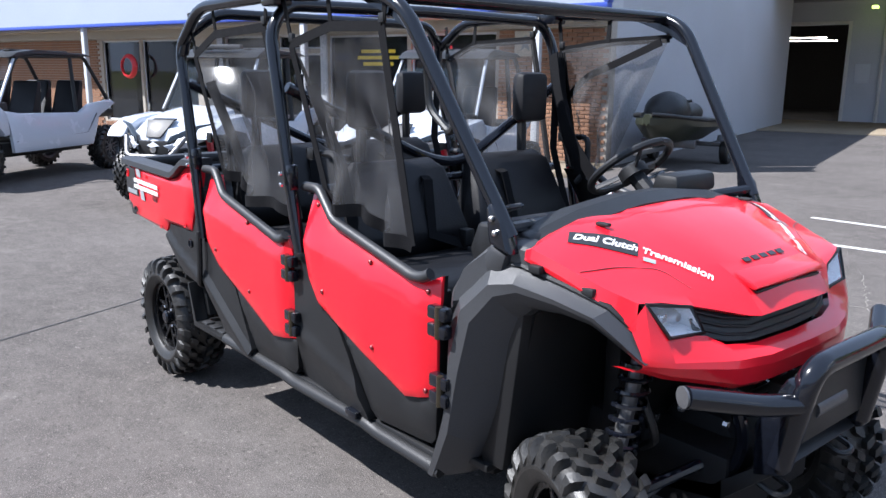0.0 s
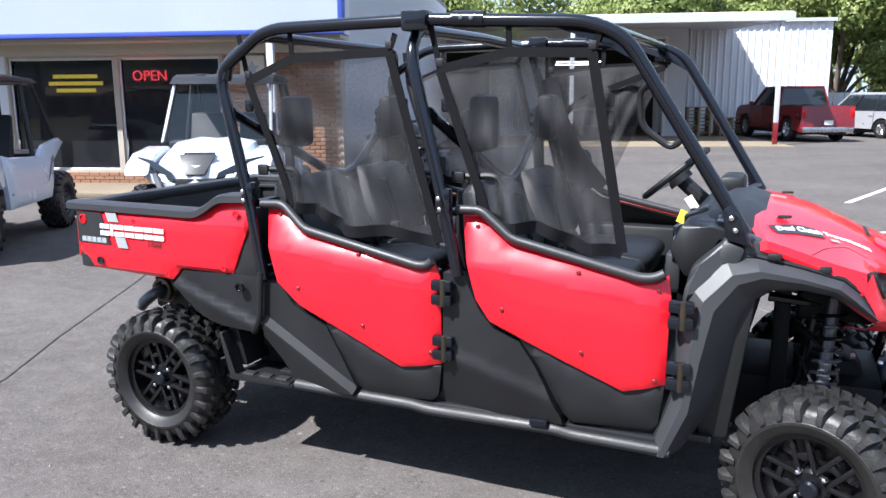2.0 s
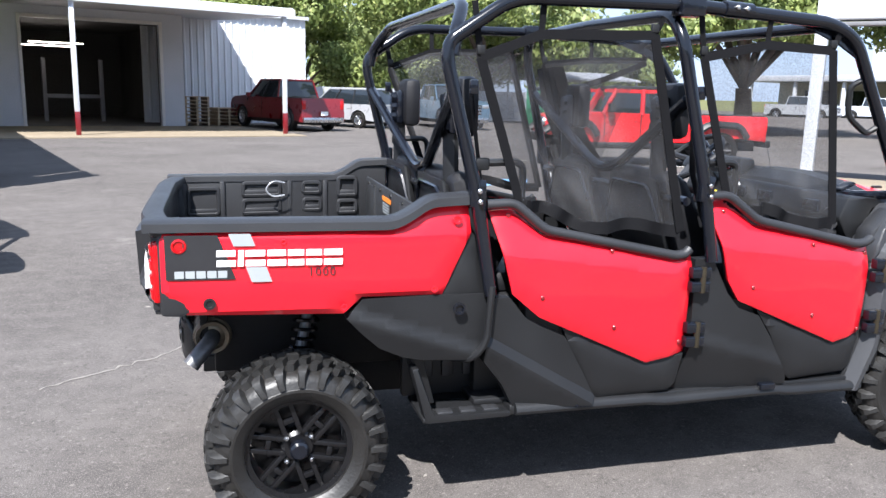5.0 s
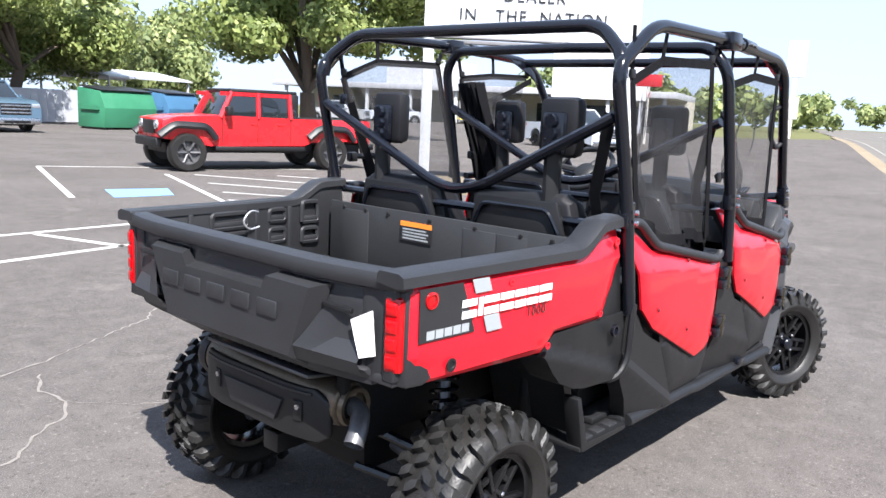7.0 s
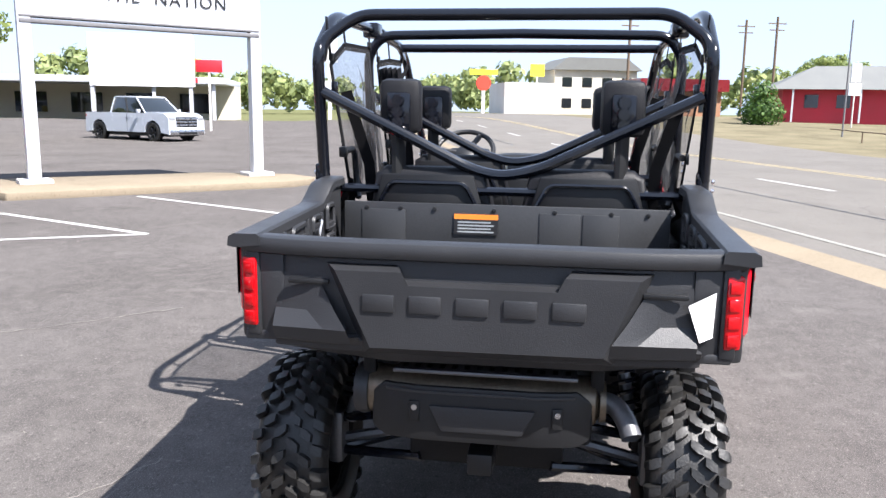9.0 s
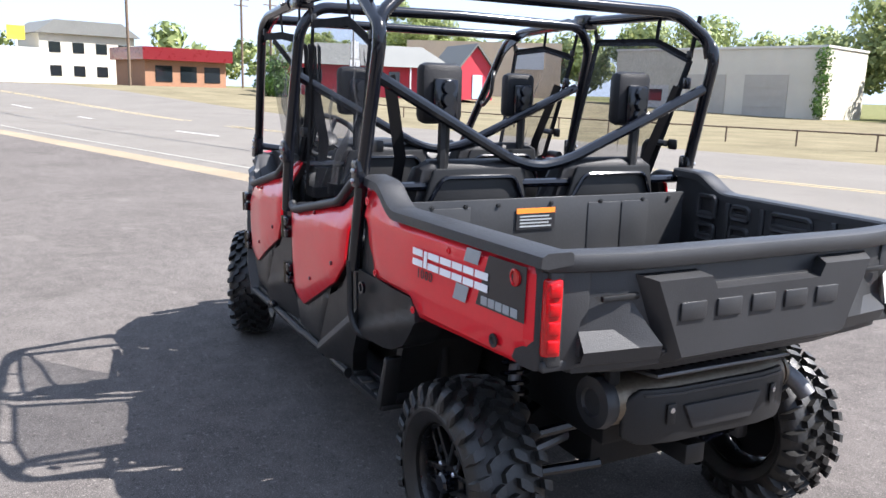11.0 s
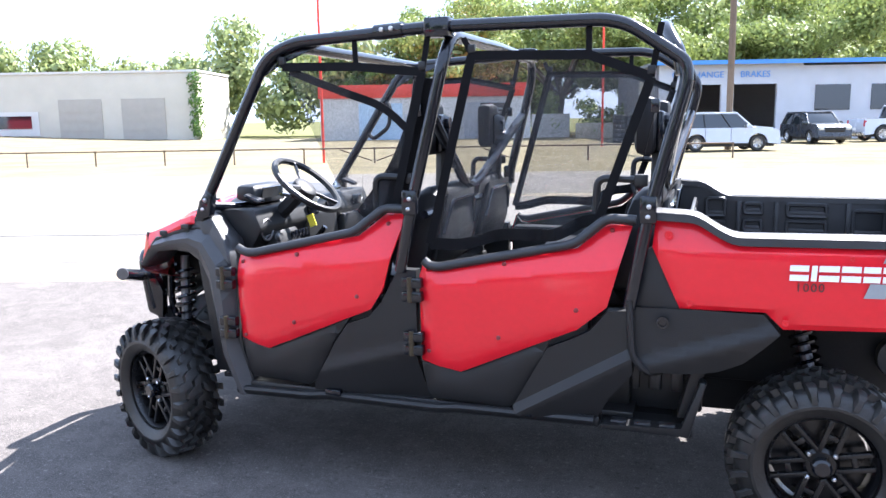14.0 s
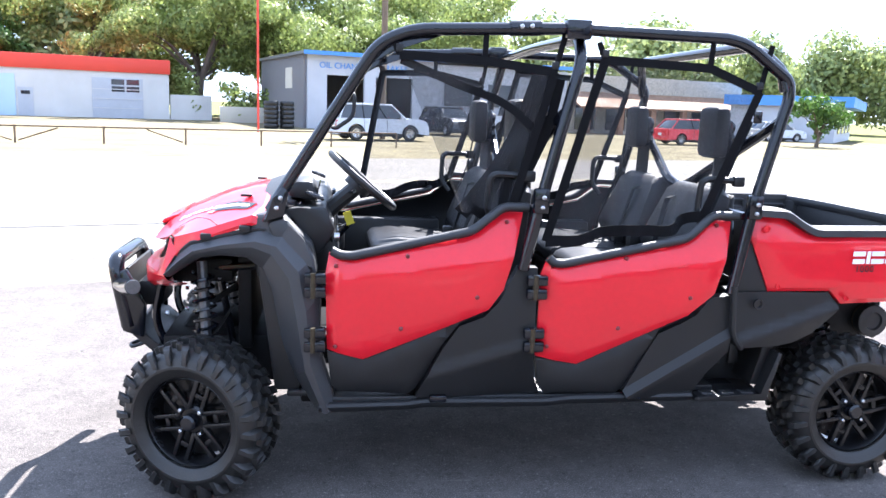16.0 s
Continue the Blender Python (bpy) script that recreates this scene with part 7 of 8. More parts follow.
bench(-0.80)
bench(0.10)
dash = new("dashboard")
dash.parent = UTV
tagged(dash, "black moulded dashboard with gauges and vents")
part("dash_top", prism([(0.86, 1.10), (0.90, 1.195), (1.0, 1.19), (1.12, 1.185), (1.13, 1.15), (1.12, 1.05), (0.92, 1.0)], -0.60, 0.60, "y", 0.015), BLACK, dash)
bm = bmesh.new()
rows = []
for y, drop, back in ((-0.60, 0.130, 0.05), (-0.52, 0.088, 0.03), (-0.36, 0.050, 0.01), (-0.12, 0.024, 0.0), (0.12, 0.024, 0.0), (0.36, 0.050, 0.01), (0.52, 0.088, 0.03), (0.60, 0.130, 0.05)):
    rows.append([(0.91 + back, y, 1.17 - drop), (0.955 + back, y, 1.235 - drop), (1.03, y, 1.278 - drop), (1.10, y, 1.285 - drop), (1.17, y, 1.262 - drop), (1.17, y, 1.20 - drop), (0.95, y, 1.15 - drop)])
vs = loft(bm, rows, True)
bm.faces.new(vs[0]), bm.faces.new(vs[-1][::-1])
part("cowl", bm, BLACK, dash, "smooth black cowl behind the hood", 18)
part("gauge_pod", prism([(0.93, 1.20), (0.955, 1.29), (1.05, 1.29), (1.06, 1.22)], 0.24, 0.50, "y", 0.02), BLACK, dash)
part("gauge_screen", moved(boxes((-0.003, 0.003, -0.09, 0.09, -0.032, 0.032)), Matrix.Translation((0.936, 0.37, 1.245)) @ Matrix.Rotation(radians(-15), 4, "Y")), GLASS_DARK, dash)
part("centre_console", prism([(0.84, 0.80), (0.86, 1.12), (0.94, 1.18), (1.0, 0.8)], -0.16, 0.16, "y", 0.015), BLACK, dash)
for y in (-0.42, -0.10, 0.10):
    part("air_vent", boxes((0.855, 0.875, y - 0.05, y + 0.05, 1.11, 1.165), bevel=0.006), GLOSS, dash)
part("glove_box", boxes((0.845, 0.90, -0.56, -0.22, 0.94, 1.08), bevel=0.012), GREY_PLASTIC, dash)
for s in (-1, 1):
    part("dash_bolster", prism([(0.93, 0.96), (0.95, 1.06), (1.06, 1.165), (1.13, 1.14), (1.08, 1.0)], s * 0.60, s * 0.70, "y", 0.02), GREY_PLASTIC, dash)
    part("speaker_pod", moved(lathe(bmesh.new(), [(0.0, -0.004), (0.035, -0.004), (0.042, 0.0), (0.05, -0.02)], 18, "x"), Matrix.Translation((0.878, s * 0.53, 1.09)) @ Matrix.Rotation(radians(180), 4, "Z")), GLOSS, dash)
    part("pod_ring", moved(tube(bmesh.new(), [(0, 0.048 * math.cos(a), 0.048 * math.sin(a)) for a in (2 * math.pi * k / 20 for k in range(21))], 0.005, 0, 6), Matrix.Translation((0.874, s * 0.53, 1.09))), DULL_STEEL, dash)
    part("side_vent", moved(boxes((-0.04, 0.04, -0.03, 0.03, 0.0, 0.012), bevel=0.004), Matrix.Translation((0.95, s * 0.51, 1.225)) @ Matrix.Rotation(radians(-22), 4, "Y")), GLOSS, dash)
    for k in range(4):
        part("vent_fin", moved(boxes((-0.036, 0.036, -0.003, 0.003, 0.012, 0.016)), Matrix.Translation((0.95, s * 0.51 - 0.021 + 0.014 * k, 1.225)) @ Matrix.Rotation(radians(-22), 4, "Y")), DULL_STEEL, dash)
for k in range(5):
    part("rocker_switch", boxes((0.846, 0.856, 0.19 + 0.034 * k, 0.215 + 0.034 * k, 1.02, 1.06), bevel=0.003), GLOSS, dash)
for y in (-0.32, -0.16):
    part("cup_holder", lathe(bmesh.new(), [(0.0, 0.90), (0.04, 0.90), (0.042, 0.985), (0.05, 0.985), (0.05, 0.89), (0.0, 0.89)], 18, "z", (0.86, y, 0)), BLACK, dash)
part("key_lock", lathe(bmesh.new(), [(0.0, -0.012), (0.016, -0.012), (0.018, 0.01), (0.0, 0.01)], 14, "x", (0.855, 0.46, 1.05)), STEEL, dash)
part("lower_shroud", prism([(0.86, 0.90), (0.84, 1.0), (0.87, 1.08), (0.95, 1.06), (0.96, 0.90)], 0.26, 0.48, "y", 0.02), BLACK, dash)
part("column_stalk", tube(bmesh.new(), [(0.80, 0.40, 1.235), (0.79, 0.50, 1.25), (0.785, 0.54, 1.255)], 0.008, 0.03, 8), GLOSS, dash)
for y in (0.30, 0.44):
    part("pedal", boxes((0.98, 0.995, y - 0.03, y + 0.03, 0.56, 0.66), bevel=0.006), DULL_STEEL, dash)
part("gear_lever", tube(bmesh.new(), [(0.86, 0.1, 0.98), (0.80, 0.1, 1.05)], 0.014, 0, 8), GLOSS, dash)
steer = new("steering_wheel")
steer.parent = UTV
tagged(steer, "black three-spoke steering wheel")
f = Matrix.Translation((0.745, 0.37, 1.285)) @ Matrix.Rotation(radians(-40), 4, "Y")
ring = [(0.175 * math.cos(a), 0.175 * math.sin(a), 0.0) for a in (2 * math.pi * k / 36 for k in range(37))]
part("wheel_ring", moved(tube(bmesh.new(), ring, 0.0155, 0, 8), f), BLACK, steer)
for a in (90, 210, 330):
    c, q = math.cos(radians(a + 0)), math.sin(radians(a + 0))
    part("wheel_spoke", moved(tube(bmesh.new(), [(0.03 * c, 0.03 * q, -0.02), (0.17 * c, 0.17 * q, 0)], 0.017, 0, 6, 0.5), f), GREY_PLASTIC, steer)
part("wheel_hub", moved(lathe(bmesh.new(), [(0.06, -0.05), (0.06, -0.01), (0.045, 0.0), (0, 0.0)], 16, "z"), f), BLACK, steer)
part("steering_column", tube(bmesh.new(), [f @ Vector((0, 0, -0.03)), (0.95, 0.37, 1.10)], 0.035, 0, 10), BLACK, steer)
bm = moved(boxes((-0.018, 0.018, -0.002, 0.002, -0.03, 0.03)), Matrix.Translation((0.80, 0.24, 1.10)) @ Matrix.Rotation(radians(20), 4, "Y"))
single("hang_tag", bm, YELLOW_TAG, "yellow paper tag hanging below the steering wheel", "tag")
bm = moved(boxes((-0.018, 0.018, -0.002, 0.002, -0.045, 0.045)), Matrix.Translation((0.86, 0.12, 1.17)) @ Matrix.Rotation(radians(-35), 4, "Y") @ Matrix.Rotation(radians(20), 4, "Z"))
single("info_sheet", bm, PAPER, "white paper sheet leaning on the dashboard", "paper")

# --- side nets with their webbing ---
def net(s, top, bottom, sag, slack, bands=(1, 1, 1, 1)):
    """A hanging net: its top line and bottom line are (x, z) rows of equal length."""
    holder = new("side_net")
    holder.parent = UTV
    tagged(holder, "black mesh side net with webbing edges")
    n, rows = 30, 24
    def along(line, t):
        q = t * (len(line) - 1)
        i = min(int(q), len(line) - 2)
        f = q - i
        return tuple(line[i][k] * (1 - f) + line[i + 1][k] * f for k in (0, 1))
    grid = []
    bm = bmesh.new()
    for j in range(rows + 1):
        v = j / rows
        line = []
        for i in range(n + 1):
            u = i / n
            a, b = along(top, u), along(bottom, u)
            x, z = a[0] * (1 - v) + b[0] * v, a[1] * (1 - v) + b[1] * v
            fold = 0.032 * math.sin(9 * u + 3 * v + slack) * v + 0.022 * math.sin(23 * u - 5 * v) * v + 0.012 * math.sin(37 * u + 7 * v + slack) * math.sin(math.pi * v) + 0.014 * math.sin(14 * v - 9 * u + slack) * math.sin(math.pi * v)
            fold *= min(1.0, 6 * u * (1 - u)) ** 0.8
            z += 0.014 * math.sin(11 * u + slack) * v * v * min(1.0, 6 * u * (1 - u))
            y = 0.745 - 0.03 * v - sag * math.sin(math.pi * v) * math.sin(math.pi * u) + fold
            line.append(Vector((x, s * y, z)))
        grid.append(line)
    vs = [[bm.verts.new(p) for p in line] for line in grid]
    for a, b in zip(vs, vs[1:]):
        for i in range(n):
            bm.faces.new((a[i], a[i + 1], b[i + 1], b[i]))
    me = bpy.data.meshes.new("netting")
    bm.to_mesh(me), bm.free()
    me.materials.append(NET)
    for f in me.polygons:
        f.use_smooth = True
    ob = new("netting", me)
    ob.parent = holder
    for (pts, w), on in zip((([l[0] for l in grid], 0.034), ([l[-1] for l in grid], 0.036), (grid[0], 0.034), (grid[-1], 0.046)), bands):
        if not on:
            continue
        part("net_edge", strap(bmesh.new(), [p + Vector((0, s * 0.004, 0)) for p in pts], w, (0, 1, 0), 0.004), STRAP, holder, "black webbing edge")
    for p, q in ((grid[0][0], (grid[0][0].x - 0.03, s * 0.757, 1.90)), (grid[0][-1], (grid[0][-1].x + 0.03, s * 0.752, 1.88)), (grid[0][n // 2], (grid[0][n // 2].x, s * 0.757, 1.915))):
        part("net_strap", strap(bmesh.new(), [p, q], 0.022, (0, 1, 0), 0.004), STRAP, holder)
    for p in (grid[0][0], grid[0][-1]):
        part("net_buckle", boxes((p.x - 0.014, p.x + 0.014, p.y - 0.008, p.y + 0.008, p.z + 0.01, p.z + 0.04), bevel=0.003), BLACK, holder)


for s in (-1, 1):
    net(s, [(-0.84, 1.715), (-0.62, 1.80), (-0.18, 1.815)], [(-0.66, 1.20), (-0.40, 1.13), (0.01, 1.085)], 0.06, 0.4 + s)
net(-1, [(0.03, 1.745), (0.30, 1.80), (0.60, 1.79)], [(0.21, 1.20), (0.42, 1.15), (0.72, 1.10)], 0.06, 2.7)
# the net at the driver's door is unhooked below: a loose wedge, bunched beside the middle post
net(1, [(0.02, 1.76), (0.30, 1.79), (0.63, 1.80)], [(0.16, 1.22), (0.27, 1.21), (0.36, 1.20)], 0.05, 0.7, (1, 0, 1, 0))
loose = new("side_net")
loose.parent = UTV
tagged(loose, "unhooked black side net bunched beside the middle post")
for k in range(4):
    y = 0.70 - 0.025 * k
    line = [(0.02 + 0.012 * k, y + 0.02, 1.74), (0.05 + 0.02 * k, y, 1.55), (0.13 + 0.025 * k, y - 0.015, 1.36), (0.20 + 0.05 * k, y, 1.18)]
    part("net_fold", strap(bmesh.new(), rounded([Vector(p) for p in line], 0.08, 4), 0.10 - 0.012 * k, (0.15, 1, 0), 0.006), STRAP, loose, "bunched fold of black netting")
part("loose_webbing", strap(bmesh.new(), [(0.62, 0.705, 1.785), (0.40, 0.70, 1.70), (0.20, 0.715, 1.635), (0.08, 0.73, 1.53)], 0.032, (0, 1, 0), 0.004, 0.08), STRAP, loose, "slack webbing across the loose net")


# ---- parked vehicles ----
def road_wheel(parent, at, r, w, s, rim_mat, name="wheel"):
    e = new(name)
    e.parent, e.location = parent, at
    h = w / 2
    bm = lathe(bmesh.new(), [(r * 0.62, -h), (r * 0.92, -h), (r, -h * 0.65), (r, h * 0.65), (r * 0.92, h), (r * 0.62, h)], 28, "y", close=True)
    part("tyre", bm, RUBBER, e)
    bm = lathe(bmesh.new(), [(0.0, s * h * 0.55), (r * 0.2, s * h * 0.55), (r * 0.24, s * h * 0.3), (r * 0.5, s * h * 0.35), (r * 0.6, s * h * 0.9), (r * 0.64, s * h * 0.9), (r * 0.64, -s * h * 0.6), (0, -s * h * 0.6)], 24, "y")
    for k in range(6):
        a = k * math.pi / 3
        tube(bm, [(0.1 * r * math.cos(a), s * h * 0.6, 0.1 * r * math.sin(a)), (0.6 * r * math.cos(a), s * h * 0.85, 0.6 * r * math.sin(a))], r * 0.07, 0, 6)
    part("rim", bm, rim_mat, e)


def frustum(bm, low, high, z_low, z_high, w_low, w_high):
    """A cabin: low and high are (rear x, front x)."""
    vs = [bm.verts.new(p) for p in ((low[0], -w_low, z_low), (low[1], -w_low, z_low), (low[1], w_low, z_low), (low[0], w_low, z_low), (high[0], -w_high, z_high), (high[1], -w_high, z_high), (high[1], w_high, z_high), (high[0], w_high, z_high))]
    for q in ((3, 2, 1, 0), (4, 5, 6, 7), (0, 1, 5, 4), (1, 2, 6, 5), (2, 3, 7, 6), (3, 0, 4, 7)):
        bm.faces.new([vs[i] for i in q])
    bmesh.ops.bevel(bm, geom=list(bm.edges), offset=0.04, segments=2, profile=0.5, affect="EDGES")
    return bm


def motor_car(name, label, at, heading, paint, spec, rims=STEEL, lift=0.0):
    """spec: L, W, H, wheelbase, tyre radius, belt, hood height, cabin low (rear, front), cabin high (rear, front), bed length or 0. Origin midway between the axles."""
    L, W, H, base, r, belt, hood, lo, hi, bed_len = spec
    e = thing(name, label, "car" if not bed_len else "pickup truck", "", (*at, lift), heading)
    h, f, b = W / 2, L * 0.5, -L * 0.5
    ground = r * 0.85
    floor = [(b, ground), (b, belt * 0.98), (b + 0.06, belt), (lo[1], belt), (lo[1] + 0.12, hood + 0.04), (f - 0.35, hood - 0.02), (f - 0.06, hood - 0.16), (f, hood - 0.35), (f, ground)]
    if bed_len:
        floor[2:3] = [(b + 0.02, belt)]
    def arch(x):
        return [(x + r * 1.22 * math.cos(a), r + r * 1.22 * math.sin(a)) for a in (math.pi * k / 8 for k in range(9))]
    front, rear = base / 2, -base / 2
    outline = floor[:-1] + [(f, ground)] + [p for p in arch(front) if p[1] > ground] + [p for p in arch(rear) if p[1] > ground]
    bm = prism(outline, -h, h, "y")
    for v in bm.verts:
        k = max(0.0, (v.co.z - belt * 0.7) / belt)
        v.co.y *= 1 - 0.12 * k - 0.10 * max(0, abs(v.co.x) / f - 0.75)
    bmesh.ops.bevel(bm, geom=[q for q in bm.edges if abs(q.verts[0].co.y - q.verts[1].co.y) < 0.02 and q.calc_face_angle(0) > 0.5], offset=0.045, segments=2, profile=0.5, affect="EDGES")
    part("body", bm, paint, e, "", 40)
    part("glasshouse", frustum(bmesh.new(), lo, hi, belt - 0.02, H - 0.06, h * 0.93, h * 0.76), GLASS_DARK, e, "dark glazed cabin")
    part("roof", boxes((hi[0] - 0.02, hi[1] + 0.04, -h * 0.77, h * 0.77, H - 0.08, H), bevel=0.03), paint, e)
    mids = [0.5] if hi[1] - hi[0] < 2.2 else [0.36, 0.7]
    for s in (-1, 1):
        for t in [0.0, *mids, 1.0]:
            x0, x1 = lo[0] + (lo[1] - lo[0]) * t, hi[0] + (hi[1] - hi[0]) * t
            part("pillar", tube(bmesh.new(), [(x0, s * h * 0.935, belt - 0.02), (x1, s * h * 0.765, H - 0.06)], 0.032, 0, 6), paint if t in (0.0, 1.0) else BLACK, e)
        part("mirror", boxes((lo[1] - 0.35, lo[1] - 0.2, s * (h + 0.02), s * (h + 0.17), belt, belt + 0.16), bevel=0.03), paint, e)
        for x in (front, rear):
            road_wheel(e, (x, s * (h - 0.13), r), r, 0.25, s, rims)
        part("headlamp", boxes((f - 0.16, f + 0.005, s * h * 0.62, s * h * 0.93, hood - 0.32, hood - 0.16), bevel=0.02), LAMP_CLEAR, e)
        part("tail_lamp", boxes((b - 0.006, b + 0.1, s * h * 0.78, s * h * 0.95, belt - 0.42, belt - 0.08), bevel=0.02), LAMP_RED, e)
        for t in mids:
            x = lo[0] + (lo[1] - lo[0]) * t
            part("door_seam", boxes((x - 0.008, x + 0.008, s * (h - 0.012), s * (h + 0.002), ground + 0.08, belt - 0.05)), BLACK, e)
            part("door_handle", boxes((x + 0.08, x + 0.24, s * (h - 0.01), s * (h + 0.012), belt - 0.18, belt - 0.14), bevel=0.005), paint, e)
    part("front_bumper", boxes((f - 0.12, f + 0.07, -h * 0.92, h * 0.92, ground - 0.04, ground + 0.2), bevel=0.04), paint if not bed_len else STEEL, e)
    part("rear_bumper", boxes((b - 0.08, b + 0.1, -h * 0.92, h * 0.92, ground - 0.02, ground + 0.18), bevel=0.04), paint if not bed_len else STEEL, e)
    low = hood - (0.6 if bed_len else 0.44)
    part("grille", boxes((f - 0.03, f + 0.012, -h * 0.58, h * 0.58, low, hood - 0.16), bevel=0.02), BLACK, e)
    if bed_len:
        for k in range(3):
            z = low + 0.06 + k * 0.13
            part("grille_bar", boxes((f, f + 0.03, -h * 0.56, h * 0.56, z, z + 0.06), bevel=0.01), STEEL, e)
        part("bumper_intake", boxes((f + 0.05, f + 0.076, -h * 0.5, h * 0.5, ground, ground + 0.1), bevel=0.01), BLACK, e)
    part("underbody", boxes((b + 0.2, f - 0.2, -h * 0.8, h * 0.8, ground - 0.1, ground + 0.1)), BLACK, e)
    part("number_plate", boxes((b - 0.085, b - 0.08, -0.16, 0.16, ground + 0.25, ground + 0.4)), PAPER, e)
    if bed_len:
        part("bed_liner", boxes((b + 0.08, b + bed_len, -h * 0.8, h * 0.8, belt - 0.01, belt + 0.012)), BLACK, e)
    return e


PICKUP = (5.7, 2.0, 1.98, 3.65, 0.43, 1.26, 1.27, (-1.05, 1.34), (-0.92, 0.58), 1.75)
SUV = (4.6, 1.85, 1.70, 2.68, 0.35, 1.02, 1.04, (-2.15, 1.15), (-1.85, 0.45), 0)
HATCH = (4.2, 1.76, 1.50, 2.5, 0.31, 0.92, 0.90, (-1.95, 1.05), (-1.45, 0.3), 0)
motor_car("pickup_truck", "blue-grey pickup truck parked at the back of the lot", (8.6, 33.0), -84, TEAL_PAINT, PICKUP)
motor_car("sport_utility_car", "silver compact utility car seen from its tail", (3.9, 32.6), 132, SILVER_PAINT, SUV)
motor_car("pickup_truck", "dark red pickup truck parked by the annex", (0.95, 30.2), 116, MAROON_PAINT, PICKUP)
motor_car("pickup_truck", "white pickup truck parked in the lot", (29.9, 18.6), -113, WHITE_PAINT, PICKUP, BLACK)
motor_car("small_sedan", "pale sedan parked before the blue-roofed shop", (-33.6, -54.6), 186, SILVER_PAINT, HATCH)
motor_car("sport_utility_car", "silver-white utility car parked across the road", tuple((SITE @ Vector((-11.3, -32.6, 0)))[:2]), 197, WHITE_PAINT, SUV)
motor_car("small_hatchback", "red hatchback parked before the strip mall", tuple((SITE @ Vector((-31.5, -33.5, 0)))[:2]), 190, JEEP_RED, HATCH)
motor_car("pickup_truck", "white pickup truck by the strip mall", tuple((SITE @ Vector((-24.5, -42, 0)))[:2]), 200, WHITE_PAINT, PICKUP)
motor_car("sport_utility_car", "dark utility car by the brake shop", tuple((SITE @ Vector((-19.0, -41, 0)))[:2]), 110, NAVY_PAINT, SUV)
motor_car("pickup_truck", "white pickup truck before the stores", (52.0, 52.0), -60, WHITE_PAINT, PICKUP, lift=0.1)
motor_car("pickup_truck", "silver pickup truck before the stores", (46.0, 54.0), -60, SILVER_PAINT, PICKUP, lift=0.1)


def trail_truck(at, heading):
    """A boxy red crew-cab trail truck with black flares."""
    e = thing("trail_truck", "bright red crew-cab trail truck with black fender flares", "pickup truck", "", (*at, 0), heading)
    base, r, h = 3.6, 0.42, 0.86
    f, b = base / 2 + 0.75, -base / 2 - 1.15
    part("tub", prism([(b, 0.62), (b, 1.22), (-0.95, 1.22), (-0.95, 1.22), (1.02, 1.22), (1.08, 1.26), (1.95, 1.20), (2.32, 1.14), (2.36, 0.72), (1.25, 0.56), (-1.1, 0.56), (-1.3, 0.7), (-2.3, 0.7)], -h * 0.92, h * 0.92, "y", 0.03), JEEP_RED, e)
    part("glasshouse", frustum(bmesh.new(), (-0.92, 1.02), (-0.85, 0.72), 1.2, 1.80, h * 0.9, h * 0.8), GLASS_DARK, e)
    part("hard_top", boxes((-0.92, 0.74, -h * 0.82, h * 0.82, 1.76, 1.86), (-0.95, -0.72, -h * 0.86, h * 0.86, 1.22, 1.78), bevel=0.03), BLACK, e)
    for s in (-1, 1):
        for x0, x1 in ((1.02, 0.72), (0.1, 0.08), (-0.72, -0.72)):
            part("pillar", tube(bmesh.new(), [(x0, s * h * 0.91, 1.2), (x1, s * h * 0.805, 1.78)], 0.055, 0, 6), JEEP_RED, e)
        part("door_top", boxes((-0.72, 1.0, s * h * 0.80, s * h * 0.83, 1.70, 1.78)), JEEP_RED, e)
        for x in (0.12, -0.72, 0.98):
            part("door_seam", boxes((x - 0.01, x + 0.01, s * h * 0.915, s * h * 0.925, 0.62, 1.2)), BLACK, e)
        for x in (0.0, -0.68):
            part("door_handle", boxes((x + 0.14, x + 0.3, s * h * 0.92, s * h * 0.945, 1.05, 1.09), bevel=0.005), JEEP_RED, e)
        for x in (base / 2, -base / 2):
            bm = tube(bmesh.new(), [(x - 0.66, s * h * 0.99, 0.72), (x - 0.46, s * h * 0.99, 1.0), (x + 0.30, s * h * 0.99, 1.03), (x + 0.62, s * h * 0.99, 0.78)], 0.10, 0.15, 8, 0.6)
            part("fender_flare", bm, BLACK, e, "black fender flare")
            road_wheel(e, (x, s * (h - 0.06), r), r, 0.28, s, DULL_STEEL)
        part("headlamp", lathe(bmesh.new(), [(0.0, 0.03), (0.10, 0.02), (0.11, -0.02), (0, -0.02)], 14, "x", (2.37, s * 0.5, 1.0)), LAMP_CLEAR, e)
        part("tail_lamp", boxes((b - 0.01, b + 0.03, s * 0.66, s * 0.78, 0.9, 1.12), bevel=0.01), LAMP_RED, e)
        part("mirror", boxes((0.82, 0.95, s * h * 0.98, s * (h * 0.98 + 0.2), 1.26, 1.46), bevel=0.02), BLACK, e)
        part("rock_rail", boxes((-1.1, 1.15, s * h * 0.86, s * h * 0.97, 0.46, 0.56), bevel=0.02), BLACK, e)
    part("grille", boxes((2.34, 2.38, -0.38, 0.38, 0.8, 1.1), bevel=0.01), BLACK, e)
    part("front_bumper", boxes((2.32, 2.46, -0.72, 0.72, 0.52, 0.72), bevel=0.04), BLACK, e)
    part("rear_bumper", boxes((b - 0.12, b + 0.02, -0.8, 0.8, 0.5, 0.66), bevel=0.03), BLACK, e)
    part("underbody", boxes((b + 0.2, 2.2, -0.6, 0.6, 0.4, 0.62)), BLACK, e)
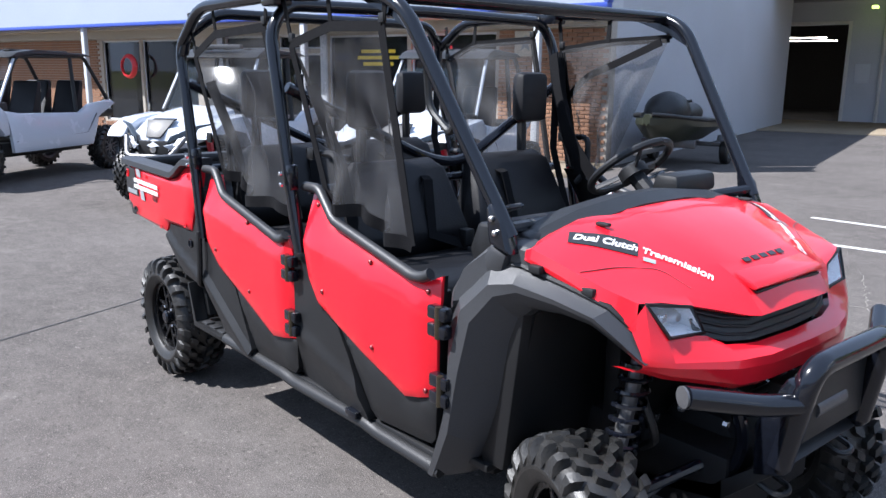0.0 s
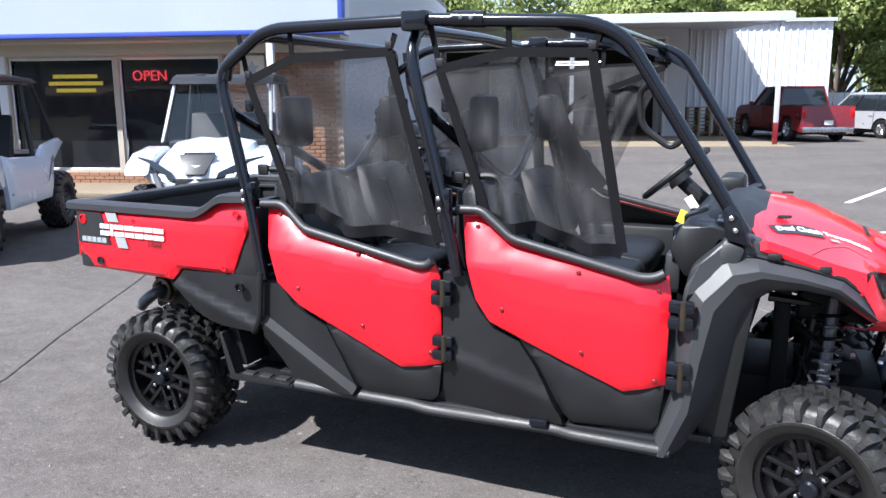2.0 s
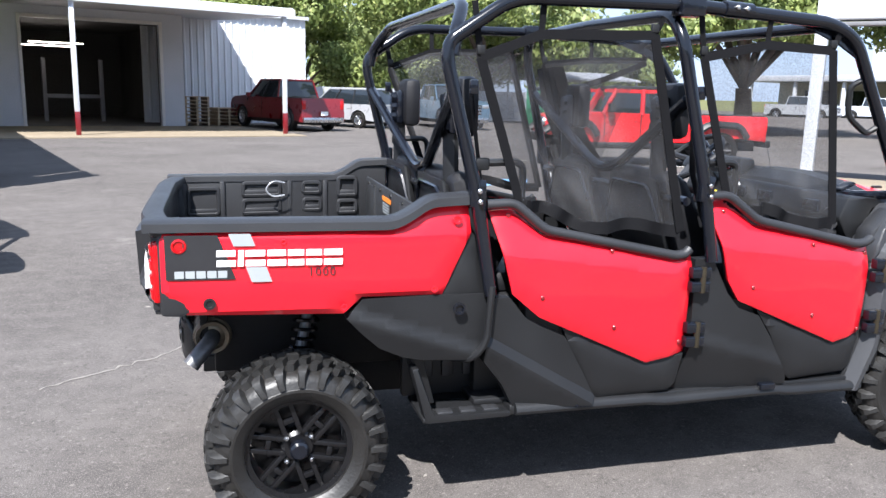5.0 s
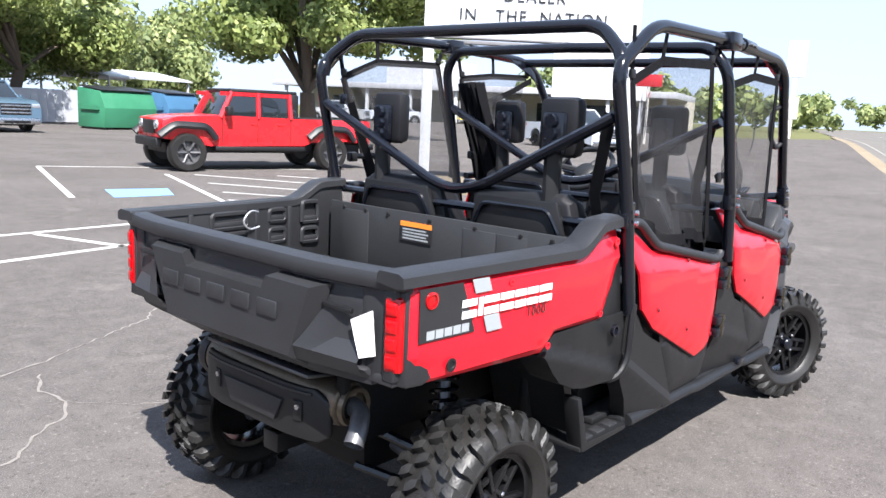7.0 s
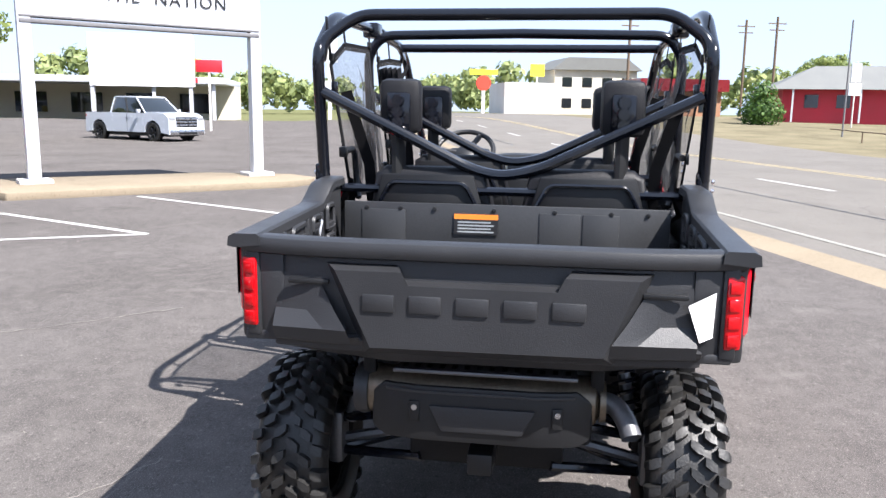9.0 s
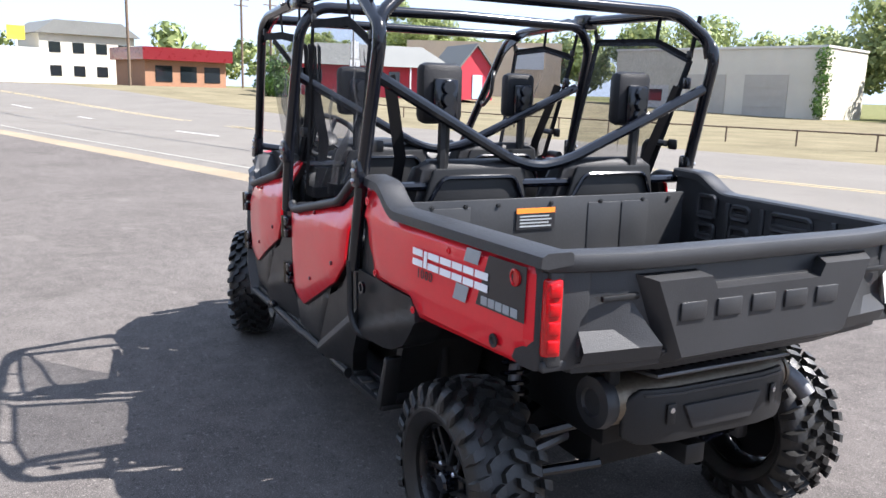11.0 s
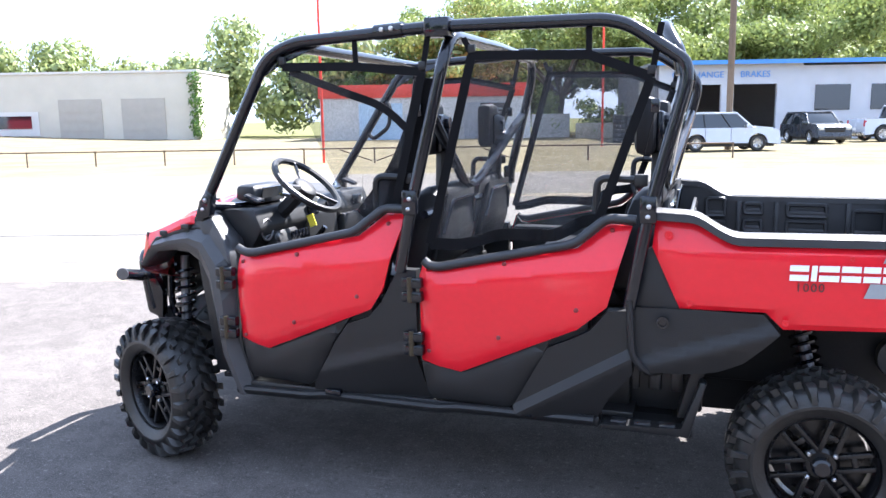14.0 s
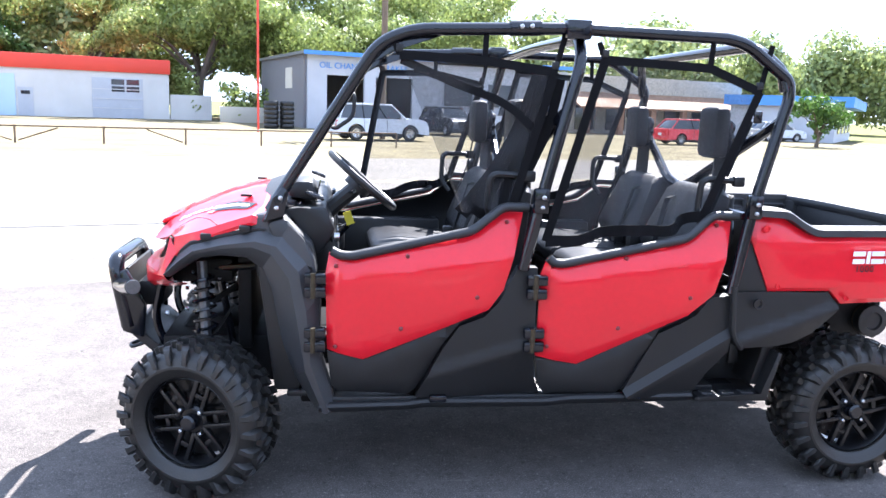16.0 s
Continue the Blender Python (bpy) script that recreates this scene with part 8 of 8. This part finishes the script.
    part("bed_cover", boxes((b + 0.06, -0.98, -h * 0.84, h * 0.84, 1.215, 1.235)), BLACK, e)


trail_truck((8.05, 14.1), 169)


def sport_buggy(label, at, heading, four_seats, windscreen=True, bar=False):
    """A white two- or four-seat sport side-by-side: x ahead, origin midway between the axles."""
    e = thing("sport_side_by_side", label, "off-road buggy", "white side-by-sides", (*at, 0), heading)
    base = 2.75 if four_seats else 2.3
    fx, rx = base / 2, -base / 2
    hood = bmesh.new()
    rows = [(fx + 0.52, 0.78, 0.30, 0.80), (fx + 0.42, 0.98, 0.44, 0.84), (fx + 0.1, 1.12, 0.52, 0.96), (fx - 0.35, 1.20, 0.58, 0.98), (fx - 0.55, 1.22, 0.60, 0.9)]
    prev = None
    for x, top_z, half, low_z in rows:
        ring = [hood.verts.new(p) for p in ((x, -half, low_z), (x, -half * 0.75, top_z - 0.05), (x, -half * 0.3, top_z), (x + 0.03, 0, top_z - 0.015), (x, half * 0.3, top_z), (x, half * 0.75, top_z - 0.05), (x, half, low_z), (x - 0.04, 0, low_z - 0.06))]
        if prev:
            for i in range(8):
                hood.faces.new((prev[i - 1], prev[i], ring[i], ring[i - 1]))
        else:
            hood.faces.new(ring)
        prev = ring
    hood.faces.new(prev[::-1])
    part("hood", hood, WHITE_PAINT, e, "white hood", 25)
    bm = prism([(-0.19, 0.0), (0.19, 0.0), (0.10, 0.26), (-0.10, 0.26)], 0, 0.02, "z", 0.006)
    part("nose_scoop", moved(bm, Matrix.Translation((fx + 0.33, 0, 1.065)) @ Matrix.Rotation(radians(49), 4, "Y") @ Matrix.Rotation(radians(-90), 4, "Z")), GREY_PLASTIC, e, "dark grey nose scoop")
    part("hood_vent", moved(boxes((-0.06, 0.06, -0.16, 0.16, 0, 0.02), bevel=0.006), Matrix.Translation((fx + 0.30, 0, 1.055)) @ Matrix.Rotation(radians(18), 4, "Y")), BLACK, e)
    part("nose_grille", prism([(-0.26, 0.84), (0.26, 0.84), (0.2, 0.6), (-0.2, 0.6)], fx + 0.42, fx + 0.52, "x", 0.02), BLACK, e)
    part("nose_badge", lathe(bmesh.new(), [(0, 0.53), (0.045, 0.53), (0.045, 0.51)], 12, "x", (fx, 0, 0.74)), STEEL, e)
    part("bumper_bar", tube(bmesh.new(), [(fx + 0.46, -0.42, 0.88), (fx + 0.62, -0.30, 0.66), (fx + 0.62, 0.30, 0.66), (fx + 0.46, 0.42, 0.88)], 0.03, 0.08, 8), DULL_STEEL, e)
    part("skid", prism([(fx + 0.55, 0.62), (fx + 0.2, 0.36), (rx + 0.2, 0.34), (rx + 0.2, 0.44), (fx + 0.2, 0.5), (fx + 0.5, 0.7)], -0.32, 0.32, "y", 0.01), BLACK, e)
    for s in (-1, 1):
        bm = prism([(s * y, z) for y, z in ((0.20, 0.80), (0.40, 0.86), (0.66, 1.0), (0.67, 1.05), (0.50, 1.02), (0.24, 0.90))], 0, 0.06, "x", 0.008)
        for v in bm.verts:
            v.co.x += fx + 0.50 - 0.62 * (abs(v.co.y) - 0.18) - 0.15 * (v.co.z - 0.8)
        part("head_lamp", bm, GLASS_DARK, e, "dark angular head lamp")
        bm = prism([(s * y, z) for y, z in ((0.18, 0.79), (0.42, 0.845), (0.70, 0.985), (0.74, 0.94), (0.46, 0.78), (0.26, 0.735))], 0, 0.05, "x", 0.01)
        for v in bm.verts:
            v.co.x += fx + 0.53 - 0.62 * (abs(v.co.y) - 0.18)
        part("lamp_brow", bm, WHITE_PAINT, e, "white blade below the lamp")
        part("front_fender", prism([(fx - 0.52, 0.72), (fx - 0.50, 1.02), (fx - 0.38, 1.13), (fx + 0.12, 1.08), (fx + 0.34, 0.98), (fx + 0.44, 0.86), (fx + 0.30, 0.92), (fx, 0.98), (fx - 0.30, 0.92), (fx - 0.40, 0.70)], s * 0.50, s * 0.76, "y", 0.025), WHITE_PAINT, e, "white front fender")
        door = [(fx - 0.55, 0.46), (fx - 0.52, 1.06), (fx - 0.75, 1.02), (rx + 0.70, 0.98), (rx + 0.45, 1.10), (rx - 0.10, 1.16), (rx - 0.22, 1.10), (rx + 0.25, 0.90), (rx + 0.48, 0.46)]
        part("door", skin(door, lambda x, z: 0.74 + 0.05 * math.sin(3 * z), s, 0.05, 0.12, 0.02, 0.05), WHITE_PAINT, e, "white body-side door", 25)
        part("door_line", tube(bmesh.new(), [(fx - 0.6, s * 0.775, 0.62), (rx + 0.6, s * 0.775, 0.66), (rx + 0.35, s * 0.775, 0.95)], 0.012, 0.05, 6), DULL_STEEL, e)
        part("roll_tube", tube(bmesh.new(), [(fx - 0.50, s * 0.60, 1.14), (fx - 0.98, s * 0.56, 1.84), (rx + 0.30, s * 0.56, 1.86), (rx - 0.18, s * 0.62, 1.12)], 0.03, 0.10, 8), BLACK, e)
        part("mid_post", tube(bmesh.new(), [(rx + 0.70, s * 0.66, 0.98), (rx + 0.62, s * 0.56, 1.84)], 0.03, 0, 8), BLACK, e)
        part("screen_pillar", tube(bmesh.new(), [(fx - 0.50, s * 0.615, 1.16), (fx - 0.93, s * 0.565, 1.80)], 0.022, 0, 6), WHITE_PAINT, e, "pale windscreen pillar")
        for x, w in ((fx, 0.24), (rx, 0.27)):
            wh = new("wheel")
            wh.parent, wh.location = e, (x, s * 0.66, 0.37)
            part("tyre", tyre_mesh(0.37, w, 0.2), RUBBER, wh)
            tread(wh, 0.37, w, 20, 0.2 * x)
            part("rim", rim_mesh(0.2, w * 0.85, s), DULL_STEEL, wh, "grey alloy rim")
            part("shock", tube(bmesh.new(), [(x, s * 0.48, 0.40), (x - 0.05, s * 0.36, 0.98)], 0.045, 0, 8), SIGN_RED if x > 0 else BLACK, e)
            part("arm", tube(bmesh.new(), [(x, s * 0.56, 0.34), (x - 0.2, s * 0.2, 0.44)], 0.025, 0, 6), BLACK, e)
        for k in range(2 if four_seats else 1):
            x = fx - 1.35 - 0.95 * k
            part("seat", prism([(x, 0.62), (x + 0.5, 0.66), (x + 0.52, 0.78), (x + 0.14, 0.78), (x - 0.06, 1.48), (x - 0.16, 1.48), (x - 0.06, 0.62)], s * 0.08, s * 0.52, "y", 0.04), SEAT, e, "black bucket seat")
    part("tail_deck", boxes((rx - 0.45, rx + 0.35, -0.52, 0.52, 0.86, 1.0), bevel=0.04), BLACK, e)
    roof = prism([(rx + 0.10, 1.86), (rx + 0.3, 1.905), (0.0, 1.94), (fx - 1.0, 1.90), (fx - 0.82, 1.82), (fx - 0.95, 1.83), (0, 1.88)], -0.60, 0.60, "y", 0.012)
    part("roof", roof, BLACK, e, "black plastic roof")
    for y in (-0.3, 0.0, 0.3):
        part("roof_rib", boxes((rx + 0.4, fx - 1.1, y - 0.06, y + 0.06, 1.915, 1.945), bevel=0.01), BLACK, e)
    part("light_bar", boxes((fx - 1.02, fx - 0.94, -0.3, 0.3, 1.93, 1.99), bevel=0.012), DULL_STEEL, e) if bar else None
    part("dash", boxes((fx - 0.75, fx - 0.50, -0.56, 0.56, 0.95, 1.18), bevel=0.04), BLACK, e)
    part("tub", boxes((rx + 0.2, fx - 0.5, -0.60, 0.60, 0.42, 0.60), bevel=0.02), BLACK, e)
    if windscreen:
        bm = bmesh.new()
        q = [bm.verts.new(p) for p in ((fx - 0.50, -0.60, 1.17), (fx - 0.50, 0.60, 1.17), (fx - 0.94, 0.55, 1.80), (fx - 0.94, -0.55, 1.80))]
        bm.faces.new(q)
        ob = part("windscreen", bm, WINDSCREEN, e, "clear plastic windscreen")
        ob.visible_shadow = False
    return e


sport_buggy("white two-seat sport side-by-side with black roof and windscreen", (-5.12, 4.42), -64, False)
sport_buggy("white two-seat sport side-by-side with roof light bar", (-7.54, 2.58), -59, False, bar=True)
sport_buggy("pale grey-white four-seat sport side-by-side beside the showroom", (-11.2, 0.6), -54, True)

# personal watercraft on a stand, by the showroom corner
jet = thing("personal_watercraft", "dark olive personal watercraft with a black seat on a low trailer", "watercraft", "", (-5.9, 10.6, 0), -75)
bm = bmesh.new()
rows = []
for x, w, keel, deck in ((-1.4, 0.44, 0.46, 0.78), (-0.7, 0.55, 0.40, 0.82), (0.2, 0.56, 0.40, 0.86), (0.8, 0.48, 0.46, 0.90), (1.25, 0.30, 0.58, 0.93), (1.5, 0.06, 0.78, 0.93)):
    rows.append([(x, -w, deck), (x, -w * 0.98, deck - 0.12), (x, -w * 0.55, keel + 0.07), (x, 0, keel), (x, w * 0.55, keel + 0.07), (x, w * 0.98, deck - 0.12), (x, w, deck), (x, w * 0.6, deck + 0.06), (x, -w * 0.6, deck + 0.06)])
vs = loft(bm, rows, True)
bm.faces.new(vs[0]), bm.faces.new(vs[-1][::-1])
part("hull", bm, OLIVE, jet, "olive hull", 35)
for s in (-1, 1):
    part("rub_rail", tube(bmesh.new(), [(-1.4, s * 0.45, 0.79), (-0.7, s * 0.56, 0.83), (0.2, s * 0.57, 0.87), (0.8, s * 0.49, 0.92), (1.25, s * 0.31, 0.97), (1.48, s * 0.08, 0.99)], 0.035, 0.2, 8), BLACK, jet, "black rub rail")
    part("trailer_fender", prism([(-1.2, 0.45), (-1.15, 0.56), (-0.55, 0.56), (-0.5, 0.45), (-0.55, 0.52), (-1.13, 0.52)], s * 0.62, s * 0.82, "y", 0.008), DULL_STEEL, jet, "grey trailer fender")
part("seat", lathe(bmesh.new(), [(0, -1.25), (0.12, -1.2), (0.2, -0.9), (0.2, -0.3), (0.12, 0.0), (0, 0.05)], 16, "x", (0, 0, 0.93)), BLACK, jet, "black seat", 50)
part("cover", lathe(bmesh.new(), [(0, -0.5), (0.2, -0.42), (0.33, -0.2), (0.37, 0.1), (0.33, 0.4), (0.2, 0.62), (0, 0.7)], 20, "x", (0.4, 0, 1.0)), BLACK, jet, "rounded black cover", 50)
part("handlebar", tube(bmesh.new(), [(0.25, -0.35, 1.2), (0.35, 0, 1.15), (0.25, 0.35, 1.2)], 0.025, 0.1, 8), BLACK, jet)
part("trailer", boxes((-1.3, 1.9, -0.06, 0.06, 0.32, 0.40), (-0.9, -0.8, -0.7, 0.7, 0.32, 0.40), (0.3, 0.4, -0.5, 0.5, 0.36, 0.5), bevel=0.01), DULL_STEEL, jet)
for s in (-1, 1):
    road_wheel(jet, (-0.85, s * 0.72, 0.25), 0.25, 0.15, s, DULL_STEEL)


# ---- trees ----
def foliage(name, low, high, warm):
    m = bpy.data.materials.new(name)
    m.use_nodes = True
    n, l = m.node_tree.nodes, m.node_tree.links
    p = n["Principled BSDF"]
    p.inputs["Roughness"].default_value = 0.6
    geo, ramp = n.new("ShaderNodeNewGeometry"), n.new("ShaderNodeValToRGB")
    ramp.color_ramp.elements[0].color, ramp.color_ramp.elements[1].color = (*low, 1), (*high, 1)
    extra = ramp.color_ramp.elements.new(0.88)
    extra.color = (*high, 1)
    ramp.color_ramp.elements[2].color = (*warm, 1)
    l.new(geo.outputs["Random Per Island"], ramp.inputs[0])
    l.new(ramp.outputs[0], p.inputs["Base Color"])
    tr, mix = n.new("ShaderNodeBsdfTranslucent"), n.new("ShaderNodeMixShader")
    l.new(ramp.outputs[0], tr.inputs[0])
    mix.inputs[0].default_value = 0.34
    l.new(p.outputs[0], mix.inputs[1]), l.new(tr.outputs[0], mix.inputs[2])
    l.new(mix.outputs[0], n["Material Output"].inputs[0])
    return m


LEAF = foliage("oak leaves", (0.12, 0.165, 0.042), (0.28, 0.335, 0.10), (0.40, 0.42, 0.15))
# far leaves are paler and bluer: a mild distance haze in the colour
LEAF_FAR = foliage("far foliage paled for haze", (0.14, 0.185, 0.07), (0.30, 0.345, 0.13), (0.42, 0.43, 0.18))
BUSH_LEAF = foliage("hedge leaves", (0.03, 0.07, 0.012), (0.09, 0.18, 0.03), (0.14, 0.22, 0.05))
BARK = material("grey-brown bark", (0.10, 0.075, 0.055), 0.9, 0, 4, 0.3, 30, 0.6, stretch=(1, 1, 0.3))


def leaf_cloud(rng, clumps, per, size):
    """Small bent leaf cards gathered in clumps (centre, radius, squash)."""
    verts, faces = [], []
    for (cx, cy, cz), r, sq in clumps:
        n = int(per * r * r)
        d = rng.normal(size=(n, 3))
        d /= np.linalg.norm(d, axis=1)[:, None]
        d *= (rng.random(n) ** 0.4)[:, None] * r
        d[:, 2] *= sq
        face = d / (np.linalg.norm(d, axis=1)[:, None] + 1e-6) + rng.normal(size=(n, 3)) * 0.38
        face /= np.linalg.norm(face, axis=1)[:, None]
        a = np.cross(face, rng.normal(size=(n, 3)))
        a /= np.linalg.norm(a, axis=1)[:, None]
        b = np.cross(face, a)
        s = size * (0.6 + 0.8 * rng.random(n))[:, None]
        c = d + np.array((cx, cy, cz))
        for p, q, w in zip(c, a * s, b * s * 0.6):
            k = len(verts)
            verts += [tuple(p - q), tuple(p - w * 0.9 + q * 0.1), tuple(p + q), tuple(p + w + q * 0.15)]
            faces.append((k, k + 1, k + 2, k + 3))
    me = bpy.data.meshes.new("crown")
    me.from_pydata(verts, [], faces)
    return me


def tree(label, at, h, spread, seed, leaf=LEAF, size=0.16, per=260, low=0.28, skirt=0.0):
    """Tapered trunk, forking limbs and an uneven crown of many leaves."""
    rng = np.random.default_rng(seed)
    e = thing("tree", label, "tree", "", at, 0)
    bm = bmesh.new()
    lean = rng.normal(size=2) * 0.25
    fork = Vector((lean[0], lean[1], h * low))
    def limb(pts, r0, r1):
        line = rounded(pts, 0.6, 4)
        rings = []
        for i, p in enumerate(line):
            t = i / (len(line) - 1)
            r = r0 + (r1 - r0) * t
            rings.append([bm.verts.new(p + Vector((math.cos(k * math.pi / 4) * r, math.sin(k * math.pi / 4) * r, 0))) for k in range(8)])
        for a, b in zip(rings, rings[1:]):
            for k in range(8):
                bm.faces.new((a[k - 1], a[k], b[k], b[k - 1]))
        bm.faces.new(rings[-1])
    limb([Vector((0, 0, -0.3)), fork * 0.5, fork], h * 0.045, h * 0.032)
    clumps = []
    for k in range(9):
        a = 2 * math.pi * k / 9 + rng.normal() * 0.3
        out = spread * (0.45 + 0.5 * rng.random())
        up = h * (low + 0.14 + (0.76 - low) * rng.random())
        tip = Vector((math.cos(a) * out, math.sin(a) * out, up))
        limb([fork, fork * 0.5 + tip * 0.5 + Vector((0, 0, h * 0.06)), tip], h * 0.018, h * 0.004)
        clumps.append((tuple(tip), spread * (0.30 + 0.18 * rng.random()), 0.7))
        for _ in range(3):
            q = tip + Vector(rng.normal(size=3)) * spread * 0.28
            clumps.append((tuple(q), spread * (0.16 + 0.14 * rng.random()), 0.75))
    if skirt:
        for k in range(11):
            a, out = 2 * math.pi * (k + rng.random() * 0.6) / 11, spread * (0.35 + 0.5 * rng.random())
            clumps.append(((math.cos(a) * out, math.sin(a) * out, h * (skirt + 0.08 * rng.random())), spread * (0.22 + 0.1 * rng.random()), 0.7))
    clumps.append(((0, 0, h * 0.9), spread * 0.42, 0.7))
    clumps.append(((0, 0, h * 0.65), spread * 0.5, 0.6))
    part("trunk", bm, BARK, e, "", 60)
    me = leaf_cloud(rng, clumps, per, size)
    me.materials.append(leaf)
    crown = new("crown", me)
    crown.parent = e
    return e


def belt(name, label, line, h, wide, step, seed, leaf=LEAF_FAR, size=0.38, per=48):
    """A far wood: overlapping crowns along a line of (u, v)."""
    rng = np.random.default_rng(seed)
    clumps = []
    for (u0, v0), (u1, v1) in zip(line, line[1:]):
        n = max(1, int(math.hypot(u1 - u0, v1 - v0) / step))
        for i in range(n):
            t = (i + rng.random()) / n
            u, v = u0 + (u1 - u0) * t, v0 + (v1 - v0) * t + rng.normal() * wide
            top = h * (0.65 + 0.45 * rng.random())
            z = rise(u, v)
            for _ in range(5):
                p = SITE @ Vector((u + rng.normal() * step * 0.5, v + rng.normal() * step * 0.4, 0))
                zz = z + top * (0.25 + 0.6 * rng.random())
                clumps.append(((p.x, p.y, zz), top * (0.18 + 0.16 * rng.random()), 0.85))
    me = leaf_cloud(rng, clumps, per, size)
    me.materials.append(leaf)
    tagged(new(name, me), label, "trees", "", "stuff")


def S3(u, v, z=0.0):
    return tuple(SITE @ Vector((u, v, rise(u, v) + z)))


tree("spreading oak behind the board fence", S3(25.5, 37.5), 9.5, 6.2, 3, per=420, size=0.14)
tree("spreading oak behind the board fence", S3(17.5, 46), 9.0, 5.2, 5, per=420, size=0.14, low=0.1)
tree("spreading oak at the edge of the lot", S3(28.5, 20.5), 10.5, 5.2, 8, per=420, size=0.14, low=0.2, skirt=0.40)
tree("tall oak behind the workshop", S3(8, 52), 11.0, 6.5, 11, per=380, size=0.15)
tree("tall oak behind the workshop", S3(-6, 54), 9.0, 5.5, 12)
tree("bright green young tree behind the band garage", S3(9.5, -76), 7.5, 3.4, 21, BUSH_LEAF)
tree("tall oak beside the band garage", S3(-7.5, -66), 11.5, 6.0, 22)
tree("tall oak behind the band garage", S3(0, -80), 14.0, 7.5, 23)
tree("tall oak behind the brake shop", S3(-16, -70), 13.0, 7.0, 24)
tree("tall oak behind the brake shop", S3(-28, -68), 13.0, 7.0, 25)
tree("oak behind the red house", S3(84, -76), 11.0, 5.5, 26)
tree("small oak behind the red house", S3(96, -66), 8.0, 4.0, 27)
tree("small round tree before the blue-roofed shop", S3(-42, -33.5), 3.2, 1.7, 31, BUSH_LEAF, 0.12, 420, 0.2)
rng = np.random.default_rng(4)
me = leaf_cloud(rng, [((0, 0, 1.2), 1.5, 1.0), ((0, 0, 2.2), 1.1, 0.9), ((0.4, 0.3, 0.7), 1.3, 0.7), ((-0.4, -0.4, 0.8), 1.3, 0.8)], 420, 0.12)
me.materials.append(BUSH_LEAF)
bush = new("bush", me)
bush.location = S3(50, -30.3)
tagged(bush, "rounded green bush beside the red house", "bush")
me = leaf_cloud(rng, [((0, 0, z), 0.7 + 0.2 * (i % 2), 0.9) for i, z in enumerate((0.6, 1.5, 2.6, 3.6, 4.6, 5.6))], 260, 0.14)
me.materials.append(BUSH_LEAF)
ivy = new("ivy", me)
ivy.location = S3(25.7, -71.2)
tagged(ivy, "ivy climbing the block garage corner", "ivy")
for u, v, h, r in ((-9.3, -59.6, 2.6, 1.3), (-11.6, -59.4, 2.2, 1.2), (-6.4, -63.4, 3.6, 1.4), (-13.8, -60.2, 3.0, 1.4)):
    me = leaf_cloud(rng, [((rng.normal() * 0.5, rng.normal() * 0.3, h * k), r * (1.05 - 0.35 * k), 0.9) for k in (0.3, 0.55, 0.8, 0.95)], 150, 0.17)
    me.materials.append(LEAF)
    shrub = new("shrub", me)
    shrub.location = S3(u, v)
    tagged(shrub, "rough green shrub beside the white garage", "bush", "shrubs by the garage")
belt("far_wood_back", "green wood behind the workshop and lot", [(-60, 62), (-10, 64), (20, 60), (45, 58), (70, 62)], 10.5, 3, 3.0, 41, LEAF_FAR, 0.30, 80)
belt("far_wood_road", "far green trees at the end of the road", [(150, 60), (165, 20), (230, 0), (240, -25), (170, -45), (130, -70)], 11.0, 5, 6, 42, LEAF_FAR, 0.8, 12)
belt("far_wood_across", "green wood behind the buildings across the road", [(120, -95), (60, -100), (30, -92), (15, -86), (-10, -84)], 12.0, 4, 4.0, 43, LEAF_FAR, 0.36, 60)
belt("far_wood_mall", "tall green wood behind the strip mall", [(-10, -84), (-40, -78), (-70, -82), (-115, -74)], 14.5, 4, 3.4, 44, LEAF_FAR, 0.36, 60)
